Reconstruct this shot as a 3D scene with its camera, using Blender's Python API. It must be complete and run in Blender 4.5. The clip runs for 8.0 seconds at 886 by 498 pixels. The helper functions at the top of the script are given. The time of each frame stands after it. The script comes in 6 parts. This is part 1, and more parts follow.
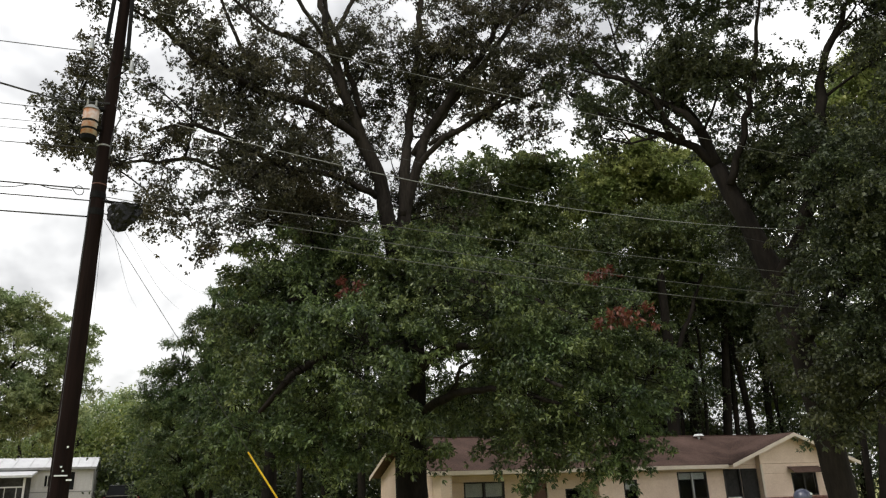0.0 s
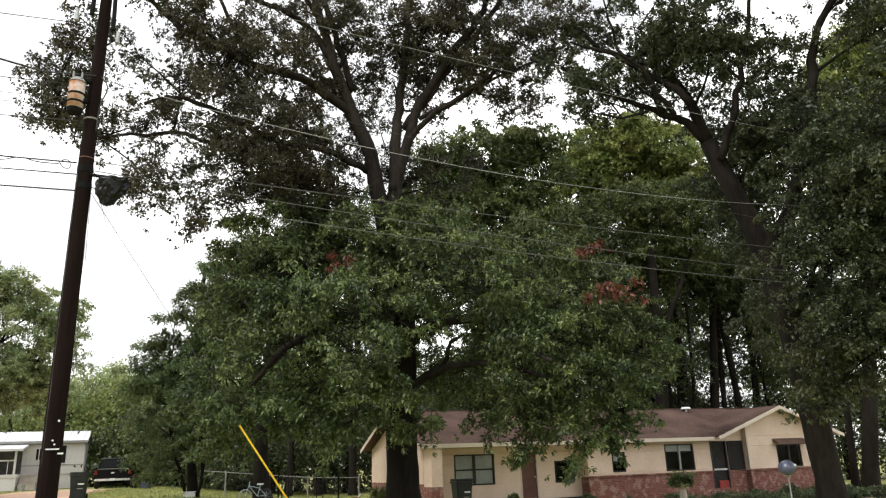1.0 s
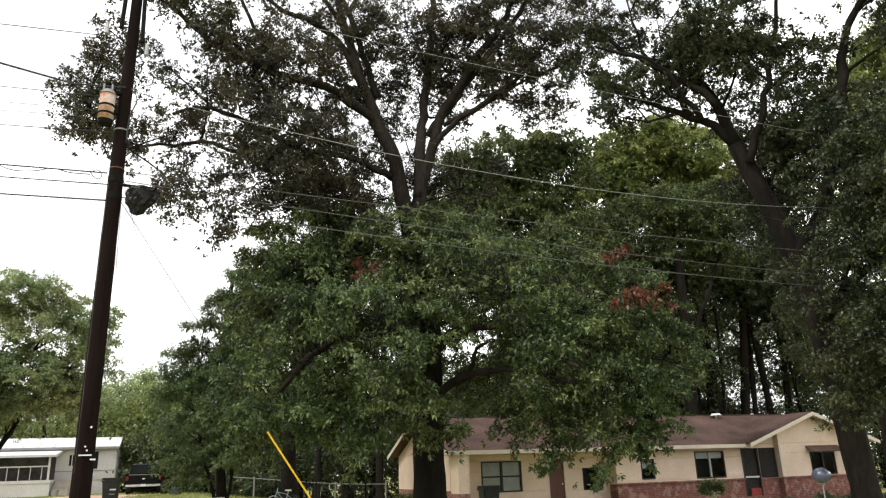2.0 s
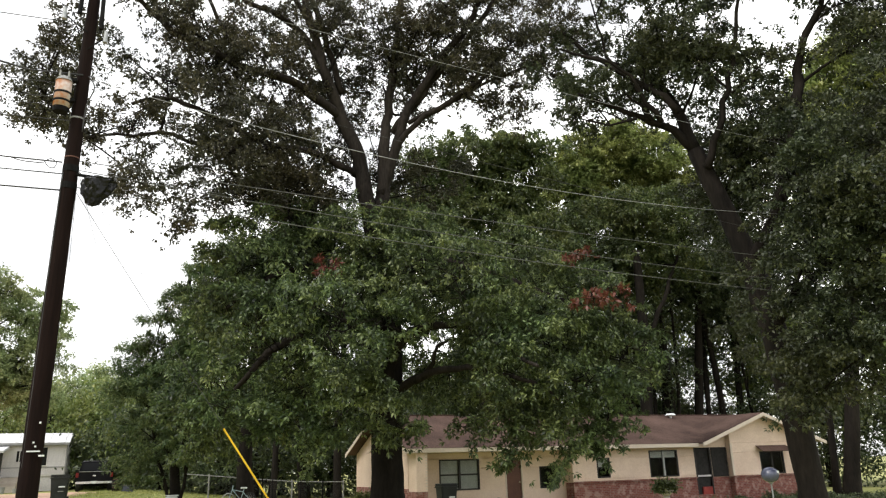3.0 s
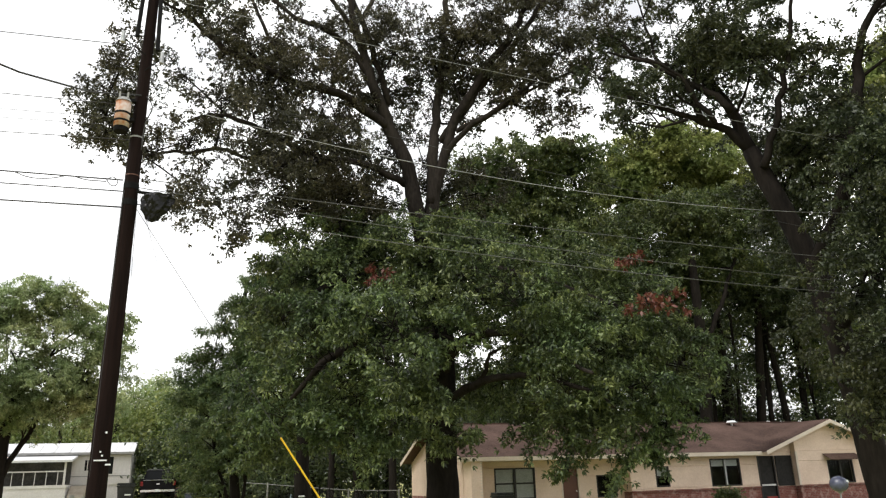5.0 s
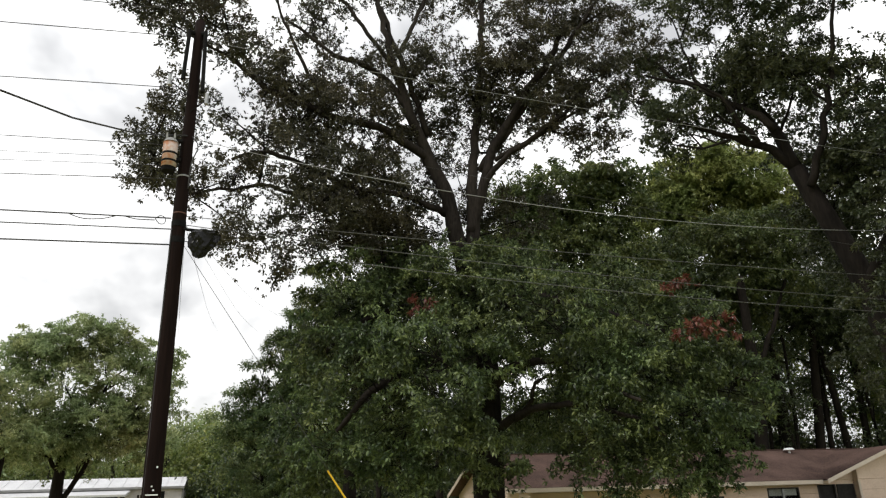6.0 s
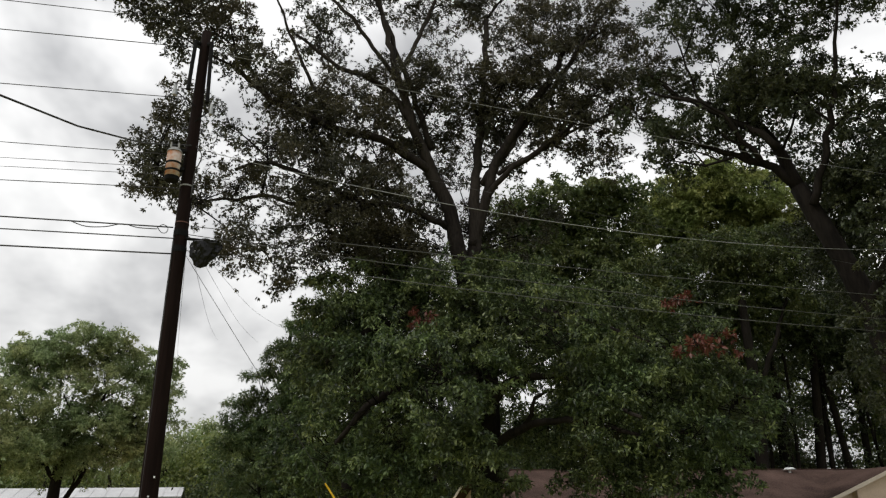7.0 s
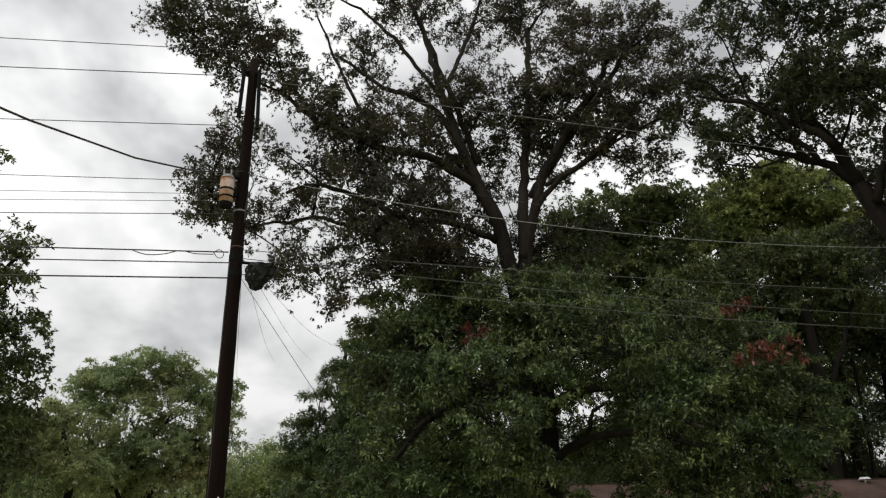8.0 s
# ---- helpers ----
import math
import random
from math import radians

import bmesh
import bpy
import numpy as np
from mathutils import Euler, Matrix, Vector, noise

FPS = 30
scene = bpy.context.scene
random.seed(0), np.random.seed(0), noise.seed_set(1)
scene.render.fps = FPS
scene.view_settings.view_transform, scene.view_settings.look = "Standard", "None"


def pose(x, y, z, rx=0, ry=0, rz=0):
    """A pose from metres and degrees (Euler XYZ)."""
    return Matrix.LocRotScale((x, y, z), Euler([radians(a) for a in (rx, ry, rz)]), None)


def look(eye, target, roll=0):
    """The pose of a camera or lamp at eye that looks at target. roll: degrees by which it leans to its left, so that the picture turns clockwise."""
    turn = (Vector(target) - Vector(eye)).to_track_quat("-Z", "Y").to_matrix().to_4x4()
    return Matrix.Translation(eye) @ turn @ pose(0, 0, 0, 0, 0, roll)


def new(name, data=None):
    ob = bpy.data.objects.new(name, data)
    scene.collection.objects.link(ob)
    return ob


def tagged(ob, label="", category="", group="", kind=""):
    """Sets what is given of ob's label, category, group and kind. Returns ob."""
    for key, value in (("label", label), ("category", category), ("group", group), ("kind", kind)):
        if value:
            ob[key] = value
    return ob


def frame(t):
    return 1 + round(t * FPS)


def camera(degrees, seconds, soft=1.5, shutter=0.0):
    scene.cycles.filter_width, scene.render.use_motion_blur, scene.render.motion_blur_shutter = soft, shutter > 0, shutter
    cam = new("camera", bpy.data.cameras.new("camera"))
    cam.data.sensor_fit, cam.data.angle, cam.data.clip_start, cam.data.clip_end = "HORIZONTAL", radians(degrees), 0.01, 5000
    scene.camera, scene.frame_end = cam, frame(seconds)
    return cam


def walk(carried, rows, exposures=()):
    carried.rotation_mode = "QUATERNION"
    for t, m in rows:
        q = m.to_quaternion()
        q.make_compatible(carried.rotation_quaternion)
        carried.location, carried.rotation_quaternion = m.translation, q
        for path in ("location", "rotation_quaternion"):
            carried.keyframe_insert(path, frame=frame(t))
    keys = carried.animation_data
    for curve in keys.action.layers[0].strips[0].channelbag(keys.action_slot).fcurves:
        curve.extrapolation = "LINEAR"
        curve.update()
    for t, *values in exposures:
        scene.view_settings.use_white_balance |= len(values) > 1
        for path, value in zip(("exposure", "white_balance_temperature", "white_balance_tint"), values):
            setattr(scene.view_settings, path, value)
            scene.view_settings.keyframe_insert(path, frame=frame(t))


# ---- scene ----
cam = camera(62.7, 8.0, soft=1.25)
walk(cam, [
    (0.0, pose(0, 0, 1.6, 108.38, 1.81, -20.46)),
    (0.5, pose(0, 0, 1.6, 107.15, 1.93, -20.79)),
    (1.0, pose(0, 0, 1.6, 106.37, 1.95, -21.19)),
    (1.5, pose(0, 0, 1.6, 106.04, 2.13, -19.68)),
    (1.7, pose(0, 0, 1.6, 106.52, 1.75, -19.09)),
    (2.8, pose(0, 0, 1.6, 107.29, 1.59, -21.26)),
    (3.0, pose(0, 0, 1.6, 106.68, 1.61, -22.32)),
    (3.5, pose(0, 0, 1.6, 106.12, 1.90, -19.17)),
    (4.0, pose(0, 0, 1.6, 106.31, 1.67, -18.70)),
    (4.5, pose(0, 0, 1.6, 106.20, 1.90, -18.00)),
    (4.7, pose(0, 0, 1.6, 106.83, 1.57, -18.28)),
    (5.8, pose(0, 0, 1.6, 108.32, 2.30, -16.39)),
    (6.0, pose(0, 0, 1.6, 109.83, 1.96, -14.60)),
    (6.5, pose(0, 0, 1.6, 110.84, 1.25, -13.77)),
    (7.0, pose(0, 0, 1.6, 110.86, 1.13, -14.78)),
    (7.5, pose(0, 0, 1.6, 111.04, 1.74, -9.32)),
    (8.0, pose(0, 0, 1.6, 112.16, 1.76, -10.29)),
], exposures=[(0.0, -0.62), (0.5, -0.3), (1.0, -0.12), (1.5, -0.08), (4.7, -0.12), (5.8, -0.44), (6.5, -0.95), (8.0, -1.14)])

# ---------------------------------------------------------------- light
world = bpy.data.worlds.new("overcast")
scene.world = world
world.use_nodes = True
wt = world.node_tree
wt.nodes.clear()
w_out = wt.nodes.new("ShaderNodeOutputWorld")
w_bg = wt.nodes.new("ShaderNodeBackground")
w_sky = wt.nodes.new("ShaderNodeTexSky")
w_sky.sky_type, w_sky.sun_disc = "NISHITA", False
w_sky.sun_elevation, w_sky.sun_rotation = radians(44), radians(251)
w_gain = wt.nodes.new("ShaderNodeMix")
w_gain.data_type, w_gain.blend_type = "RGBA", "MULTIPLY"
w_gain.inputs["Factor"].default_value = 1.0
w_gain.inputs["B"].default_value = (0.10, 0.10, 0.10, 1)
wt.links.new(w_sky.outputs["Color"], w_gain.inputs["A"])
w_co = wt.nodes.new("ShaderNodeTexCoord")
w_sep = wt.nodes.new("ShaderNodeSeparateXYZ")
wt.links.new(w_co.outputs["Generated"], w_sep.inputs[0])
w_z = wt.nodes.new("ShaderNodeMath")
w_z.operation = "ADD"
w_z.inputs[1].default_value = 0.5
wt.links.new(w_sep.outputs["Z"], w_z.inputs[0])
w_div = []
for axis in ("X", "Y"):
    n = wt.nodes.new("ShaderNodeMath")
    n.operation = "DIVIDE"
    wt.links.new(w_sep.outputs[axis], n.inputs[0])
    wt.links.new(w_z.outputs[0], n.inputs[1])
    w_div.append(n)
w_vec = wt.nodes.new("ShaderNodeCombineXYZ")
wt.links.new(w_div[0].outputs[0], w_vec.inputs[0])
wt.links.new(w_div[1].outputs[0], w_vec.inputs[1])
w_noise = wt.nodes.new("ShaderNodeTexNoise")
w_noise.inputs["Scale"].default_value = 2.6
w_noise.inputs["Detail"].default_value = 5.0
w_noise.inputs["Roughness"].default_value = 0.52
w_noise.inputs["Distortion"].default_value = 0.15
wt.links.new(w_vec.outputs[0], w_noise.inputs["Vector"])
w_ramp = wt.nodes.new("ShaderNodeValToRGB")
w_ramp.color_ramp.elements[0].position, w_ramp.color_ramp.elements[0].color = 0.38, (0.78, 0.785, 0.8, 1)
w_ramp.color_ramp.elements[1].position, w_ramp.color_ramp.elements[1].color = 0.62, (2.3, 2.29, 2.26, 1)
w_low = wt.nodes.new("ShaderNodeMath")                  # thinner cloud towards the horizon
w_low.operation = "MULTIPLY_ADD"
w_low.inputs[1].default_value, w_low.inputs[2].default_value = -0.1, 0.06
wt.links.new(w_sep.outputs["Z"], w_low.inputs[0])
w_sum = wt.nodes.new("ShaderNodeMath")
wt.links.new(w_noise.outputs["Fac"], w_sum.inputs[0])
wt.links.new(w_low.outputs[0], w_sum.inputs[1])
wt.links.new(w_sum.outputs[0], w_ramp.inputs[0])
w_mix = wt.nodes.new("ShaderNodeMix")
w_mix.data_type = "RGBA"
w_mix.inputs["Factor"].default_value = 0.88
wt.links.new(w_gain.outputs["Result"], w_mix.inputs["A"])
wt.links.new(w_ramp.outputs[0], w_mix.inputs["B"])
wt.links.new(w_mix.outputs["Result"], w_bg.inputs["Color"])
w_high = wt.nodes.new("ShaderNodeMath")                 # overcast sky, brighter towards the zenith
w_high.operation = "MULTIPLY_ADD"
w_high.inputs[1].default_value, w_high.inputs[2].default_value = 1.3, 0.72
wt.links.new(w_sep.outputs["Z"], w_high.inputs[0])
wt.links.new(w_high.outputs[0], w_bg.inputs["Strength"])
wt.links.new(w_bg.outputs[0], w_out.inputs[0])

sun = new("sun", bpy.data.lights.new("sun", "SUN"))
sun.data.energy, sun.data.angle, sun.data.color = 1.75, radians(18), (1.0, 0.95, 0.87)
sun.matrix_world = look((-44, -15, 45), (0, 0, 0))

# ---------------------------------------------------------------- materials


def material(name):
    m = bpy.data.materials.new(name)
    m.use_nodes = True
    return m, m.node_tree, m.node_tree.nodes["Principled BSDF"]


def node(tree, kind, **values):
    n = tree.nodes.new(kind)
    for k, v in values.items():
        n.inputs[k].default_value = v
    return n


def ramp(tree, stops):
    n = tree.nodes.new("ShaderNodeValToRGB")
    while len(n.color_ramp.elements) < len(stops):
        n.color_ramp.elements.new(0.5)
    for e, (p, c) in zip(n.color_ramp.elements, stops):
        e.position, e.color = p, (*c, 1)
    return n


def surface(name, dark, light, rough=0.7, scale=3.0, fine=40.0, bump=0.3, metal=0.0, stretch=(1, 1, 1), spec=0.3):
    """Two scales of noise between two colours, with a fine relief."""
    m, t, p = material(name)
    co = t.nodes.new("ShaderNodeTexCoord")
    mp = t.nodes.new("ShaderNodeMapping")
    mp.inputs["Scale"].default_value = stretch
    t.links.new(co.outputs["Object"], mp.inputs[0])
    a = node(t, "ShaderNodeTexNoise", Scale=scale, Detail=4.0, Roughness=0.6)
    b = node(t, "ShaderNodeTexNoise", Scale=fine, Detail=3.0, Roughness=0.6)
    for n in (a, b):
        t.links.new(mp.outputs[0], n.inputs["Vector"])
    add = t.nodes.new("ShaderNodeMath")
    add.operation = "MULTIPLY_ADD"
    add.inputs[1].default_value = 0.45
    t.links.new(b.outputs["Fac"], add.inputs[0])
    half = t.nodes.new("ShaderNodeMath")
    half.operation = "MULTIPLY"
    half.inputs[1].default_value = 0.6
    t.links.new(a.outputs["Fac"], half.inputs[0])
    t.links.new(half.outputs[0], add.inputs[2])
    r = ramp(t, [(0.38, dark), (0.66, light)])
    t.links.new(add.outputs[0], r.inputs[0])
    t.links.new(r.outputs[0], p.inputs["Base Color"])
    p.inputs["Roughness"].default_value = rough
    p.inputs["Metallic"].default_value = metal
    p.inputs["Specular IOR Level"].default_value = spec
    if bump:
        bp = node(t, "ShaderNodeBump", Strength=bump, Distance=0.02)
        t.links.new(b.outputs["Fac"], bp.inputs["Height"])
        t.links.new(bp.outputs[0], p.inputs["Normal"])
    return m


def leaf_material(name, dark, mid, light, through_light=0.32):
    """Leaves: each its own green, drifting over the crown, with light through the blade."""
    m, t, p = material(name)
    geo = t.nodes.new("ShaderNodeNewGeometry")
    co = t.nodes.new("ShaderNodeTexCoord")
    n = node(t, "ShaderNodeTexNoise", Scale=0.9, Detail=4.0, Roughness=0.6)
    t.links.new(co.outputs["Object"], n.inputs["Vector"])
    mul = t.nodes.new("ShaderNodeMath")
    mul.operation = "MULTIPLY_ADD"
    mul.inputs[1].default_value = 0.45
    t.links.new(geo.outputs["Random Per Island"], mul.inputs[0])
    h = t.nodes.new("ShaderNodeMath")
    h.operation = "MULTIPLY_ADD"
    h.inputs[1].default_value, h.inputs[2].default_value = 1.1, -0.28
    t.links.new(n.outputs["Fac"], h.inputs[0])
    t.links.new(h.outputs[0], mul.inputs[2])
    r = ramp(t, [(0.2, dark), (0.5, mid), (0.82, light)])
    t.links.new(mul.outputs[0], r.inputs[0])
    n2 = node(t, "ShaderNodeTexNoise", Scale=0.42, Detail=2.0, Roughness=0.5)
    t.links.new(co.outputs["Object"], n2.inputs["Vector"])
    tone = ramp(t, [(0.36, (1.09, 0.99, 0.9)), (0.64, (0.93, 1.0, 0.97))])
    t.links.new(n2.outputs["Fac"], tone.inputs[0])
    hue = t.nodes.new("ShaderNodeMix")
    hue.data_type, hue.blend_type = "RGBA", "MULTIPLY"
    hue.inputs["Factor"].default_value = 1.0
    t.links.new(r.outputs[0], hue.inputs["A"])
    t.links.new(tone.outputs[0], hue.inputs["B"])
    t.links.new(hue.outputs["Result"], p.inputs["Base Color"])
    p.inputs["Roughness"].default_value = 0.42
    p.inputs["Specular IOR Level"].default_value = 0.48
    tr = t.nodes.new("ShaderNodeBsdfTranslucent")
    t.links.new(hue.outputs["Result"], tr.inputs["Color"])
    mix = t.nodes.new("ShaderNodeMixShader")
    mix.inputs[0].default_value = through_light
    t.links.new(p.outputs[0], mix.inputs[1])
    t.links.new(tr.outputs[0], mix.inputs[2])
    t.links.new(mix.outputs[0], t.nodes["Material Output"].inputs["Surface"])
    return m


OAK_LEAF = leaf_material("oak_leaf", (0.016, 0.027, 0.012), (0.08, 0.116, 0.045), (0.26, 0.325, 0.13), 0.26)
# same oak's upper leaves, their backlit darkness put into the colour
OAK_BACKLIT = leaf_material("oak_leaf_backlit", (0.022, 0.021, 0.013), (0.054, 0.053, 0.03), (0.15, 0.14, 0.085), 0.3)
BRIGHT_LEAF = leaf_material("bright_leaf", (0.1, 0.125, 0.036), (0.21, 0.255, 0.078), (0.4, 0.44, 0.175), 0.45)
RIGHT_LEAF = leaf_material("shade_oak_leaf", (0.022, 0.03, 0.016), (0.052, 0.066, 0.032), (0.13, 0.145, 0.072), 0.26)
DARK_LEAF = leaf_material("dark_leaf", (0.024, 0.036, 0.018), (0.056, 0.08, 0.034), (0.15, 0.18, 0.08), 0.34)
PINE_LEAF = leaf_material("pine_leaf", (0.04, 0.07, 0.03), (0.1, 0.15, 0.06), (0.24, 0.29, 0.12), 0.35)
WOOD_LEAF = leaf_material("wood_leaf", (0.03, 0.044, 0.016), (0.08, 0.11, 0.036), (0.2, 0.235, 0.09), 0.34)
MID_LEAF = leaf_material("mid_leaf", (0.06, 0.085, 0.022), (0.14, 0.185, 0.05), (0.29, 0.33, 0.11), 0.4)
LIGHT_LEAF = leaf_material("light_leaf", (0.12, 0.165, 0.066), (0.28, 0.34, 0.16), (0.5, 0.56, 0.31), 0.48)
RED_LEAF = leaf_material("red_leaf", (0.08, 0.024, 0.017), (0.15, 0.045, 0.032), (0.22, 0.09, 0.06), 0.3)
# near-black, with the shade under the crowns put into the bark colour
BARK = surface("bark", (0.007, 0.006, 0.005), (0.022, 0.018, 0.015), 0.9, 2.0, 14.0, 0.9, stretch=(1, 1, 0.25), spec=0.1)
# the oak's bark again, coloured lighter for high limbs that catch the sky
BARK_LIT = surface("bark_lit", (0.012, 0.01, 0.0085), (0.042, 0.035, 0.03), 0.9, 1.6, 14.0, 0.9, stretch=(1, 1, 0.3), spec=0.1)
POLE_WOOD = surface("creosoted_wood", (0.005, 0.0032, 0.0028), (0.014, 0.0078, 0.0064), 0.9, 2.0, 22.0, 0.8, stretch=(1, 1, 0.06), spec=0.08)
WIRE_DARK = surface("weathered_cable", (0.02, 0.02, 0.02), (0.06, 0.06, 0.06), 0.6, 3, 30, 0)
# dark cable whose pale sheen before the trees is put into the colour
WIRE_SHEEN = surface("cable_sheen_grey", (0.06, 0.062, 0.06), (0.13, 0.132, 0.128), 0.55, 3, 30, 0, metal=0.2)
WIRE_BRIGHT = surface("bare_aluminium", (0.24, 0.25, 0.25), (0.42, 0.42, 0.42), 0.45, 3, 30, 0, metal=0.6)
GALVANISED = surface("galvanised_steel", (0.22, 0.23, 0.23), (0.42, 0.43, 0.43), 0.5, 4, 40, 0.1, metal=0.7)
BLACK_METAL = surface("black_metal", (0.004, 0.004, 0.004), (0.012, 0.012, 0.012), 0.8, 4, 40, 0.1, spec=0.1)
RUST_TANK = surface("rusty_tank", (0.5, 0.47, 0.43), (0.4, 0.15, 0.05), 0.7, 2.6, 11, 0.2)
BAG_PLASTIC = surface("black_plastic", (0.003, 0.003, 0.0035), (0.009, 0.009, 0.01), 0.24, 3, 7, 0.8, spec=0.2)
YELLOW = surface("yellow_plastic", (0.6, 0.36, 0.015), (0.76, 0.5, 0.03), 0.4, 2, 20, 0.05)
CREAM = surface("cream_siding", (0.58, 0.44, 0.335), (0.73, 0.58, 0.46), 0.6, 0.8, 16, 0.08)
CREAM_TRIM = surface("cream_trim", (0.52, 0.44, 0.36), (0.64, 0.56, 0.47), 0.55, 1.2, 20, 0.05)
SHINGLE = surface("brown_shingle", (0.028, 0.017, 0.014), (0.14, 0.09, 0.074), 0.92, 0.4, 18, 0.6, spec=0.1)
BROWN_DOOR = surface("brown_door_paint", (0.07, 0.028, 0.018), (0.12, 0.05, 0.032), 0.5, 1.5, 20, 0.1)
BLACK_FRAME = surface("dark_window_frame", (0.012, 0.01, 0.009), (0.03, 0.026, 0.023), 0.5, 3, 30, 0.05)
BLIND = surface("grey_blind", (0.3, 0.3, 0.29), (0.42, 0.42, 0.4), 0.7, 2, 20, 0.1)
# near-black painted for unlit rooms, used on the screen door and screen too
UNLIT_ROOM = surface("unlit_interior", (0.012, 0.011, 0.01), (0.03, 0.028, 0.026), 0.9, 2, 10, 0)
WHITE_METAL = surface("white_metal_siding", (0.5, 0.475, 0.475), (0.66, 0.635, 0.63), 0.5, 0.7, 14, 0.1)
WHITE_ROOF = surface("white_metal_roof", (0.46, 0.46, 0.47), (0.64, 0.64, 0.65), 0.5, 0.6, 10, 0.1)
GREY_TRIM = surface("grey_trim", (0.2, 0.2, 0.2), (0.32, 0.32, 0.31), 0.6, 2, 20, 0.1)
CAR_PAINT = surface("black_car_paint", (0.004, 0.004, 0.005), (0.008, 0.008, 0.009), 0.25, 2, 30, 0, spec=0.1)
CHROME = surface("chrome", (0.55, 0.55, 0.56), (0.7, 0.7, 0.71), 0.2, 2, 30, 0, metal=1.0)
TYRE = surface("tyre_rubber", (0.012, 0.012, 0.012), (0.03, 0.03, 0.03), 0.85, 4, 40, 0.2)
TAIL_RED = surface("tail_lamp_red", (0.14, 0.008, 0.008), (0.2, 0.015, 0.012), 0.3, 3, 30, 0)
BIN_PLASTIC = surface("dark_bin_plastic", (0.011, 0.013, 0.013), (0.026, 0.029, 0.029), 0.5, 3, 30, 0.1)
WHITE_PLASTIC = surface("white_plastic", (0.6, 0.62, 0.64), (0.78, 0.8, 0.8), 0.5, 3, 30, 0.1)
BIKE_BLUE = surface("pale_blue_paint", (0.26, 0.36, 0.4), (0.38, 0.47, 0.51), 0.35, 3, 30, 0)
RED_PAINT = surface("red_paint", (0.2, 0.022, 0.018), (0.3, 0.045, 0.032), 0.5, 3, 30, 0.1)
BALL_BLUE = surface("blue_grey_gloss", (0.05, 0.055, 0.09), (0.09, 0.1, 0.15), 0.2, 2, 20, 0, spec=0.6)
CLOTH = surface("purple_grey_cloth", (0.14, 0.12, 0.2), (0.4, 0.38, 0.45), 0.85, 6, 30, 0.3)
CONCRETE = surface("pale_concrete", (0.32, 0.28, 0.24), (0.48, 0.43, 0.37), 0.9, 2, 30, 0.3)
GRASS = leaf_material("grass_blade", (0.14, 0.17, 0.045), (0.26, 0.3, 0.085), (0.42, 0.42, 0.15))

# dark grey painted for the shade inside the porch
PORCH_SHADE = surface("porch_shade_grey", (0.05, 0.048, 0.046), (0.13, 0.125, 0.12), 0.9, 1.2, 10, 0)
# mulch, with the shade on the ground put into its dark colour
SHADED_SOIL = surface("shaded_mulch", (0.018, 0.013, 0.01), (0.06, 0.045, 0.034), 0.95, 3, 30, 0.6, spec=0.1)
GLASS, gt, gp = material("window_glass")
gp.inputs["Base Color"].default_value = (0.9, 0.93, 0.92, 1)
gp.inputs["Roughness"].default_value = 0.03
gp.inputs["Transmission Weight"].default_value = 1.0
gp.inputs["IOR"].default_value = 1.1

TINT, tt, tp = material("tinted_glass")
tp.inputs["Base Color"].default_value = (0.008, 0.009, 0.01, 1)
tp.inputs["Roughness"].default_value = 0.25
tp.inputs["Specular IOR Level"].default_value = 0.2

BRICK, bt, bp_ = material("red_brick")
b_co = bt.nodes.new("ShaderNodeTexCoord")
b_sep = bt.nodes.new("ShaderNodeSeparateXYZ")
bt.links.new(b_co.outputs["Object"], b_sep.inputs[0])
b_add = bt.nodes.new("ShaderNodeMath")
bt.links.new(b_sep.outputs["X"], b_add.inputs[0])
bt.links.new(b_sep.outputs["Y"], b_add.inputs[1])
b_vec = bt.nodes.new("ShaderNodeCombineXYZ")
bt.links.new(b_add.outputs[0], b_vec.inputs[0])
bt.links.new(b_sep.outputs["Z"], b_vec.inputs[1])
b_tex = node(bt, "ShaderNodeTexBrick", Scale=1.0)
b_tex.inputs["Brick Width"].default_value, b_tex.inputs["Row Height"].default_value = 0.21, 0.075
b_tex.inputs["Mortar Size"].default_value, b_tex.inputs["Bias"].default_value = 0.009, -0.1
b_tex.inputs["Color1"].default_value = (0.145, 0.032, 0.023, 1)
b_tex.inputs["Color2"].default_value = (0.225, 0.072, 0.05, 1)
b_tex.inputs["Mortar"].default_value = (0.2, 0.135, 0.11, 1)
bt.links.new(b_vec.outputs[0], b_tex.inputs["Vector"])
b_noise = node(bt, "ShaderNodeTexNoise", Scale=4.5, Detail=6.0)
bt.links.new(b_co.outputs["Object"], b_noise.inputs["Vector"])
b_r = ramp(bt, [(0.5, (0, 0, 0)), (0.64, (0.5, 0.5, 0.5))])
bt.links.new(b_noise.outputs["Fac"], b_r.inputs[0])
b_mix = bt.nodes.new("ShaderNodeMix")
b_mix.data_type = "RGBA"
b_mix.inputs["B"].default_value = (0.42, 0.3, 0.25, 1)
bt.links.new(b_r.outputs[0], b_mix.inputs["Factor"])
bt.links.new(b_tex.outputs["Color"], b_mix.inputs["A"])
bt.links.new(b_mix.outputs["Result"], bp_.inputs["Base Color"])
bp_.inputs["Roughness"].default_value = 0.9
b_bump = node(bt, "ShaderNodeBump", Strength=0.6, Distance=0.01)
bt.links.new(b_tex.outputs["Fac"], b_bump.inputs["Height"])
b_bump.invert = True
bt.links.new(b_bump.outputs[0], bp_.inputs["Normal"])

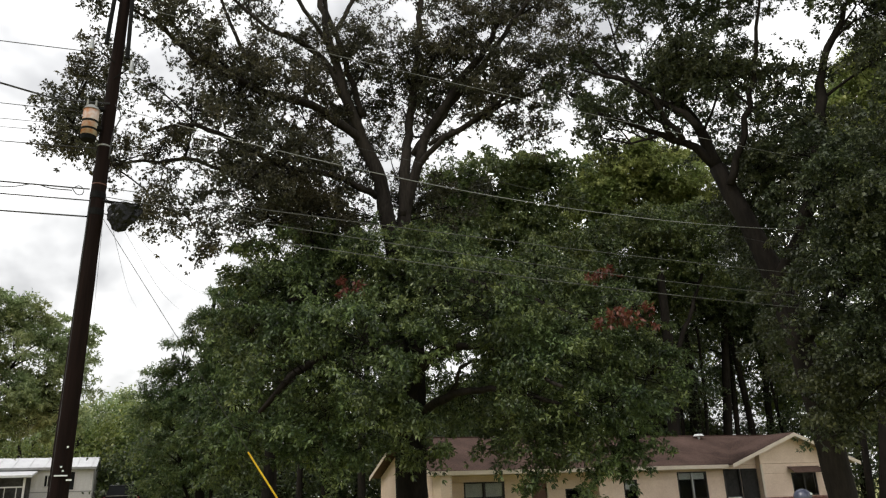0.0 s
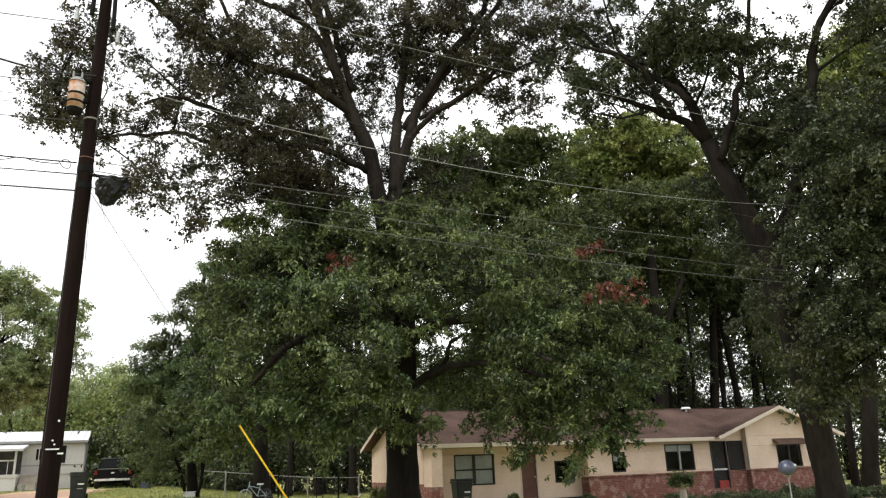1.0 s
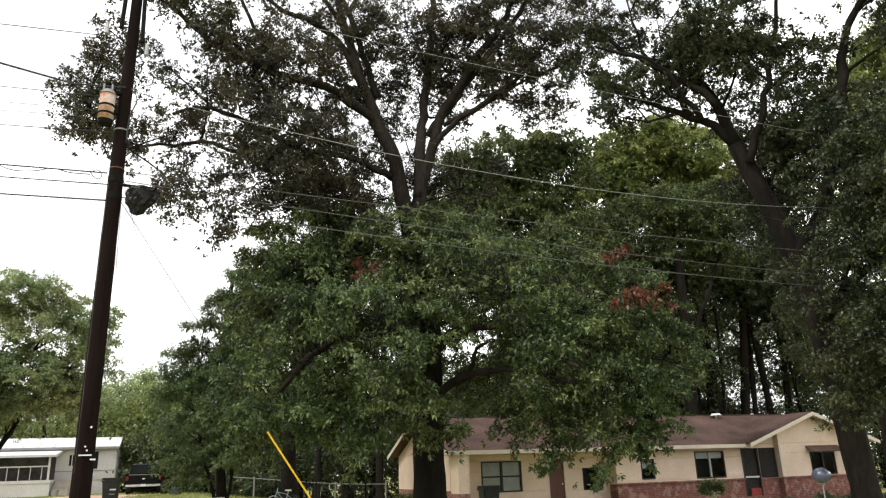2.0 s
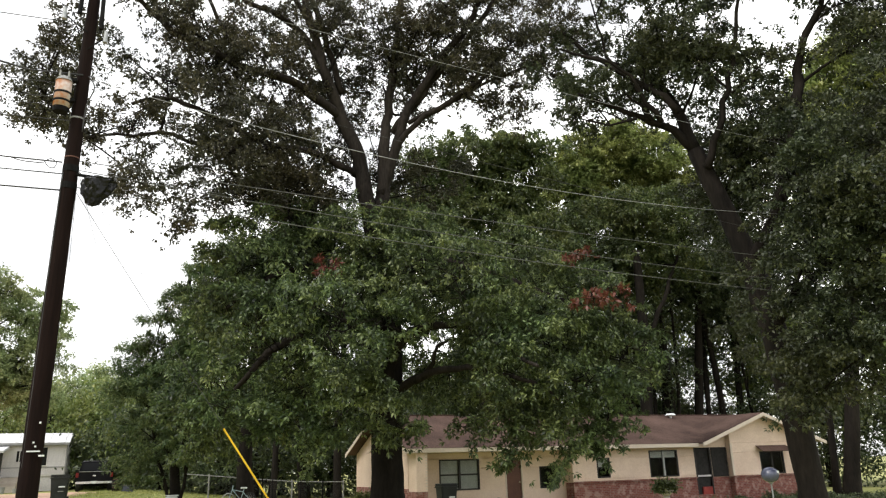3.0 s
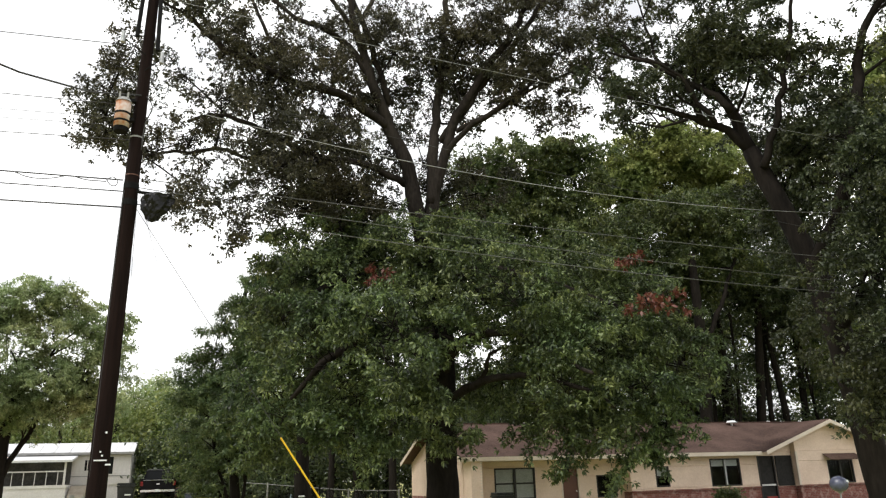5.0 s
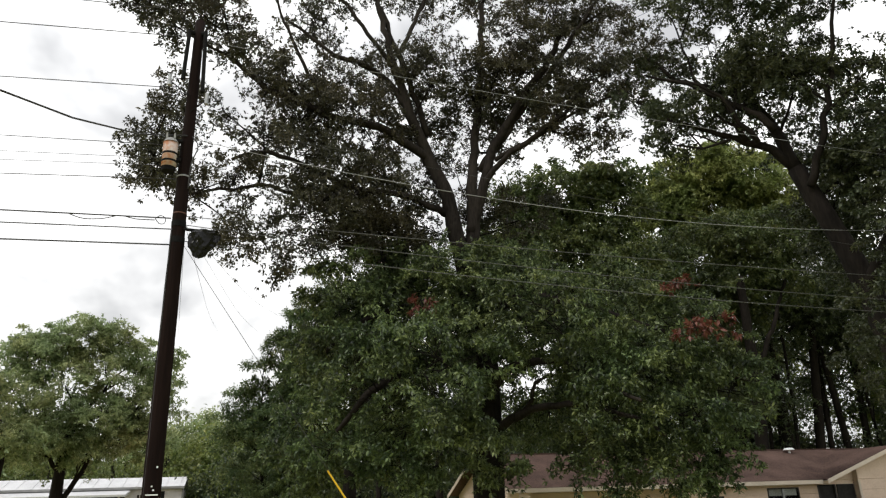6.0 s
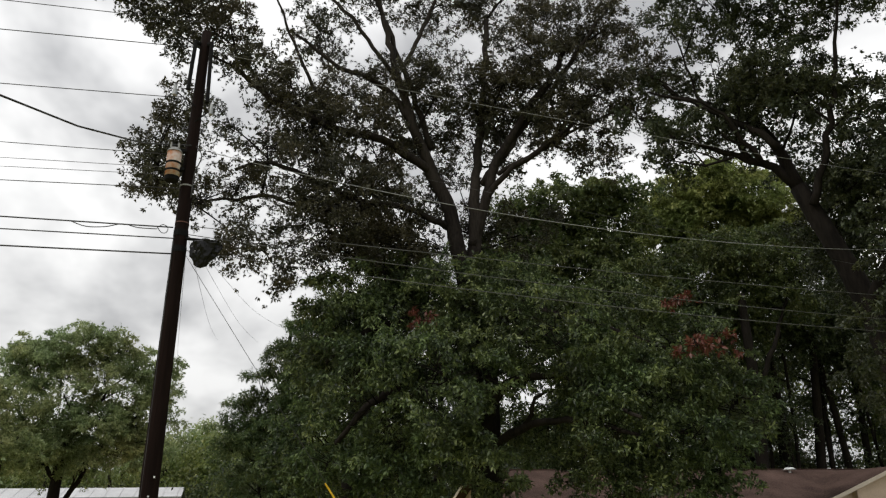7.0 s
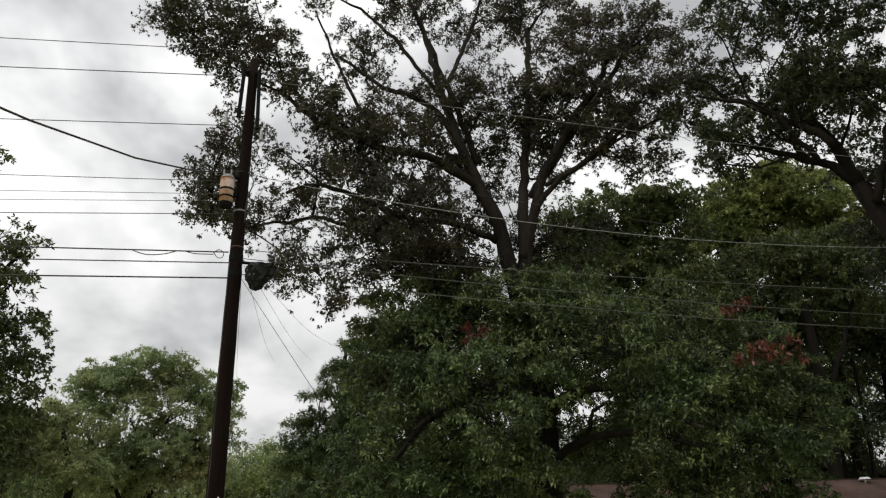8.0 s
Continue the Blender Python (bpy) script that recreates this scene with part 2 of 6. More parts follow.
GROUND, gt2, gp2 = material("grass_and_dirt")
g_co = gt2.nodes.new("ShaderNodeTexCoord")
g_a = node(gt2, "ShaderNodeTexNoise", Scale=0.35, Detail=5.0)
g_b = node(gt2, "ShaderNodeTexNoise", Scale=9.0, Detail=5.0)
for n in (g_a, g_b):
    gt2.links.new(g_co.outputs["Object"], n.inputs["Vector"])
g_m = gt2.nodes.new("ShaderNodeMath")
g_m.operation = "MULTIPLY_ADD"
g_m.inputs[1].default_value = 0.5
gt2.links.new(g_b.outputs["Fac"], g_m.inputs[0])
g_h = gt2.nodes.new("ShaderNodeMath")
g_h.operation = "MULTIPLY"
g_h.inputs[1].default_value = 0.5
gt2.links.new(g_a.outputs["Fac"], g_h.inputs[0])
gt2.links.new(g_h.outputs[0], g_m.inputs[2])
g_r = ramp(gt2, [(0.36, (0.13, 0.145, 0.036)), (0.5, (0.24, 0.25, 0.07)), (0.64, (0.4, 0.36, 0.15))])
gt2.links.new(g_m.outputs[0], g_r.inputs[0])
gt2.links.new(g_r.outputs[0], gp2.inputs["Base Color"])
gp2.inputs["Roughness"].default_value = 0.95
DIRT = surface("orange_dirt", (0.4, 0.25, 0.18), (0.58, 0.4, 0.3), 0.95, 0.6, 12, 0.4, spec=0.1)

# ---------------------------------------------------------------- building helpers


def part(name, bm, mat, parent=None, label="", smooth=False):
    me = bpy.data.meshes.new(name)
    bm.normal_update()
    bm.to_mesh(me)
    bm.free()
    me.materials.append(mat)
    if smooth:
        for f in me.polygons:
            f.use_smooth = True
    ob = new(name, me)
    if parent is not None:
        ob.parent = parent
        ob.matrix_parent_inverse = parent.matrix_basis.inverted()
    if label:
        ob["label"] = label
    return ob


def raw(name, verts, faces, mat, parent=None, label="", smooth=True):
    me = bpy.data.meshes.new(name)
    me.from_pydata(verts, [], faces)
    me.materials.append(mat)
    if smooth:
        me.polygons.foreach_set("use_smooth", [True] * len(me.polygons))
    ob = new(name, me)
    if parent is not None:
        ob.parent = parent
        ob.matrix_parent_inverse = parent.matrix_basis.inverted()
    if label:
        ob["label"] = label
    return ob


def empty(name, place, label, category, group="", kind=""):
    ob = new(name)
    ob.matrix_basis = Matrix.Translation(place)
    return tagged(ob, label, category, group, kind)


def box(bm, x0, x1, y0, y1, z0, z1, bevel=0.0):
    made = bmesh.ops.create_cube(bm, size=1.0, matrix=Matrix.Translation(((x0 + x1) / 2, (y0 + y1) / 2, (z0 + z1) / 2)) @ Matrix.Diagonal((abs(x1 - x0), abs(y1 - y0), abs(z1 - z0), 1)))
    if bevel:
        edges = list({e for v in made["verts"] for e in v.link_edges})
        bmesh.ops.bevel(bm, geom=edges, offset=bevel, segments=2, affect="EDGES")
    return bm


def boxed(x0, x1, y0, y1, z0, z1, bevel=0.0):
    return box(bmesh.new(), x0, x1, y0, y1, z0, z1, bevel)


def spline(pts, step):
    """Catmull-Rom through rows of numbers, resampled about every step metres."""
    p = np.array(pts, float)
    if len(p) == 2:
        n = max(2, int(np.linalg.norm(p[1, :3] - p[0, :3]) / step) + 1)
        return p[0] + (p[1] - p[0]) * np.linspace(0, 1, n)[:, None]
    q = np.vstack([2 * p[0] - p[1], p, 2 * p[-1] - p[-2]])
    out = []
    for i in range(1, len(q) - 2):
        n = max(2, int(np.linalg.norm(q[i + 1, :3] - q[i, :3]) / step) + 1)
        u = np.linspace(0, 1, n, endpoint=False)[:, None]
        a, b, c, d = q[i - 1], q[i], q[i + 1], q[i + 2]
        out.append(0.5 * (2 * b + (c - a) * u + (2 * a - 5 * b + 4 * c - d) * u * u + (3 * b - a - 3 * c + d) * u ** 3))
    out.append(q[-2][None])
    return np.vstack(out)


def tube(rows, sides=8, rough=0.0, rng=None, start=0):
    """Verts and faces of a tapered tube along rows of x, y, z, radius."""
    rows = np.asarray(rows, float)
    pts, rad = rows[:, :3], rows[:, 3]
    tan = np.gradient(pts, axis=0)
    tan /= np.linalg.norm(tan, axis=1)[:, None] + 1e-9
    ref = np.array([1.0, 0.13, 0.07]) if abs(tan[0, 0]) < 0.8 else np.array([0.1, 1.0, 0.05])
    verts, faces = [], []
    ang = np.linspace(0, 2 * math.pi, sides, endpoint=False)
    for i in range(len(pts)):
        u = ref - tan[i] * ref.dot(tan[i])
        u /= np.linalg.norm(u) + 1e-9
        w = np.cross(tan[i], u)
        ref = u
        k = np.ones(sides)
        if rough and rng is not None:
            k = 1 + rough * (rng.random(sides) - 0.5)
        ring = pts[i] + (np.cos(ang)[:, None] * u + np.sin(ang)[:, None] * w) * (rad[i] * k)[:, None]
        verts.extend(map(tuple, ring))
    for i in range(len(pts) - 1):
        for j in range(sides):
            a, b = start + i * sides + j, start + i * sides + (j + 1) % sides
            faces.append((a, b, b + sides, a + sides))
    faces.append(tuple(start + j for j in range(sides))[::-1])
    faces.append(tuple(start + (len(pts) - 1) * sides + j for j in range(sides)))
    return verts, faces


def cyl(bm, x, y, z0, z1, r0, r1=None, sides=16):
    r1 = r0 if r1 is None else r1
    bmesh.ops.create_cone(bm, cap_ends=True, segments=sides, radius1=r0, radius2=r1, depth=z1 - z0, matrix=Matrix.Translation((x, y, (z0 + z1) / 2)))
    return bm


def rod(bm, a, b, r, sides=8):
    a, b = Vector(a), Vector(b)
    d = b - a
    m = Matrix.Translation((a + b) / 2) @ d.to_track_quat("Z", "Y").to_matrix().to_4x4()
    bmesh.ops.create_cone(bm, cap_ends=True, segments=sides, radius1=r, radius2=r, depth=d.length, matrix=m)
    return bm


# ---------------------------------------------------------------- foliage


def leaves(name, at, out, length, width, mat, parent, rng, label=""):
    """One mesh of folded four-cornered leaf blades at the places given, each pointing roughly along out."""
    n = len(at)
    d = out + rng.normal(0, 0.55, (n, 3)) + np.array([0, 0, -0.25])
    d /= np.linalg.norm(d, axis=1)[:, None] + 1e-9
    up = rng.normal(0, 0.6, (n, 3)) + np.array([0, 0, 0.9])
    side = np.cross(d, up)
    side /= np.linalg.norm(side, axis=1)[:, None] + 1e-9
    nor = np.cross(side, d)
    ln = (length * (0.65 + 0.7 * rng.random(n)))[:, None]
    wd = ln * (width / length) * 0.5
    mid = at + d * ln * 0.45
    co = np.stack([at, mid + side * wd + nor * wd * 0.35, at + d * ln - nor * ln * 0.12, mid - side * wd + nor * wd * 0.35], axis=1)
    me = bpy.data.meshes.new(name)
    me.vertices.add(n * 4)
    me.vertices.foreach_set("co", co.astype(np.float32).ravel())
    me.loops.add(n * 4)
    me.loops.foreach_set("vertex_index", np.arange(n * 4, dtype=np.int32))
    me.polygons.add(n)
    me.polygons.foreach_set("loop_start", np.arange(0, n * 4, 4, dtype=np.int32))
    me.update(calc_edges=True)
    me.materials.append(mat)
    ob = new(name, me)
    ob.parent = parent
    if parent is not None:
        ob.matrix_parent_inverse = parent.matrix_basis.inverted()
    if label:
        ob["label"] = label
    tagged(ob, kind="stuff")
    return ob


def unit(rng, n):
    v = rng.normal(size=(n, 3))
    return v / (np.linalg.norm(v, axis=1)[:, None] + 1e-9)


def sprays(rng, m, seed, dense, per, size, squash, droop, core=0.3):
    """Leaf places and directions of one leaf mass (x, y, z, radius): flat drooping sprays round its middle, and the twig of each."""
    n = int(8 * m[3] ** 2 * dense) + 3
    dirs = unit(rng, n)
    lump = np.array([0.72 + 0.75 * noise.noise(Vector(d * 1.4) + Vector((seed * 3.1, m[1], m[0]))) for d in dirs])
    c = m[:3] + dirs * (m[3] * (0.72 + lump * 0.45) * (core + (1 - core) * rng.random(n) ** 0.5))[:, None] * np.array([1, 1, squash])
    ax = dirs * np.array([1, 1, 0.35]) + rng.normal(0, 0.35, (n, 3))
    ax /= np.linalg.norm(ax, axis=1)[:, None]
    side = np.cross(ax, np.array([0, 0, 1.0]) + rng.normal(0, 0.3, (n, 3)))
    side /= np.linalg.norm(side, axis=1)[:, None]
    nor = np.cross(side, ax)
    big = size * (0.65 + 0.7 * rng.random(n))
    rep = np.maximum(2, (per / 6 * (0.5 + rng.random(n)) * (big / size) ** 1.5).astype(int))
    i = np.repeat(np.arange(n), rep)
    u = rng.random(len(i)) * 1.5 - 0.3
    v = rng.normal(0, 0.42, len(i)) * (1.15 - 0.5 * u)
    w = rng.normal(0, 0.16, len(i))
    at = c[i] + (ax[i] * u[:, None] + side[i] * v[:, None] + nor[i] * w[:, None]) * big[i][:, None]
    at[:, 2] -= droop * big[i] * (np.maximum(u, 0) ** 2 + 0.4 * v * v)
    tuft = ax[i] * 0.6 + side[i] * (v * 0.9)[:, None] + np.array([0, 0, -droop])
    at, out = np.repeat(at, 6, axis=0), np.repeat(tuft, 6, axis=0) * 0.6
    star = unit(rng, len(at))
    at, out = at + star * (0.035 * size), out + star * 0.9
    hubs = m[:3] + unit(rng, 3 + n // 7) * (m[3] * (0.35 + 0.3 * rng.random(3 + n // 7)))[:, None]
    near = np.linalg.norm(c[:, None] - hubs[None], axis=2).argmin(1)
    twig = [[(*(m[:3] + rng.normal(0, 0.12, 3) * m[3]), 0.02), (*((m[:3] + h) / 2 + rng.normal(0, 0.08, 3)), 0.017), (*h, 0.012)] for h in hubs]
    twig += [[(*(hubs[near[k]] + rng.normal(0, 0.08, 3)), 0.011), (*((hubs[near[k]] + c[k]) / 2 + rng.normal(0, 0.06, 3)), 0.009), (*c[k], 0.007), (*(c[k] + ax[k] * big[k] * 0.8 - np.array([0, 0, droop * big[k] * 0.5])), 0.004)] for k in range(n)]
    return at, out, twig


def tree(name, label, trunk, limbs, masses, leaf_mat, bark, seed, leaf=0.15, dense=1.0, clump=0.3, per=46, squash=0.8, gaps=(), group="", slim=0.42, twigs=True, droop=0.35, limb_bark=None):
    """A tree: a trunk and limbs of x, y, z, radius; leaf masses of x, y, z, radius, each fed by its own branch."""
    rng = np.random.default_rng(seed)
    x, y, z, r = trunk[0]
    trunk = [(x, y, min(z, ground_z(x, y)) - 0.15, r * 1.05)] + list(trunk[1:])
    ob = empty(name, trunk[0][:3], label, "tree", group)
    t_rows = spline(trunk, 0.6)
    flare = t_rows[:, 2] - t_rows[0, 2]
    t_rows[:, 3] *= 1 + 0.45 * np.exp(-flare / 0.45)
    v, f = tube(t_rows, 14, 0.12, rng)
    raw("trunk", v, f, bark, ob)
    nodes = [r for r in t_rows if r[2] > t_rows[0, 2] + 0.35 * (t_rows[-1, 2] - t_rows[0, 2])]
    for limb in limbs:
        rows = spline(limb, 0.5)
        rows[1:-1, :3] += rng.normal(0, 0.035, (len(rows) - 2, 3))
        v, f = tube(rows, 9, 0.15, rng)
        raw("limb", v, f, limb_bark or bark, ob)
        nodes.extend(rows[len(rows) // 5:])
    nodes = [np.array(n) for n in nodes]
    tv, tf, at, out = [], [], [], []
    todo = [np.array(m, float) for m in masses]
    while todo:
        arr = np.array(nodes)
        best = None
        for k, m in enumerate(todo):
            gap = np.linalg.norm(arr[:, :3] - m[:3], axis=1)
            dist = gap + 1.3 * np.maximum(0, 1.8 - gap) + 0.7 * np.maximum(0, arr[:, 2] - m[2] + 0.45 * gap)
            j = int(dist.argmin())
            if best is None or dist[j] < best[0]:
                best = (dist[j], k, j)
        _, k, j = best
        m, a = todo.pop(k), nodes[j]
        r0 = min(max(0.02 + 0.02 * m[3] + 0.008 * best[0], 0.03), max(a[3] * 0.75, 0.03))
        mid = (a[:3] + m[:3]) / 2 + rng.normal(0, 0.1, 3) * min(best[0], 3) * 0.4
        rows = spline([(*a[:3], r0), (*mid, r0 * 0.75), (*m[:3], r0 * 0.45)], 0.45)
        v, f = tube(rows, 6, 0.1, rng, len(tv))
        tv += v
        tf += f
        nodes.extend(rows[len(rows) // 3:])
        pos, way, twig = sprays(rng, m, seed, dense, per, clump, squash, droop)
        at.append(pos)
        out.append(way)
        if twigs:
            for q in twig:
                v, f = tube(q, 3, 0, None, len(tv))
                tv += v
                tf += f
    at, out = np.vstack(at), np.vstack(out)
    keep = np.ones(len(at), bool)
    for gx, gy, gz, gr in gaps:
        keep &= ((at - np.array([gx, gy, gz])) ** 2).sum(1) > gr * gr
    keep &= at[:, 2] > trunk[0][2] + 0.6
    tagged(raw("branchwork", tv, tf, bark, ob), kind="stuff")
    leaves("crown", at[keep], out[keep], leaf, leaf * slim, leaf_mat, ob, rng)
    return ob


# ---------------------------------------------------------------- ground


def ramp01(v, a, b):
    u = min(1.0, max(0.0, (v - a) / (b - a)))
    return u * u * (3 - 2 * u)


def ground_z(x, y):
    left = 1 - ramp01(x, -1, 9)
    return 0.68 * ramp01(y, 10, 28) * left - 0.12 * ramp01(x, 5, 11) * ramp01(y, 10, 20) + 0.005 * max(0, min(y, 62) - 38) * (1 - ramp01(x, 0, 10)) - 0.42 * ramp01(x, 16.6, 19.0) * ramp01(y, 16, 26)


xs = np.concatenate([[-900, -400, -180, -90], np.arange(-50, 60.1, 2.0), [100, 200, 450, 900]])
ys = np.concatenate([[-700, -300, -120, -50], np.arange(-20, 80.1, 2.0), [110, 180, 350, 900]])
gv = [(x, y, ground_z(x, y) + 0.03 * noise.noise(Vector((x * 0.3, y * 0.3, 0)))) for y in ys for x in xs]
gf = [(j * len(xs) + i, j * len(xs) + i + 1, (j + 1) * len(xs) + i + 1, (j + 1) * len(xs) + i) for j in range(len(ys) - 1) for i in range(len(xs) - 1)]
tagged(raw("ground", gv, gf, GROUND), "rough green lawn with dry yellow patches", "ground", kind="structure")

# dirt drive that bends from the street to the mobile home
dv, df = [], []
path = spline([(-4.5, 8, 0, 1.9), (-4.8, 22, 0, 1.9), (-5.4, 34, 0, 2.2), (-5.2, 42, 0, 2.6), (-4.6, 50, 0, 3.0)], 1.0)
for i, (x, y, _, w) in enumerate(path):
    for k in range(7):
        u = (k / 6 - 0.5) * 2 * (w + 0.25 * noise.noise(Vector((i * 0.4, k, 3))))
        dv.append((x + u, y, ground_z(x + u, y) + 0.05 - 0.035 * (k in (0, 6))))
for i in range(len(path) - 1):
    for k in range(6):
        a = i * 7 + k
        df.append((a, a + 1, a + 8, a + 7))
tagged(raw("driveway", dv, df, DIRT), "orange-brown bare dirt drive across the lawn", "driveway", kind="structure")

# ---------------------------------------------------------------- house
HX0, HX1, HY0, HY1 = 10.93, 33.5, 29.92, 38.4      # walls
GX0, GY0 = 27.8, 29.6                              # the wing that comes forward
EAVE, RIDGE, FLOOR = 2.38, 4.05, -0.15
house = empty("house", ((HX0 + HX1) / 2, (HY0 + HY1) / 2, FLOOR), "single-storey cream-sided house with red brick base and brown roof", "house")


HEX = ((0, 1, 5, 4), (1, 2, 6, 5), (2, 3, 7, 6), (3, 0, 4, 7), (4, 5, 6, 7), (3, 2, 1, 0))
LIP = 0.026


def wedge(bm, put, s0, e0, s1, e1, a, b, lo, hi, back):
    """A board between levels a and b, its face leaning from depth lo to hi."""
    vs = [bm.verts.new(put(*c)) for c in ((s0, lo, a), (e0, lo, a), (e0, back, a), (s0, back, a), (s1, hi, b), (e1, hi, b), (e1, back, b), (s1, back, b))]
    for q in HEX:
        bm.faces.new([vs[i] for i in q])
    return bm


def wall(name, u0, u1, z0, z1, openings, put, mat, thick=0.14, laps=0.0, label=""):
    """A wall along u with real openings (u0, u1, z0, z1); with laps it is clad in overlapping boards."""
    cuts = sorted({z0, z1} | {z for o in openings for z in o[2:] if z0 <= z <= z1})

    def strips(levels):
        for a, b in zip(levels, levels[1:]):
            if b - a < 1e-4:
                continue
            u = u0
            for o in sorted(openings):
                if o[2] < b - 1e-4 and o[3] > a + 1e-4:
                    if o[0] - u > 1e-3:
                        yield u, o[0], a, b
                    u = o[1]
            if u1 - u > 1e-3:
                yield u, u1, a, b

    bm = bmesh.new()
    for s, e, a, b in strips(cuts):
        wedge(bm, put, s, e, s, e, a, b, 0.004 if laps else 0.0, 0.004 if laps else 0.0, thick)
    bmesh.ops.recalc_face_normals(bm, faces=bm.faces)
    core = part(name, bm, mat, house, label)
    if laps:
        n = int((z1 - z0) / laps)
        for s, e, a, b in strips(sorted({*cuts, *[round(z0 + laps * i, 3) for i in range(1, n + 1) if z0 + laps * i < z1 - 0.02]})):
            bm = wedge(bmesh.new(), put, s, e, s, e, a, b, -LIP, -0.001, 0.003)
            bmesh.ops.recalc_face_normals(bm, faces=bm.faces)
            part("siding_board", bm, mat, core)
    return core


def front(y):
    return lambda u, d, z: (u, y + d, z)


def end(x, sign):
    return lambda u, d, z: (x + d * sign, u, z)


RY0 = HY0 + 0.6                                    # front wall, set back under the eave
W_BIG, W_TWO, W_THREE, W_FOUR = (12.34, 14.26, 0.6, 1.9), (17.28, 18.29, 0.54, 1.5), (20.0, 20.72, 0.9, 1.8), (23.0, 24.7, 0.84, 2.08)
D_ONE, D_TWO = (15.53, 16.40, FLOOR + 0.06, 1.96), (25.75, 26.7, FLOOR + 0.1, 2.16)
W_FIVE = (29.65, 31.25, 0.8, 1.9)
BR = 0.74
wall("wall", HX0 + 0.15, 18.68, FLOOR - 0.23, EAVE - 0.192, [W_BIG, D_ONE, W_TWO], front(RY0), CREAM, laps=0.115)
wall("wall", HY0 + 0.145, RY0 - 0.02, BR, EAVE - 0.192, [], end(18.68, 1), CREAM, laps=0.115)
wall("brick_base", HY0 + 0.145, RY0 - 0.02, FLOOR - 0.6, BR, [], end(18.65, 1), BRICK, 0.17)
wall("wall", 18.68, GX0, BR, EAVE, [W_THREE, W_FOUR, (D_TWO[0], D_TWO[1], BR, D_TWO[3])], front(HY0), CREAM, laps=0.115)
wall("brick_base", 18.68, GX0, FLOOR - 0.6, BR, [(D_TWO[0], D_TWO[1], D_TWO[2], BR)], front(HY0 - 0.03), BRICK, 0.17, label="weathered red brick base, partly whitewashed")
wall("wall", GX0, HX1, BR, EAVE, [W_FIVE], front(GY0), CREAM, laps=0.115)
wall("brick_base", GX0, HX1, FLOOR - 0.6, BR, [], front(GY0 - 0.03), BRICK, 0.17, label="weathered red brick base")
wall("wall", GY0 + 0.145, HY0 - 0.04, BR, EAVE, [], end(GX0, 1), CREAM, laps=0.115)
wall("brick_base", GY0 + 0.15, HY0 - 0.04, FLOOR - 0.6, BR, [], end(GX0, 1), BRICK, 0.14)
wall("wall", RY0 - 0.01, HY1, BR, EAVE, [], end(HX0, 1), CREAM, laps=0.115)
wall("brick_base", RY0 - 0.01, HY1, FLOOR, BR, [], end(HX0 - 0.03, 1), BRICK, 0.17)
wall("wall", GY0 + 0.145, HY1, FLOOR - 0.6, EAVE, [], end(HX1, -1), CREAM)
wall("wall", HX0, HX1, FLOOR - 0.6, EAVE, [], front(HY1), CREAM)
part("brick_sill", boxed(18.68, D_TWO[0], HY0 - 0.09, HY0 - 0.03, BR - 0.03, BR + 0.04), BRICK, house)
part("brick_sill", boxed(GX0 - 0.03, HX1, GY0 - 0.09, GY0 - 0.025, BR - 0.03, BR + 0.04), BRICK, house)
# floor and added inner wall carry the rooms' darkness in their colour
part("floor", boxed(HX0 + 0.16, HX1 - 0.16, HY0 + 0.16, HY1 - 0.02, FLOOR - 0.3, FLOOR + 0.05), UNLIT_ROOM, house)
part("inner_wall", boxed(HX0 + 0.2, HX1 - 0.2, HY0 + 1.6, HY0 + 1.7, FLOOR + 0.05, EAVE), UNLIT_ROOM, house)


def gable(name, put, a, b, z, rise, laps=0.115, lo=-1e9):
    """Clad triangle between u = a and b, rising to the middle."""
    n = int(rise / laps)

    def span(h):
        k = (b - a) / 2 * h / rise
        return max(a + k, lo), b - k

    top = n * laps
    bm = bmesh.new()
    outline = [(a, 0), (b, 0), (span(top)[1], top), (span(top)[0], top)] if lo < a else [(lo, 0), (b, 0), (span(top)[1], top), (span(top)[0], top), (lo, (lo - a) * 2 * rise / (b - a))]
    v0 = [bm.verts.new(put(u, 0.004, z + h)) for u, h in outline]
    v1 = [bm.verts.new(put(u, 0.14, z + h)) for u, h in outline]
    bm.faces.new(v0)
    bm.faces.new(v1[::-1])
    for i in range(len(v0)):
        j = (i + 1) % len(v0)
        bm.faces.new((v0[i], v1[i], v1[j], v0[j]))
    bmesh.ops.recalc_face_normals(bm, faces=bm.faces)
    core = part(name, bm, CREAM, house)
    for i in range(n):
        (s0, e0), (s1, e1) = span(i * laps), span((i + 1) * laps)
        bm = wedge(bmesh.new(), put, s0, e0, s1, e1, z + i * laps, z + (i + 1) * laps, -LIP, -0.001, 0.003)
        bmesh.ops.recalc_face_normals(bm, faces=bm.faces)
        part("siding_board", bm, CREAM, core)
    return core


EY0, EY1 = 29.42, HY1 + 0.5
RY = (EY0 + EY1) / 2
gable("gable", end(HX0, 1), HY0 + 0.1, HY1, EAVE, 1.45)
gable("gable", end(HX1, -1), HY0 + 0.1, HY1, EAVE, 1.45)
gable("gable", front(GY0), 25.94, 33.63, EAVE, 1.36, lo=GX0)
gable("gable", front(HY0), 26.4, 33.5, EAVE, 1.15)


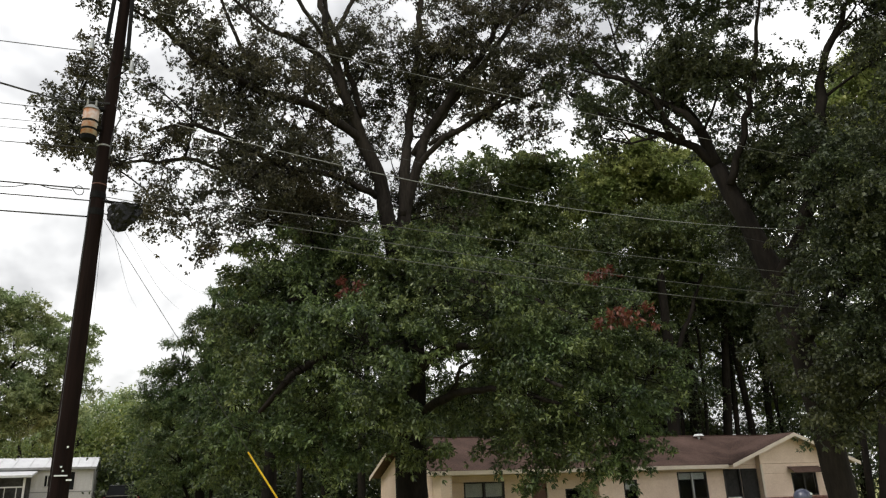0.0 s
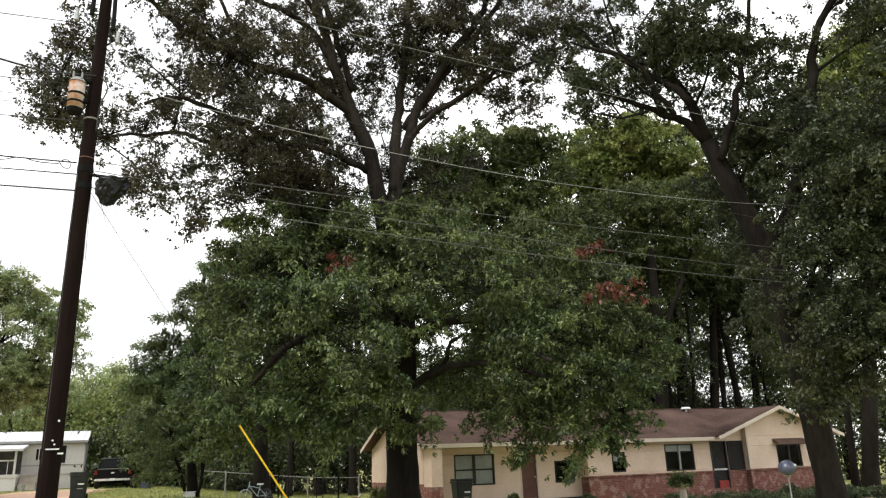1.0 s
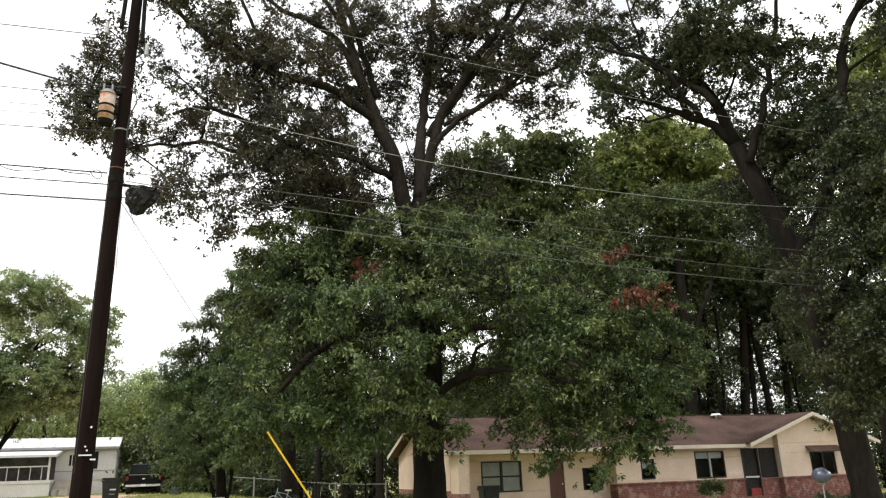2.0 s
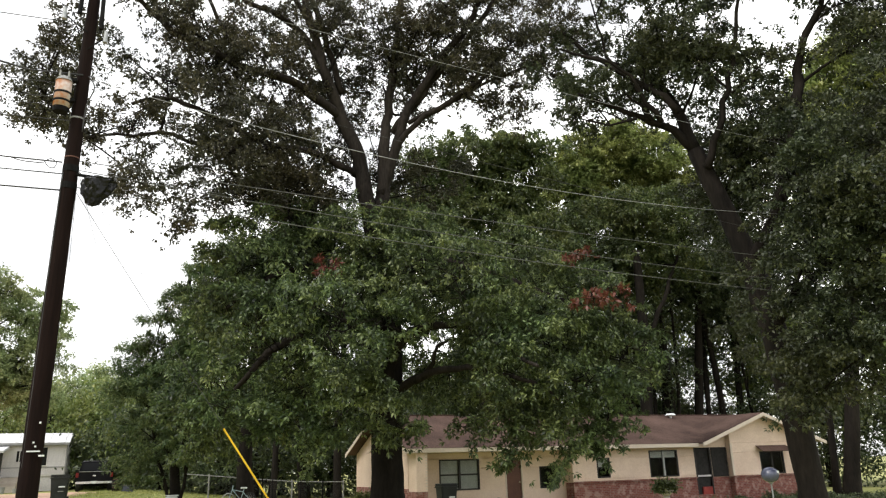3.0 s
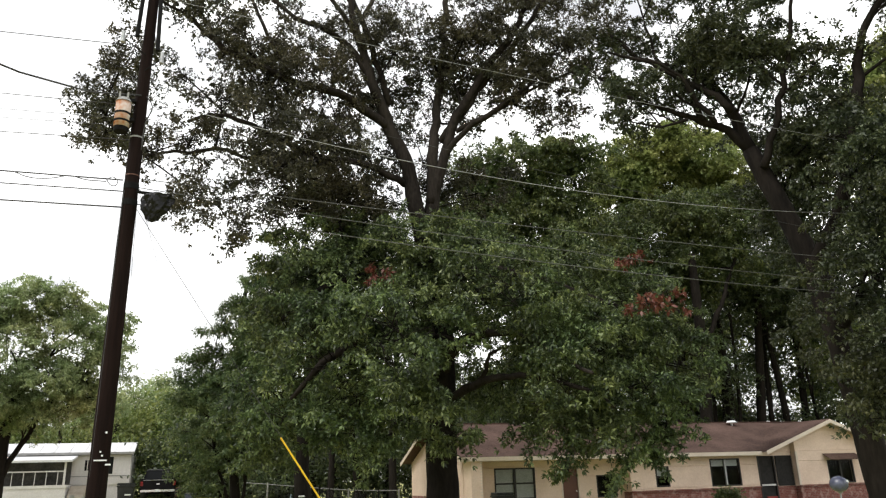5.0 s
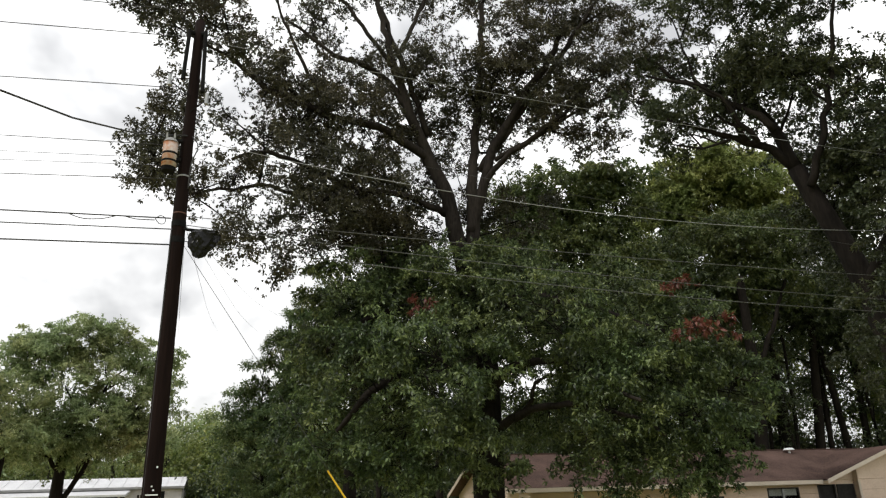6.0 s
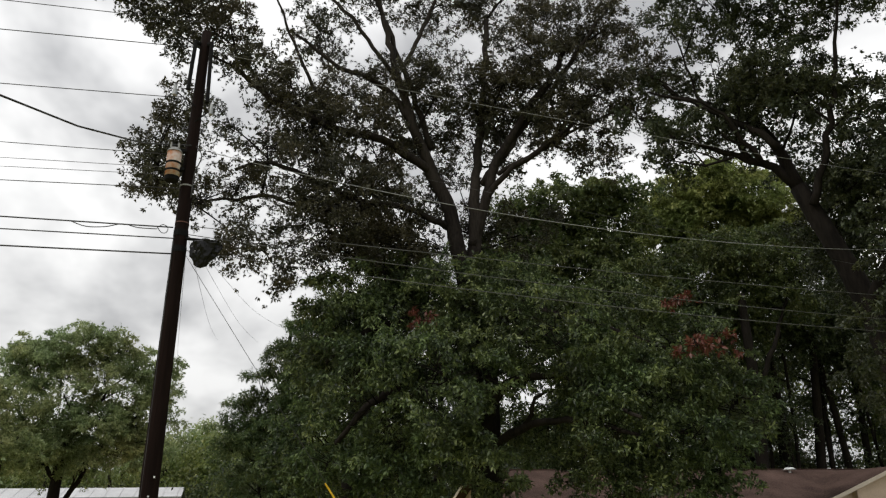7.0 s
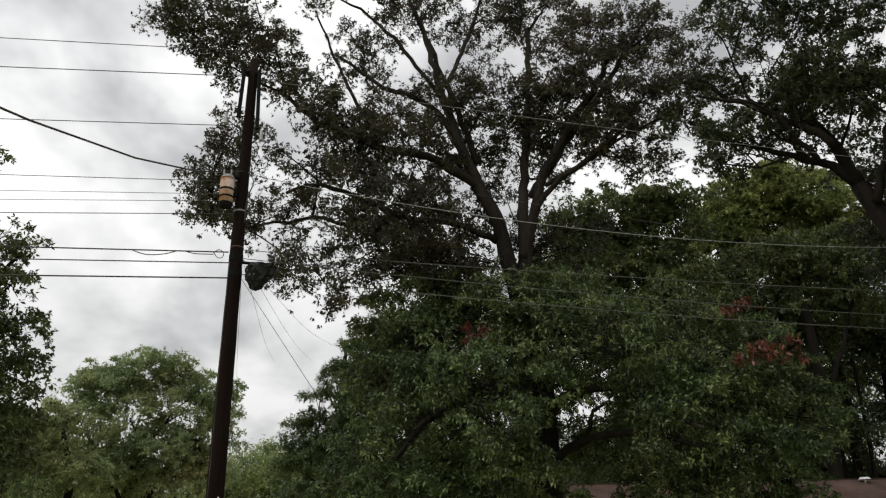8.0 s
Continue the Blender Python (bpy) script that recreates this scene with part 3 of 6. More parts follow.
def slab(name, corners, thick, mat, parent, label=""):
    """A flat roof plane of four corners with thickness below."""
    bm = bmesh.new()
    up = [bm.verts.new(c) for c in corners]
    lo = [bm.verts.new((c[0], c[1], c[2] - thick)) for c in corners]
    n = len(corners)
    bm.faces.new(up)
    bm.faces.new(lo[::-1])
    for i in range(n):
        bm.faces.new((up[i], lo[i], lo[(i + 1) % n], up[(i + 1) % n]))
    bmesh.ops.recalc_face_normals(bm, faces=bm.faces)
    return part(name, bm, mat, parent, label)


X0, X1 = 10.43, 34.2
slab("roof", [(X1, EY1, EAVE), (X0, EY1, EAVE), (X0, RY, RIDGE), (X1, RY, RIDGE)], 0.06, SHINGLE, house)
AX, AZ, FY, RX0, RX1 = 29.78, 3.83, EY0 - 0.32, 25.68, 33.9
YV = EY0 + (AZ - EAVE) / (RIDGE - EAVE) * (RY - EY0)
slab("roof", [(X0, EY0, EAVE), (RX0, EY0, EAVE), (AX, YV, AZ), (RX1, EY0, EAVE), (X1, EY0, EAVE), (X1, RY, RIDGE), (X0, RY, RIDGE)], 0.06, SHINGLE, house, "stained brown asphalt shingle slope")
slab("roof", [(RX0, FY, EAVE + 0.01), (AX, FY, AZ + 0.01), (AX, YV, AZ + 0.01), (RX0, EY0, EAVE + 0.01)], 0.06, SHINGLE, house)
slab("roof", [(AX, FY, AZ + 0.01), (RX1, FY, EAVE + 0.01), (RX1, EY0, EAVE + 0.01), (AX, YV, AZ + 0.01)], 0.06, SHINGLE, house)


def board(name, a, b, drop, thick, along, mat=None):
    """A fascia or rake board from a to b, hanging drop below, thick towards along."""
    a, b, t = Vector(a), Vector(b), Vector(along) * thick
    dz = Vector((0, 0, -drop))
    bm = bmesh.new()
    vs = [bm.verts.new(c) for c in (a, b, b + dz, a + dz, a + t, b + t, b + dz + t, a + dz + t)]
    for q in ((0, 1, 2, 3), (7, 6, 5, 4), (0, 4, 5, 1), (1, 5, 6, 2), (2, 6, 7, 3), (3, 7, 4, 0)):
        bm.faces.new([vs[i] for i in q])
    bmesh.ops.recalc_face_normals(bm, faces=bm.faces)
    return part(name, bm, mat or CREAM_TRIM, house)


board("fascia", (X0, EY0 - 0.003, EAVE - 0.02), (RX0 - 0.002, EY0 - 0.003, EAVE - 0.02), 0.17, 0.03, (0, -1, 0))
board("rake_board", (RX0, FY - 0.003, EAVE - 0.01), (AX, FY - 0.003, AZ - 0.01), 0.17, 0.03, (0, -1, 0))
board("rake_board", (AX, FY - 0.003, AZ - 0.01), (RX1, FY - 0.003, EAVE - 0.01), 0.17, 0.03, (0, -1, 0))
board("rake_board", (X0 - 0.003, EY0, EAVE - 0.01), (X0 - 0.003, RY, RIDGE - 0.01), 0.17, 0.03, (-1, 0, 0))
board("rake_board", (X0 - 0.003, RY, RIDGE - 0.01), (X0 - 0.003, EY1, EAVE - 0.01), 0.17, 0.03, (-1, 0, 0))
part("soffit", boxed(X0, 18.66, EY0, RY0 + 0.12, EAVE - 0.19, EAVE - 0.17), CREAM_TRIM, house)
part("soffit", boxed(18.66, 25.9, EY0, HY0 - 0.03, EAVE - 0.19, EAVE - 0.17), CREAM_TRIM, house)
part("side_panel", boxed(GX0 + 0.003, GX0 + 0.13, GY0 + 0.145, HY0 - 0.03, EAVE + 0.002, EAVE + 0.48), CREAM, house)
slab("rake_soffit", [(RX0 + 0.02, FY + 0.002, EAVE - 0.06), (AX, FY + 0.002, AZ - 0.06), (AX, GY0 - 0.02, AZ - 0.06), (RX0 + 0.02, GY0 - 0.02, EAVE - 0.06)], 0.02, CREAM_TRIM, house)
slab("rake_soffit", [(AX, FY + 0.002, AZ - 0.06), (RX1 - 0.02, FY + 0.002, EAVE - 0.06), (RX1 - 0.02, GY0 - 0.02, EAVE - 0.06), (AX, GY0 - 0.02, AZ - 0.06)], 0.02, CREAM_TRIM, house)
part("ridge_cap", boxed(X0, X1, RY - 0.12, RY + 0.12, RIDGE - 0.03, RIDGE + 0.025, 0.01), SHINGLE, house)
part("wing_core", boxed(HX0, HX0 + 0.44, HY0 - 0.27, RY0 - 0.02, BR - 0.1, EAVE - 0.192), CREAM, house)
wall("wing_wall", HX0 - 0.02, HX0 + 0.46, BR - 0.1, EAVE - 0.192, [], front(HY0 - 0.42), CREAM, laps=0.115, label="short clad wing wall at the corner")
part("wing_base", boxed(HX0 - 0.04, HX0 + 0.48, HY0 - 0.44, RY0 - 0.02, FLOOR - 0.4, BR - 0.105), BRICK, house)
part("corner_trim", boxed(HX0 + 0.39, HX0 + 0.47, HY0 - 0.432, HY0 - 0.36, BR - 0.1, EAVE - 0.195), CREAM_TRIM, house)
part("corner_trim", boxed(GX0 - 0.04, GX0 + 0.07, GY0 - 0.045, GY0 + 0.02, BR + 0.04, EAVE - 0.05), CREAM_TRIM, house)
vent = part("vent_pipe", cyl(bmesh.new(), 27.6, 33.6, 3.6, 4.02, 0.06), WHITE_PLASTIC, house, "white plastic roof vent with a low cap")
part("vent_cap", cyl(bmesh.new(), 27.6, 33.6, 4.0, 4.1, 0.3, 0.2), WHITE_PLASTIC, vent)
part("vent_pipe", cyl(bmesh.new(), 30.6, 34.2, 3.7, 4.12, 0.09), WHITE_PLASTIC, house)


def window(o, y, cols, rows, blinds, shade=0.0):
    """A framed window in the front wall, with panes, and blinds behind some of them."""
    u0, u1, z0, z1 = o
    bm = bmesh.new()
    t = 0.06
    box(bm, u0, u0 + t, y - 0.03, y + 0.06, z0, z1)
    box(bm, u1 - t, u1, y - 0.03, y + 0.06, z0, z1)
    box(bm, u0 + t, u1 - t, y - 0.03, y + 0.06, z0, z0 + t)
    box(bm, u0 + t, u1 - t, y - 0.03, y + 0.06, z1 - t, z1)
    w = part("window", bm, BLACK_FRAME, house, "dark-framed window")
    for i in range(1, cols):
        c = u0 + (u1 - u0) * i / cols
        part("mullion", boxed(c - 0.045, c + 0.045, y - 0.025, y + 0.05, z0 + t, z1 - t), BLACK_FRAME if shade == 0 else GALVANISED, w)
    for i in range(1, rows):
        c = z0 + (z1 - z0) * i / rows
        part("sash_rail", boxed(u0 + t, u1 - t, y - 0.02, y + 0.045, c - 0.03, c + 0.03), BLACK_FRAME, w)
    for i in range(cols):
        for j in range(rows):
            a, b = u0 + (u1 - u0) * i / cols + 0.05, u0 + (u1 - u0) * (i + 1) / cols - 0.05
            c, d = z0 + (z1 - z0) * j / rows + 0.035, z0 + (z1 - z0) * (j + 1) / rows - 0.035
            pane = part("pane", boxed(a, b, y + 0.012, y + 0.018, c, d), GLASS, w)
            pane.visible_shadow = False
            if (i, j) in blinds:
                part("blind", boxed(a, b, y + 0.07, y + 0.08, c, d), BLIND, w)
    return w


window(W_BIG, RY0, 2, 2, {(0, 0), (1, 0), (0, 1), (1, 1)})
window(W_TWO, RY0, 1, 1, set())
window(W_THREE, HY0, 1, 2, {(0, 1)})
window(W_FOUR, HY0, 2, 1, set(), 1)
part("window_shade", boxed(W_FOUR[0] + 0.1, W_FOUR[1] - 0.1, HY0 + 0.07, HY0 + 0.08, 1.74, 2.04), BLIND, house)
window(W_FIVE, GY0, 2, 1, set())
slab("awning", [(29.45, GY0 - 0.5, 1.92), (31.5, GY0 - 0.5, 1.92), (31.5, GY0 - 0.03, 2.2), (29.45, GY0 - 0.03, 2.2)], 0.03, SHINGLE, house, "faded brown metal window awning")
door = part("door", boxed(D_ONE[0] + 0.06, D_ONE[1] - 0.06, RY0 + 0.03, RY0 + 0.075, D_ONE[2], D_ONE[3] - 0.06, 0.008), BROWN_DOOR, house, "plain brown front door, closed")
bm = bmesh.new()
for q in ((D_ONE[0], D_ONE[0] + 0.055), (D_ONE[1] - 0.055, D_ONE[1])):
    box(bm, q[0], q[1], RY0 - 0.035, RY0 + 0.1, D_ONE[2], D_ONE[3])
box(bm, D_ONE[0] + 0.055, D_ONE[1] - 0.055, RY0 - 0.035, RY0 + 0.1, D_ONE[3] - 0.055, D_ONE[3])
part("door_frame", bm, CREAM_TRIM, house)
part("door_handle", cyl(bmesh.new(), D_ONE[1] - 0.15, RY0 + 0.0, 0.82, 0.88, 0.03), CHROME, door)
part("doorstep", boxed(15.0, 16.3, RY0 - 0.9, RY0 - 0.03, FLOOR - 0.1, FLOOR + 0.1, 0.02), CONCRETE, house)
sd = part("screen_door", boxed(D_TWO[0] + 0.05, D_TWO[1] - 0.05, HY0 + 0.05, HY0 + 0.07, D_TWO[2], D_TWO[3] - 0.04), UNLIT_ROOM, house, "dark screen door with a pale middle bar")
part("middle_bar", boxed(D_TWO[0] + 0.03, D_TWO[1] - 0.03, HY0 - 0.02, HY0 + 0.045, 0.78, 0.86), WHITE_METAL, sd)
part("kick_panel", boxed(D_TWO[0] + 0.3, D_TWO[1] - 0.02, HY0 - 0.02, HY0 + 0.045, D_TWO[2], 0.3), RED_PAINT, sd, "faded red kick panel")
part("door_post", boxed(D_TWO[0] - 0.02, D_TWO[0] + 0.05, HY0 - 0.05, HY0 + 0.1, D_TWO[2], D_TWO[3]), BLACK_FRAME, sd)
part("door_post", boxed(D_TWO[1] - 0.05, D_TWO[1] + 0.02, HY0 - 0.05, HY0 + 0.1, D_TWO[2], D_TWO[3]), BLACK_FRAME, sd)
part("screen", boxed(D_TWO[1] + 0.06, GX0 - 0.06, HY0 - 0.06, HY0 - 0.035, BR + 0.02, D_TWO[3]), UNLIT_ROOM, house, "dark mesh screen beside the side door")
part("meter_box", boxed(HX0 - 0.16, HX0 - 0.03, 35.0, 35.3, 1.0, 1.4, 0.01), GREY_TRIM, house)
part("conduit", cyl(bmesh.new(), HX0 - 0.07, 35.15, 1.4, 2.9, 0.03), GREY_TRIM, house)

# ---------------------------------------------------------------- utility pole
PX, PY = -1.41, 13.42
pole = empty("utility_pole", (PX, PY, 0), "tall dark brown creosoted wooden utility pole", "utility pole")
rng = np.random.default_rng(3)
v, f = tube(spline([(PX - 0.055, PY, -0.3, 0.158), (PX - 0.04, PY, 3, 0.148), (PX - 0.015, PY, 7, 0.124), (PX + 0.03, PY, 11.35, 0.094)], 0.5), 18, 0.05, rng)
raw("shaft", v, f, POLE_WOOD, pole)
# tank of the transformer, on a bracket
tank = part("transformer_tank", cyl(bmesh.new(), PX - 0.285, PY - 0.12, 7.9, 8.42, 0.135, sides=24), RUST_TANK, pole, "pale transformer tank streaked with orange rust", True)
part("tank_lid", cyl(bmesh.new(), PX - 0.285, PY - 0.12, 8.42, 8.5, 0.15, 0.1, 24), GREY_TRIM, tank)
part("tank_band", cyl(bmesh.new(), PX - 0.285, PY - 0.12, 8.16, 8.2, 0.142, sides=24), BLACK_METAL, tank)
part("tank_band", cyl(bmesh.new(), PX - 0.285, PY - 0.12, 8.0, 8.04, 0.142, sides=24), BLACK_METAL, tank)
part("tank_base", cyl(bmesh.new(), PX - 0.285, PY - 0.12, 7.82, 7.9, 0.12, 0.137, 24), BLACK_METAL, tank)
for k in (-0.07, 0.07):
    part("bushing", cyl(bmesh.new(), PX - 0.285 + k, PY - 0.2, 8.48, 8.6, 0.02, 0.015, 10), GREY_TRIM, tank)
for z in (8.05, 8.45):
    part("bracket", boxed(PX - 0.22, PX - 0.08, PY - 0.16, PY - 0.06, z, z + 0.06), BLACK_METAL, tank)
# hanging arms at the top
for dx, z1 in ((-0.155, 9.65), (0.17, 9.4)):
    arm = part("cutout_arm", rod(bmesh.new(), (PX + dx * 0.95, PY - 0.1, 11.05), (PX + dx * 1.2, PY - 0.14, z1 + 0.2), 0.04, 10), BLACK_METAL, pole, "black hanging cutout arm")
    part("arm_cap", rod(bmesh.new(), (PX + dx * 0.95, PY - 0.1, 11.0), (PX + dx * 0.2, PY, 11.05), 0.05, 8), BLACK_METAL, arm)
for dx, z in ((-0.42, 9.75), (0.3, 9.4)):
    br = part("strut", rod(bmesh.new(), (PX, PY - 0.1, z - 0.25), (PX + dx, PY - 0.2, z), 0.012, 6), BLACK_METAL, pole)
    part("insulator", cyl(bmesh.new(), PX + dx, PY - 0.2, z - 0.1, z + 0.14, 0.045, 0.03, 10), GALVANISED, br, "pale grey insulator")
part("ground_band", cyl(bmesh.new(), PX - 0.012, PY, 7.76, 7.79, 0.124, sides=18), GREY_TRIM, pole, "pale metal strap")
part("warning_band", cyl(bmesh.new(), PX - 0.015, PY, 7.0, 7.02, 0.129, sides=18), BROWN_DOOR, pole, "thin faded red tape band")
for z in (6.74, 6.42):
    part("clamp", cyl(bmesh.new(), PX - 0.016, PY, z, z + 0.12, 0.133, sides=18), BLACK_METAL, pole)
for dx, z, w, h in ((0.03, 2.43, 0.025, 0.03), (-0.03, 2.13, 0.025, 0.025), (0.0, 2.07, 0.025, 0.025), (-0.02, 2.0, 0.19, 0.02), (0.1, 1.93, 0.08, 0.025)):
    part("tag", boxed(PX + dx - w / 2, PX + dx + w / 2, PY - 0.175, PY - 0.145, z, z + h), WHITE_PLASTIC, pole, "small white metal tag")
v, f = tube(spline([(PX + 0.1, PY - 0.12, 8.6, 0.012), (PX + 0.22, PY - 0.2, 8.35, 0.012), (PX + 0.12, PY - 0.15, 8.0, 0.012), (PX + 0.1, PY - 0.12, 7.5, 0.012)], 0.1), 6)
raw("lead_wire", v, f, WIRE_DARK, pole)
v, f = tube(spline([(PX - 0.12, PY - 0.09, 6.7, 0.008), (PX - 0.14, PY - 0.09, 4.5, 0.008), (PX - 0.15, PY - 0.1, 2.0, 0.008), (PX - 0.16, PY - 0.1, 0.0, 0.008)], 0.2), 6)
raw("down_lead", v, f, WIRE_DARK, pole)

# street lamp head wrapped in a black bag
bag = empty("bagged_lamp", (PX + 0.15, PY - 0.1, 6.6), "lamp head wrapped in a black plastic bag", "street lamp")
bm = bmesh.new()
bmesh.ops.create_icosphere(bm, subdivisions=4, radius=1.0)
for q in bm.verts:
    c = q.co.copy()
    t = (c.z + 1) / 2
    n = noise.noise(c * 2.2) * 0.24 + noise.noise(c * 5.5) * 0.14 + noise.noise(c * 11) * 0.06
    q.co = Vector((c.x * (0.14 + 0.19 * t ** 0.7) * (1 + n) + 0.1 * t, c.y * (0.1 + 0.12 * t) * (1 + n), (c.z * 0.36 if c.z < 0.3 else 0.108 + (c.z - 0.3) * 0.13) * (1 + 0.6 * n)))
bmesh.ops.translate(bm, verts=bm.verts, vec=(PX + 0.4, PY - 0.2, 6.44))
part("bag", bm, BAG_PLASTIC, bag)
part("lamp_arm", rod(bmesh.new(), (PX + 0.1, PY - 0.1, 6.68), (PX + 0.55, PY - 0.2, 6.62), 0.03), BLACK_METAL, bag)


def hang(pts, x0, x1):
    """A hanging line: the parabola that passes nearest to the points, from x0 to x1."""
    p = np.array(pts, float)
    xs = np.linspace(x0, x1, max(4, int(abs(x1 - x0) / 0.7)))
    deg = 2 if len(p) > 3 else 1
    fy, fz = np.polyfit(p[:, 0], p[:, 1], deg), np.polyfit(p[:, 0], p[:, 2], deg)
    return [(x, np.polyval(fy, x), np.polyval(fz, x)) for x in xs]


def wire(name, pts, r, mat, label, category="power line", group="lines along the street"):
    v, f = tube([(*q, r) for q in pts], 6)
    return tagged(raw(name, v, f, mat), label, category, group)


def spaced(pts):
    return [tuple(q[:3]) for q in spline([(*p, 0) for p in pts], 0.1)]


def beyond(a, b, x):
    """The point at x on the straight line through a and b."""
    k = (x - a[0]) / (b[0] - a[0])
    return tuple(a[i] + (b[i] - a[i]) * k for i in range(3))


def street_wire(pts, r, mat, label, left=-34, right=34):
    x0 = pts[0][0] if left is None else left
    x1 = pts[-1][0] if right is None else right
    return wire("power_line", hang(pts, x0, x1), r, mat, label + " strung between poles")


# towards the left
street_wire([(-6.49, 13.6, 11.54), (-3.64, 13.6, 11.68), (-1.54, 13.6, 11.72)], 0.008, WIRE_DARK, "thin dark overhead conductor", right=None)
street_wire([(-6.28, 13.4, 10.71), (-3.07, 13.4, 10.87), (-1.59, 13.4, 10.93)], 0.009, WIRE_DARK, "thin dark overhead conductor", right=None)
street_wire([(-6.01, 13.3, 9.45), (-2.44, 13.3, 9.67), (-1.82, 13.3, 9.6)], 0.008, WIRE_DARK, "thin dark overhead conductor", right=None)
street_wire([(-5.84, 13.4, 8.31), (-2.6, 13.4, 8.41), (-1.47, 13.4, 8.43)], 0.007, WIRE_DARK, "thin grey overhead conductor", right=None)
street_wire([(-6.68, 15.5, 8.98), (-2.97, 15.5, 9.15), (-1.67, 15.5, 9.17)], 0.006, WIRE_DARK, "thin grey overhead conductor", right=None)
street_wire([(-6.64, 15.5, 8.77), (-2.95, 15.5, 8.95), (-1.66, 15.5, 9.01)], 0.006, WIRE_DARK, "thin grey overhead conductor", right=None)
street_wire([(-6.59, 15.5, 8.46), (-2.92, 15.5, 8.63), (-1.64, 15.5, 8.69)], 0.009, WIRE_DARK, "thin dark overhead conductor", right=None)
street_wire([(-5.57, 13.4, 6.86), (-3.35, 13.4, 6.9), (-1.57, 13.4, 6.91)], 0.013, WIRE_DARK, "dark communication cable", right=None)
street_wire([(-5.53, 13.4, 6.62), (-3.23, 13.4, 6.68), (-1.55, 13.4, 6.69)], 0.011, WIRE_DARK, "dark communication cable", right=None)
street_wire([(-5.47, 13.4, 6.31), (-3.19, 13.4, 6.36), (-1.53, 13.4, 6.39)], 0.014, WIRE_DARK, "thick dark communication cable", right=None)
# slack loop of spare cable
wire("cable_loop", spaced([(-3.34, 13.35, 6.88), (-3.04, 13.3, 6.77), (-2.72, 13.3, 6.79), (-2.43, 13.3, 6.87), (-2.17, 13.3, 6.82), (-1.84, 13.35, 6.84)]), 0.009, WIRE_DARK, "slack loop of dark spare cable", "cable")
wire("cable_coil", spaced([(-1.84, 13.3, 6.87), (-1.76, 13.3, 6.76), (-1.67, 13.3, 6.76), (-1.65, 13.3, 6.86), (-1.74, 13.3, 6.92), (-1.82, 13.3, 6.86)]), 0.008, WIRE_DARK, "small coil of dark cable", "cable")
# service cable that crosses towards the viewer's side of the street
wire("service_cable", hang([(-4.1, 9, 7.09), (-3.73, 10.2, 7.43), (-3.25, 11.6, 7.93), (-2.52, 12.8, 8.34), (PX, PY - 0.1, 8.62)], -9.0, PX), 0.017, WIRE_DARK, "thick twisted dark service cable across the street", "cable")
# towards the right
street_wire([(PX, PY, 8.6), (0.47, 13.4, 8.39), (2.36, 13.4, 8.05), (5.21, 13.4, 7.69), (10.37, 13.4, 7.65), (16.82, 13.4, 7.89)], 0.0065, WIRE_BRIGHT, "bright bare aluminium conductor", left=None)
street_wire([(PX, PY, 10.9), (3.97, 13.3, 10.44), (6.74, 13.3, 10.25), (12.8, 13.3, 9.89), (17.21, 13.3, 9.81)], 0.0045, WIRE_BRIGHT, "thin pale overhead conductor", left=None)
street_wire([(PX, PY, 7.0), (0.95, 13.4, 6.84), (4, 13.4, 6.77), (7.33, 13.4, 6.67), (16.46, 13.4, 6.54)], 0.0075, WIRE_SHEEN, "communication cable with its pale sheen as colour", left=None)
street_wire([(PX, PY, 6.8), (0.54, 13.4, 6.66), (3.52, 13.4, 6.42), (8.68, 13.4, 6.14), (16.3, 13.4, 5.93)], 0.0075, WIRE_SHEEN, "communication cable with its pale sheen as colour", left=None)
street_wire([(PX, PY, 6.5), (-0.45, 13.4, 6.38), (2.38, 13.4, 6.19), (5.95, 13.4, 5.92), (10.1, 13.4, 5.78), (16.22, 13.4, 5.63)], 0.0085, WIRE_SHEEN, "communication cable with its pale sheen as colour", left=None)
street_wire([(PX, PY, 9.0), (3.58, 13.5, 8.55), (7.5, 13.5, 7.98), (13.69, 13.5, 7.31), (16.73, 13.5, 7.15)], 0.005, WIRE_DARK, "thin dark overhead conductor", left=None)
# drops to the buildings behind
for q in ((1.23, 35.98, 11.03), (0.36, 42, 11.59), (-2.22, 49.95, 13.52), (-5.04, 55.77, 12.33)):
    wire("service_drop", spaced([(PX + 0.1, PY, 6.8), tuple((a + b) / 2 - (0.25 if i == 2 else 0) for i, (a, b) in enumerate(zip((PX, PY, 6.8), q))), q]), 0.0045, WIRE_DARK, "thin grey service drop wire to a house", "cable", "service drops")

# guy wire with its yellow guard
GA, GB = (1.42, 13.4, 2.34), (2.31, 13.4, 1.04)
anchor = beyond(GA, GB, GB[0] + (GB[2] + 0.1) * (GB[0] - GA[0]) / (GA[2] - GB[2]))
guy = empty("guy_wire", (anchor[0], anchor[1], 0), "taut steel guy wire with a bright yellow plastic guard", "guy wire")
part("steel_wire", rod(bmesh.new(), (PX, PY, 6.55), anchor, 0.005), WIRE_DARK, guy)
part("guard", rod(bmesh.new(), GA, anchor, 0.016, 12), YELLOW, guy, "bright yellow plastic guard tube")

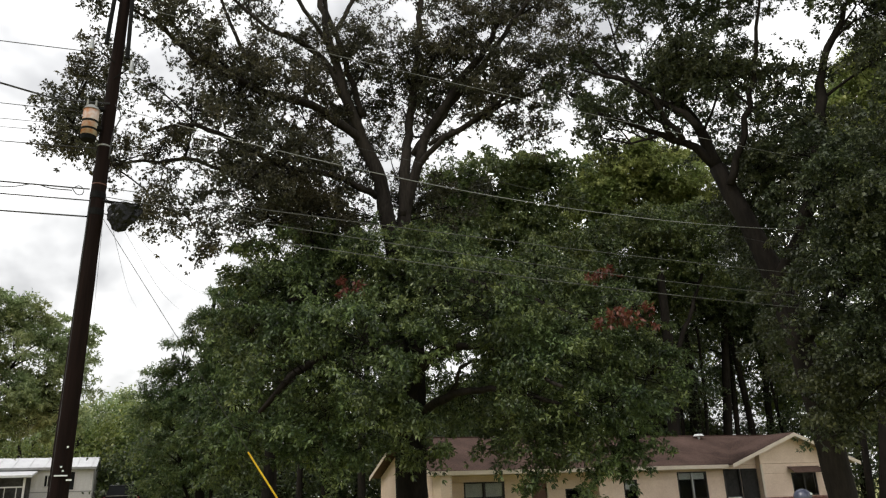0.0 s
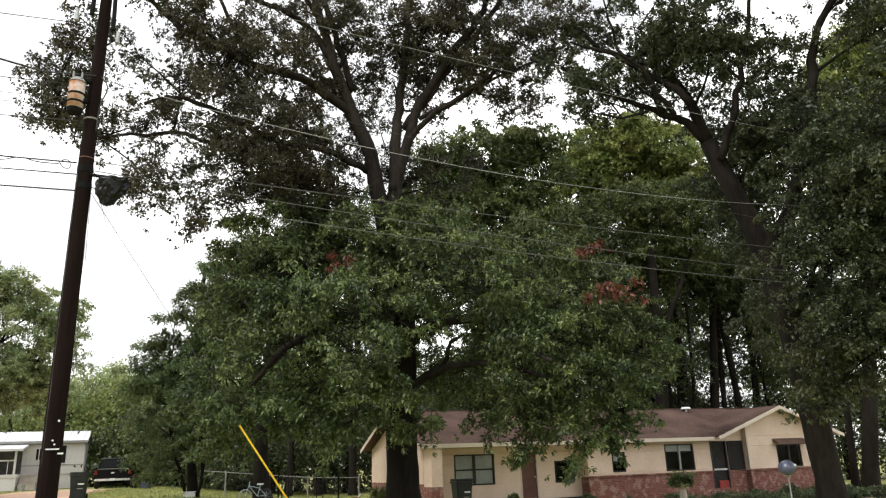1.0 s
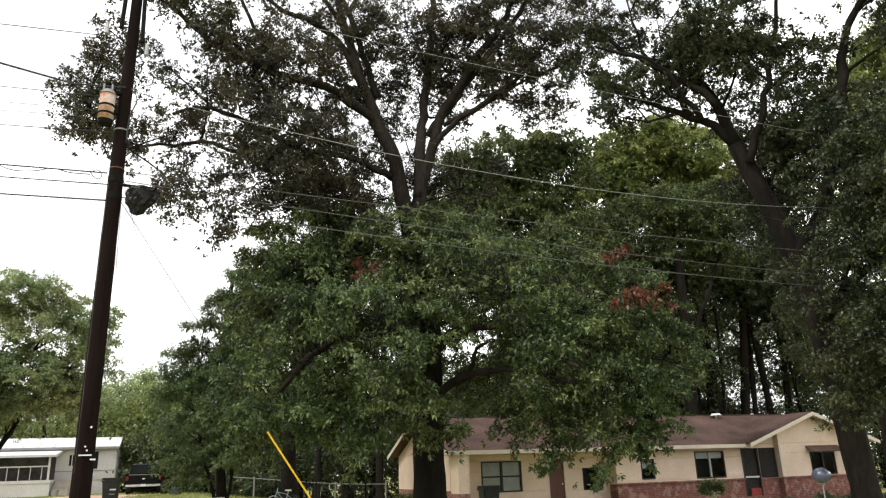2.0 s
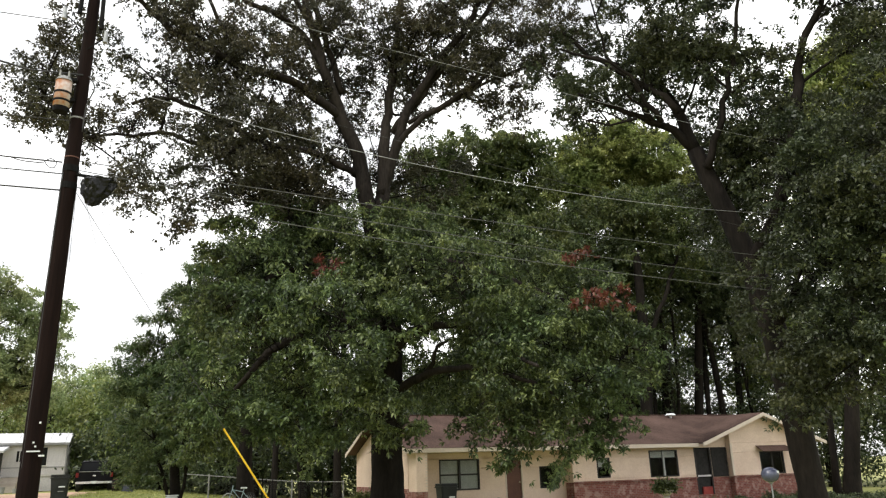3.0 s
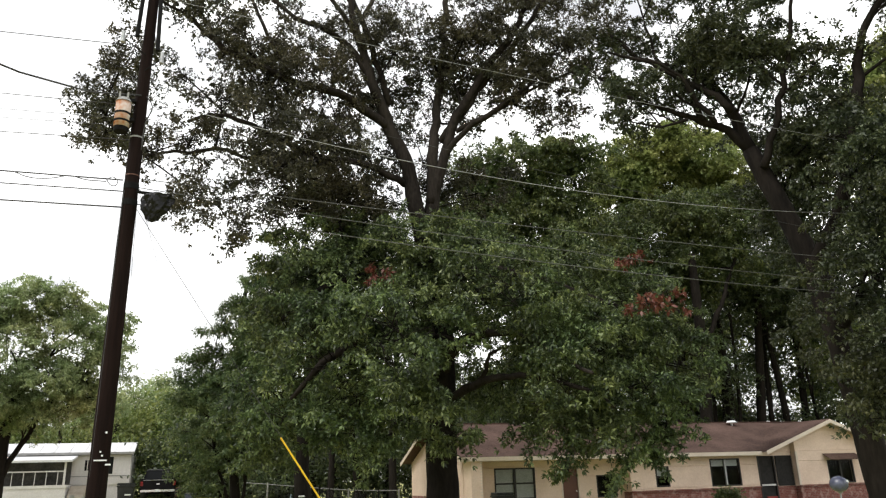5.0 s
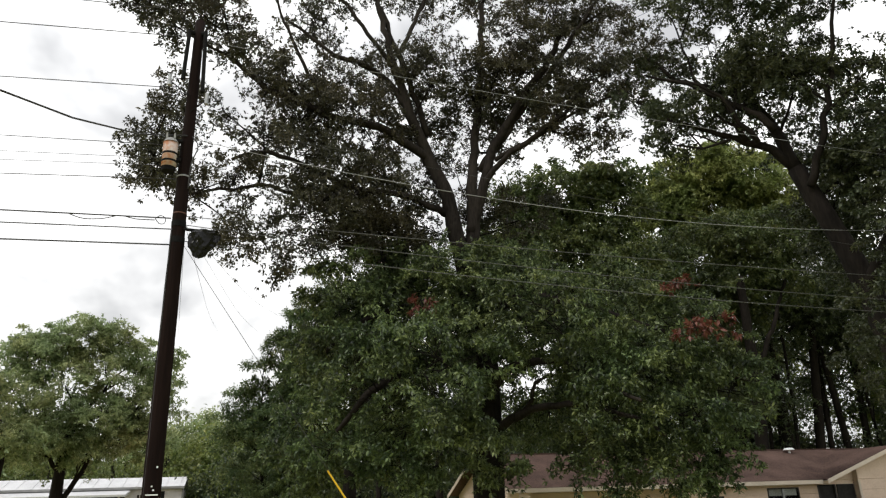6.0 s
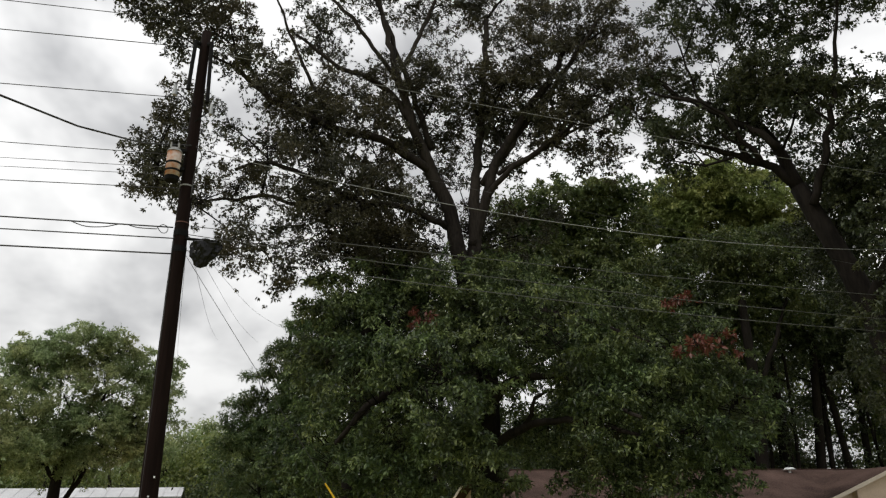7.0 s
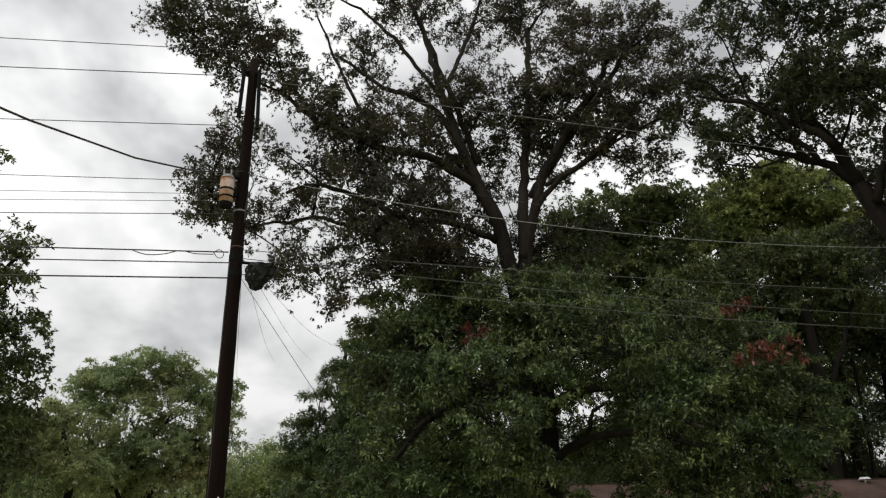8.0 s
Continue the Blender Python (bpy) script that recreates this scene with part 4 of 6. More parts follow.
# ---------------------------------------------------------------- trees
# the big oak before the house
oak_low = [
    (2.85, 22.41, 5.93, 1.5), (2.21, 22.77, 3.99, 1.36), (2.84, 21.31, 3.35, 1.2), (4.03, 22.64, 7.4, 2.2), (3.68, 20.17, 4.81, 2.0), (4.29, 20.05, 3.39, 1.3),
    (5.77, 22.78, 8.69, 1.8), (4.91, 18.87, 5.39, 1.9), (5.47, 19.03, 3.74, 1.2), (7.77, 21.12, 7.84, 1.9), (8.06, 23.47, 7.48, 1.19), (8.26, 18.76, 6.63, 1.7), (4.85, 19.4, 2.66, 0.55), (1.86, 22.4, 2.51, 0.7),
]
oak_low_far = [
    (9.77, 18.2, 5.4, 1.37), (9.57, 22.88, 4.56, 1.0), (9.47, 18.03, 3.94, 1.24), (11.1, 18.41, 4.81, 1.8), (10.16, 17.75, 2.92, 0.67), (11.75, 17.87, 3.78, 1.24),
    (12.54, 18.04, 2.82, 0.68), (12.72, 19.76, 6.7, 1.8), (13.69, 19.1, 4.8, 1.4), (10.8, 17.42, 1.65, 0.22), (11.66, 21.55, 8.27, 1.8), (6.52, 18.91, 2.82, 0.5), (9.42, 18.21, 1.85, 0.27), (12.32, 18.22, 2.01, 0.26), (5.05, 23.97, 9.41, 1.1), (9.24, 23.23, 9.67, 1.2), (8.83, 19.05, 2.73, 0.5), (3.3, 22.76, 8.63, 1.4), (2.63, 23.06, 7.72, 1.01), (5.4, 24.61, 10.39, 0.9), (8.77, 23.94, 10.42, 0.9), (4.28, 24.12, 9.72, 0.9), (6.44, 21.66, 8.97, 0.9), (5.8, 19.66, 4.92, 0.75),
    (9.95, 17.9, 2.54, 0.51), (10.97, 17.88, 2.47, 0.55), (12.26, 18.25, 2.47, 0.48), (9.22, 18.27, 2.7, 0.38), (5.41, 20.63, 8.76, 0.66), (6.17, 20.2, 7.77, 0.75), (5.84, 20.08, 6.59, 0.7), (7.08, 20.7, 8.71, 0.68), (6.42, 20.62, 5.78, 0.44), (9.11, 24.65, 4.98, 0.7), (10.52, 24.13, 4.62, 0.78), (8.14, 24.9, 5.62, 0.54), (10.96, 23.29, 5.31, 0.69), (9.51, 23.64, 6.75, 0.69), (8.51, 24.59, 6.6, 0.62),
]
oak_high = [
    (-3.12, 21.78, 11.81, 0.7), (-2.65, 21.84, 14.62, 0.75), (-1.11, 21.97, 14.04, 0.55), (-0.89, 21.98, 11.8, 0.95), (-0.53, 21.99, 9.96, 0.85), (0.47, 20.99, 8.96, 0.6), (1.07, 22.98, 16.05, 1.2), (-3.3, 21.75, 13, 0.5), (-1.98, 21.91, 11.17, 0.5),
    (1.22, 21.97, 12.54, 1.35), (1.73, 21.93, 10.42, 1.4), (3.21, 22.78, 14.93, 1.8), (3.2, 21.77, 11.58, 1.6), (4.01, 22.65, 9.91, 1.4), (4.96, 23.48, 17.26, 1.5), (7.23, 22.89, 17.51, 1.6),
]
oak_high_far = [
    (7.83, 24.27, 15.96, 1.2), (9.21, 22.16, 16.9, 1.6), (9.82, 22.19, 15.57, 0.78), (11.35, 21.05, 14.13, 0.84), (11.24, 20.06, 15.94, 1.5), (12.9, 20.24, 16.8, 1.3), (6.34, 24.7, 16.23, 1.0), (10.21, 20.61, 14.75, 1.3), (7.26, 24.44, 14.39, 0.6), (7.37, 23.89, 10.95, 0.4), (7.49, 24.27, 12.12, 0.45), (7.61, 24.44, 13.08, 0.45), (6.31, 24.6, 12.48, 0.6), (8.67, 23.88, 12.3, 0.6), (5.63, 24.56, 15.2, 0.7), (8.94, 23.56, 14.77, 0.6),
]
oak_near_pole = [
    (-2.68, 21.84, 18, 0.8), (-0.96, 21.98, 16.72, 0.9), (0.35, 22, 15.57, 1.1), (1.57, 22.45, 14.57, 1.2), (0.03, 22, 13.44, 0.7), (-3.23, 21.76, 12.28, 0.65), (-3.03, 21.79, 14.07, 0.6), (2.67, 23.35, 16.75, 1.0),
    (5.28, 24.03, 13.15, 0.9), (4.68, 24.15, 11.58, 0.9), (6.31, 24.81, 11.65, 0.5), (4.09, 23.24, 13.64, 0.9), (8.68, 24.09, 12.39, 0.5), (9.35, 23.83, 11.66, 0.7), (10.45, 23.59, 12.47, 0.39),
]
oak_top = [
    (-4.19, 21.6, 18.25, 0.9), (-3.09, 21.78, 17.2, 0.7), (-5.15, 21.39, 18.74, 0.6), (-2.19, 21.89, 19.46, 0.8), (-3.31, 21.75, 18.84, 1.1), (-4.55, 21.52, 19.12, 0.8), (-1.51, 21.95, 17.97, 0.9), (1.63, 23.94, 19.67, 1.3), (3.67, 23.72, 21.96, 1.4), (6.85, 24.04, 22.02, 1.6), (9.12, 23.28, 22.25, 1.6), (10.65, 21.51, 19.85, 1.6),
    (8.98, 21.17, 18.11, 1.4), (12.28, 20.62, 19.33, 1.3), (2.99, 23.81, 24.34, 1.6), (7.04, 23.99, 25.71, 1.8), (10.05, 21.79, 24.33, 1.6), (-0.27, 24, 23.46, 1.2), (-3.05, 22.8, 22.27, 1.2), (8.41, 21.81, 17.02, 0.74), (7.97, 22.58, 16.11, 0.65), (10.65, 20.59, 16.39, 0.85), (6.08, 22.75, 16.74, 0.87), (3.59, 25.08, 12.29, 0.98), (4.51, 25.51, 12.21, 0.87), (4.19, 24.97, 13.56, 1), (2.98, 25.01, 11.32, 0.76), (5.52, 25.63, 11.43, 0.61), (2.62, 24.88, 13.01, 0.77), (-3.12, 23.1, 13.11, 0.53), (-3.25, 23.43, 12.4, 0.44), (-2.87, 22.73, 13.9, 0.4),
]
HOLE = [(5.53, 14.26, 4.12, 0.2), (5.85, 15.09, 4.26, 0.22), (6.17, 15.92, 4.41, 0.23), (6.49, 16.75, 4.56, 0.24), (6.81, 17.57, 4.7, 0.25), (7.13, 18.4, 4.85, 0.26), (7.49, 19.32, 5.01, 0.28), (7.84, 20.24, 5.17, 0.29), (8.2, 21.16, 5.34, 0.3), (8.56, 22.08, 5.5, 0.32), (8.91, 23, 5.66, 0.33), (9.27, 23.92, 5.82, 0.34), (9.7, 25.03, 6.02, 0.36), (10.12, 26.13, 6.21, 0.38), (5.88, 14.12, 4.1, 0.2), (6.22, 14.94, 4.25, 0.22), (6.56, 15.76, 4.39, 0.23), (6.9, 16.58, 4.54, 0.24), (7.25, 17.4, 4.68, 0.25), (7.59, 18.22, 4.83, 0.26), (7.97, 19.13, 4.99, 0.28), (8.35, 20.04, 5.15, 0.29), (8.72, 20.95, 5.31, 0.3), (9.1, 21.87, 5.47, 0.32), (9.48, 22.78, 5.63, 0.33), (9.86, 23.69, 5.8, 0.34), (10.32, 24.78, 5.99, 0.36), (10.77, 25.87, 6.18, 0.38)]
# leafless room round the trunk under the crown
# leaves cleared along the view line, to show the dark inside of the crown
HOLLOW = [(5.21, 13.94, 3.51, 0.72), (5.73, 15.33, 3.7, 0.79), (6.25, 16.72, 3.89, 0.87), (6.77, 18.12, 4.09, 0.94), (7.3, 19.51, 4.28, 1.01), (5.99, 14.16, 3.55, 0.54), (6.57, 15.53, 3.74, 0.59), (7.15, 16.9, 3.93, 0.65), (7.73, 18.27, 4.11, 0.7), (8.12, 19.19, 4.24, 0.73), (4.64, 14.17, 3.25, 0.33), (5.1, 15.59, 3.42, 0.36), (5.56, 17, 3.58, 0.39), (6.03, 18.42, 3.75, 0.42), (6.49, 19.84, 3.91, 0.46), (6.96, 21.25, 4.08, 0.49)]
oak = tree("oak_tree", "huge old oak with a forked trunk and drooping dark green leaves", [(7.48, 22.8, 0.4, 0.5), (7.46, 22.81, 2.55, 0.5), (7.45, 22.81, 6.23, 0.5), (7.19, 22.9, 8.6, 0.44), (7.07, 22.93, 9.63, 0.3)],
    [
        [(7.15, 22.91, 8.4, 0.32), (6.79, 23.02, 10.69, 0.28), (6.55, 23.09, 12.2, 0.255), (5.95, 23.25, 13.76, 0.23), (5.18, 23.02, 15.59, 0.18), (4.58, 23.15, 17.94, 0.13), (4.05, 23.25, 20.39, 0.1)],
        [(7.22, 22.89, 8.4, 0.3), (7.34, 22.85, 11.1, 0.25), (7.46, 22.81, 12.84, 0.2), (7.68, 23.05, 14.57, 0.16), (8.09, 23.13, 17.32, 0.15), (8.3, 23.05, 20.89, 0.09)],
        [(7.31, 22.86, 10.78, 0.2), (8.04, 22.4, 13.61, 0.17), (8.7, 21.94, 15.04, 0.14), (9.94, 21.18, 16.89, 0.12), (10.78, 20.77, 18.69, 0.07)],
        [(7.68, 22.74, 12.34, 0.13), (8.28, 21.89, 13.27, 0.1), (9.26, 21.05, 13.86, 0.1), (10.57, 20.43, 14.92, 0.06)],
        [(5.95, 23.25, 13.76, 0.17), (3.98, 22.65, 14.53, 0.15), (2.01, 22.41, 14.76, 0.12), (0.12, 22, 15.29, 0.11), (-1.17, 21.97, 16.31, 0.07)],
        [(6.46, 23.11, 11.55, 0.13), (5.07, 22.64, 11.89, 0.11), (2.78, 22.13, 12, 0.09), (0.24, 22, 12.83, 0.07), (-0.93, 21.98, 12.48, 0.05)],
        [(3.95, 22.35, 11.92, 0.08), (1.7, 21.93, 11.35, 0.065), (-0.04, 22, 11.62, 0.06), (-2.02, 21.51, 10.95, 0.035)],
        [(5.18, 23.02, 15.59, 0.14), (4.05, 23.15, 17.13, 0.11), (2.37, 22.88, 17.59, 0.08), (0.77, 22.99, 18.77, 0.05)],
        [(5.94, 23.25, 14.74, 0.13), (4.88, 23.29, 18.19, 0.1), (3.72, 23.31, 21.62, 0.07), (2.95, 23.42, 24.57, 0.04)],
        [(4.88, 23.29, 18.19, 0.09), (6.01, 23.23, 20.98, 0.07), (6.84, 23, 24.12, 0.04)],
        [(7.74, 22.72, 13.18, 0.15), (9.2, 21.95, 15.43, 0.12), (10.87, 20.95, 17.88, 0.09), (12.4, 19.84, 20.29, 0.05)],
        [(8.18, 22.35, 13.48, 0.08), (10.07, 21.12, 14.43, 0.06), (12.04, 19.6, 15.26, 0.03)],
        [(5.01, 23.06, 16.76, 0.1), (3.16, 22.78, 19.22, 0.075), (1.52, 22.75, 20.89, 0.05), (-0.24, 22.6, 21.63, 0.03)],
        [(2.09, 22.7, 15.22, 0.08), (0.71, 22.59, 18.05, 0.055), (-0.2, 22.4, 20.38, 0.03)],
        [(7.71, 23.15, 4.77, 0.2), (7.35, 21.48, 5.28, 0.17), (7.78, 20.4, 5.63, 0.14), (8.57, 19.43, 5.57, 0.1), (9.35, 18.5, 4.96, 0.06), (9.4, 16.34, 4.01, 0.05)],
        [(7.71, 23.16, 3.65, 0.19), (7.89, 21.66, 4.22, 0.14), (8.74, 20, 4.4, 0.1), (9.65, 18.05, 3.95, 0.07), (10.37, 17.02, 3.23, 0.05)],
        [(8.07, 21.27, 4.22, 0.1), (8.21, 20.62, 4.64, 0.07), (8.27, 20.2, 5.06, 0.05), (8.65, 19.68, 5.23, 0.03)],
        [(7.4, 22.83, 6.23, 0.25), (5.54, 21.29, 5.88, 0.18), (3.69, 20.67, 5.05, 0.12), (2.52, 21.35, 3.84, 0.06)],
        [(7.26, 22.87, 7.8, 0.22), (5.46, 22.34, 7.96, 0.16), (3.59, 22.21, 7.45, 0.1), (2.24, 22.39, 6.35, 0.06)],
        [(7.27, 22.87, 8, 0.2), (8.97, 21.18, 8.02, 0.15), (10.91, 20.25, 7.3, 0.1), (12.5, 19.3, 6.41, 0.06)],
    ],
    oak_high + oak_high_far + oak_near_pole + oak_top, OAK_BACKLIT, BARK, 11, leaf=0.1, slim=0.5, dense=2.7, clump=0.5, per=165, droop=0.22, limb_bark=BARK_LIT)
rng = np.random.default_rng(5)


def bough(parent, masses, mat, seed, leaf=0.15, dense=1.0, clump=0.3, per=46, gaps=(), slim=0.4, label="", droop=0.3):
    """More leaf sprays for a tree, round masses of x, y, z, radius, with their twigs."""
    rng = np.random.default_rng(seed)
    at, out, tv, tf = [], [], [], []
    for k, m in enumerate(masses):
        pos, way, twig = sprays(rng, np.array(m, float), seed + k, dense, per, clump, 0.85, droop, 0.4)
        at.append(pos)
        out.append(way)
        for q in twig:
            v, f = tube(q, 3, 0, None, len(tv))
            tv += v
            tf += f
    at, out = np.vstack(at), np.vstack(out)
    keep = np.ones(len(at), bool)
    for gx, gy, gz, gr in gaps:
        keep &= ((at - np.array([gx, gy, gz])) ** 2).sum(1) > gr * gr
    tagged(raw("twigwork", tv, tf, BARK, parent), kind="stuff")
    return leaves("crown", at[keep], out[keep], leaf, leaf * slim, mat, parent, rng, label)


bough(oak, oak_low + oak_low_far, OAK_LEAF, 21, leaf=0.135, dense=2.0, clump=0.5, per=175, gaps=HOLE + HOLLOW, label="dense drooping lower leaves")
bough(oak, [(4.67, 19.45, 7.21, 0.24), (11.92, 17.89, 7.58, 0.2), (11.24, 16.3, 5.92, 0.27), (11.66, 16, 6.07, 0.2)], RED_LEAF, 22, leaf=0.16, dense=3.0, clump=0.3, per=40, label="dying russet leaves")

# the leaning tree before the house's far end
RT = (15.86, 16.66, 11.08)
tree("leaning_oak_tree", "tall leaning oak with dark trunk and dark green crown", [(17.12, 15.36, 0.16, 0.33), (17.07, 15.41, 1.35, 0.35), (17.02, 15.46, 2.38, 0.36), (16.88, 15.62, 5.1, 0.37), (16.53, 16, 7.86, 0.31), (*RT, 0.25)],
    [
        [(*RT, 0.17), (15.32, 16.89, 11.8, 0.14), (14.61, 17.11, 12.16, 0.11), (13.66, 17.63, 12.66, 0.075), (12.55, 18.07, 13.25, 0.06)],
        [(15.86, 16.66, 11.08, 0.21), (15.55, 16.95, 12.86, 0.16), (14.77, 17.63, 14.27, 0.11), (13.43, 18.43, 15.07, 0.08), (12.63, 18.74, 16.01, 0.05)],
        [(14.61, 17.11, 12.16, 0.11), (14.33, 17.34, 13.52, 0.08), (13.75, 17.81, 14.74, 0.05), (13.52, 17.98, 16.34, 0.03)],
        [(15.78, 16.16, 10.28, 0.13), (16.02, 15.68, 11.49, 0.1), (16.26, 15.2, 12.97, 0.085), (16.31, 14.67, 14.6, 0.06), (16.33, 14.18, 16.04, 0.04)],
        [(16.64, 15.88, 6.97, 0.24), (16.72, 14.3, 8.98, 0.2), (16.99, 13.67, 11.13, 0.17), (17.2, 13.39, 12.79, 0.12), (17.55, 12.94, 14.03, 0.09), (18, 12.29, 15.33, 0.05)],
        [(14.4, 16.34, 11.68, 0.09), (13.91, 16.36, 12.32, 0.07), (13.33, 16.33, 13.08, 0.05), (12.47, 16.57, 13.68, 0.035)],
        [(14.86, 16.03, 11.98, 0.12), (14.47, 16.2, 12.5, 0.11), (13.81, 16.69, 13.26, 0.09), (12.89, 17.15, 14.03, 0.06), (11.81, 17.79, 14.61, 0.03)],
        [(13.64, 16.6, 11.83, 0.05), (12.9, 17.02, 11.66, 0.035), (12.11, 17.31, 11.89, 0.02)],
        [(16.83, 15.68, 5.11, 0.18), (16.75, 14.26, 6.05, 0.13), (17.08, 13.06, 6.65, 0.08)],
    ],
    [(13.13, 18.88, 15.75, 0.9), (12.68, 17.98, 13.02, 0.9), (13.62, 17.27, 13.37, 1.0), (14.62, 17.75, 15.72, 1.3), (17.54, 16.38, 10.86, 1.2), (19.22, 17.2, 11.82, 1.2), (17.58, 17.06, 10.18, 1.0), (15.27, 15.83, 13.99, 0.7), (15.65, 16.86, 13.85, 1.4), (16.62, 17.31, 16.01, 1.6), (18.63, 17.79, 13.74, 1.79), (17.01, 15.48, 14.46, 0.9),
     (19.38, 17.92, 11.54, 1.8), (16.36, 13.66, 10.26, 0.71), (16.32, 13.21, 8.5, 1.6), (19.46, 17.83, 9.04, 1.8), (19.73, 19.3, 10.53, 1.32), (16.05, 13.54, 6.43, 1.5), (19.45, 17.86, 6.35, 1.44), (16.1, 13.49, 4.66, 1.4), (18.6, 17, 4.55, 0.84), (16, 13.6, 3.15, 0.8), (12.35, 17.6, 12.27, 0.48), (12.13, 18.95, 14.31, 0.8),
     # this row also holds unseen crown masses, added to shade the house's far end
     (17.09, 12.2, 8.94, 1.9), (18.01, 10.8, 10.37, 2.0), (16.8, 10.84, 7.18, 2.0), (16.5, 9.43, 7.63, 2.2), (16.73, 10.96, 4.95, 1.8), (16.87, 12.5, 6.33, 2.0), (16.68, 12.76, 3.99, 1.5), (15.47, 17.02, 17.38, 1.0), (13.48, 18.63, 18.16, 0.8), (17.06, 15.43, 17.17, 1.2), (17.93, 12.4, 14.64, 1.0), (18.04, 12.24, 12.74, 0.9), (16.93, 14.23, 13.26, 0.54), (16.86, 14.85, 12.57, 0.47), (17.16, 14.02, 12.05, 0.38), (17.04, 15.23, 11.73, 0.62), (16.86, 15.79, 11.17, 0.62), (17.28, 13.66, 9.78, 0.69), (17.5, 15.06, 11.18, 0.93), (17.38, 13.72, 10.85, 0.78), (17.78, 16.33, 11.24, 0.81), (14.19, 16.29, 14.18, 0.89), (15.49, 15.56, 13.55, 0.89), (15.05, 15.95, 14.62, 0.87), (13.2, 16.04, 17.23, 1.21), (15.24, 15.22, 17.88, 1.47), (16.8, 13.88, 17.55, 1.47), (17.42, 12.49, 16.31, 1.21), (13.86, 15.1, 19.17, 1.26), (16.16, 14.15, 19.56, 1.52), (17.7, 12.93, 19.02, 1.44), (18.7, 11.97, 16.96, 1.47), (18.95, 12.22, 14.53, 1.21), (19.89, 11.68, 13.59, 1.41), (19.57, 12.4, 10.98, 1.17), (15.73, 13.86, 2.77, 0.49), (18.72, 16.9, 7.92, 0.81), (16.47, 14.35, 4.25, 0.77)],
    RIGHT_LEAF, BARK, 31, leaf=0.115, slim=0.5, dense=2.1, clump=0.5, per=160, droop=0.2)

# trees behind the house
tree("broad_tree", "rounded deep green tree behind the house roof", [(19.81, 41.51, 0.84, 0.4), (19.7, 40.96, 8.66, 0.35), (20, 41.38, 15.44, 0.25)], [],
    [(22.26, 39.83, 22.05, 1.48), (19.97, 41.24, 21.6, 2.25), (18.43, 42.77, 19.8, 2.33), (22.52, 40.68, 19.97, 2.49), (20.34, 41.9, 16.8, 3.05), (17.67, 43.53, 15.54, 2.51), (23.06, 39.73, 15.52, 2.69), (20.81, 41.85, 12.54, 3.21), (24.02, 40.34, 11.57, 2.46), (21.39, 41.45, 7.34, 1.9), (23.25, 40.3, 8.26, 1.61), (19.47, 42.51, 6.39, 1.31), (20.45, 41.64, 9.15, 1.61), (22.14, 41.21, 6.08, 1.1), (15.32, 43.36, 18.52, 1.37), (17.86, 42.7, 17.69, 1.75), (16.17, 43.72, 16.7, 1.68), (16.57, 42.45, 22.18, 0.78), (17.24, 42.77, 20.93, 1.32), (24.19, 39.77, 22.45, 0.87)],
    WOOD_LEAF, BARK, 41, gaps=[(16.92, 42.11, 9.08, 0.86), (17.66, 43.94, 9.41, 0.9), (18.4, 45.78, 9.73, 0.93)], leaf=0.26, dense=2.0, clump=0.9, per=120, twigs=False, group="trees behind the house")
tree("broad_tree", "tall yellow-green leafy tree behind the house roof", [(35.05, 48.68, 0.45, 0.45), (35.31, 47.77, 10.06, 0.4), (34.82, 45.76, 21.96, 0.3)], [],
    [(32.51, 46.56, 26.48, 1.64), (34.52, 45.24, 26.21, 2.41), (32.04, 47.89, 24.5, 2.22), (36.83, 43.79, 25.47, 2.22), (38.2, 42.23, 23.48, 1.71), (30.46, 48.7, 24.93, 1.06), (35.08, 47.27, 24.05, 2.94), (37.98, 45.44, 23.09, 2.45), (32.22, 49.83, 22.76, 2.45), (35.37, 43.94, 27.34, 1.25)],
    BRIGHT_LEAF, BARK, 42, leaf=0.3, dense=2.0, clump=0.95, per=115, twigs=False, group="trees behind the house")
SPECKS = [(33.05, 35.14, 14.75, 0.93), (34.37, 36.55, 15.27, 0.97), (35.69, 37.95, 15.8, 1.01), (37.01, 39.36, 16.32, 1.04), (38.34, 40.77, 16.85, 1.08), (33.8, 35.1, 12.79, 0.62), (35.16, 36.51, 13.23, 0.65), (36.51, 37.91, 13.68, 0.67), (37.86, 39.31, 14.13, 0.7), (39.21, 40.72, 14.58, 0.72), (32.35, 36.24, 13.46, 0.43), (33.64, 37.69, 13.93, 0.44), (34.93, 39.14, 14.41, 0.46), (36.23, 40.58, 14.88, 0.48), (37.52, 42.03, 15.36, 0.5)]
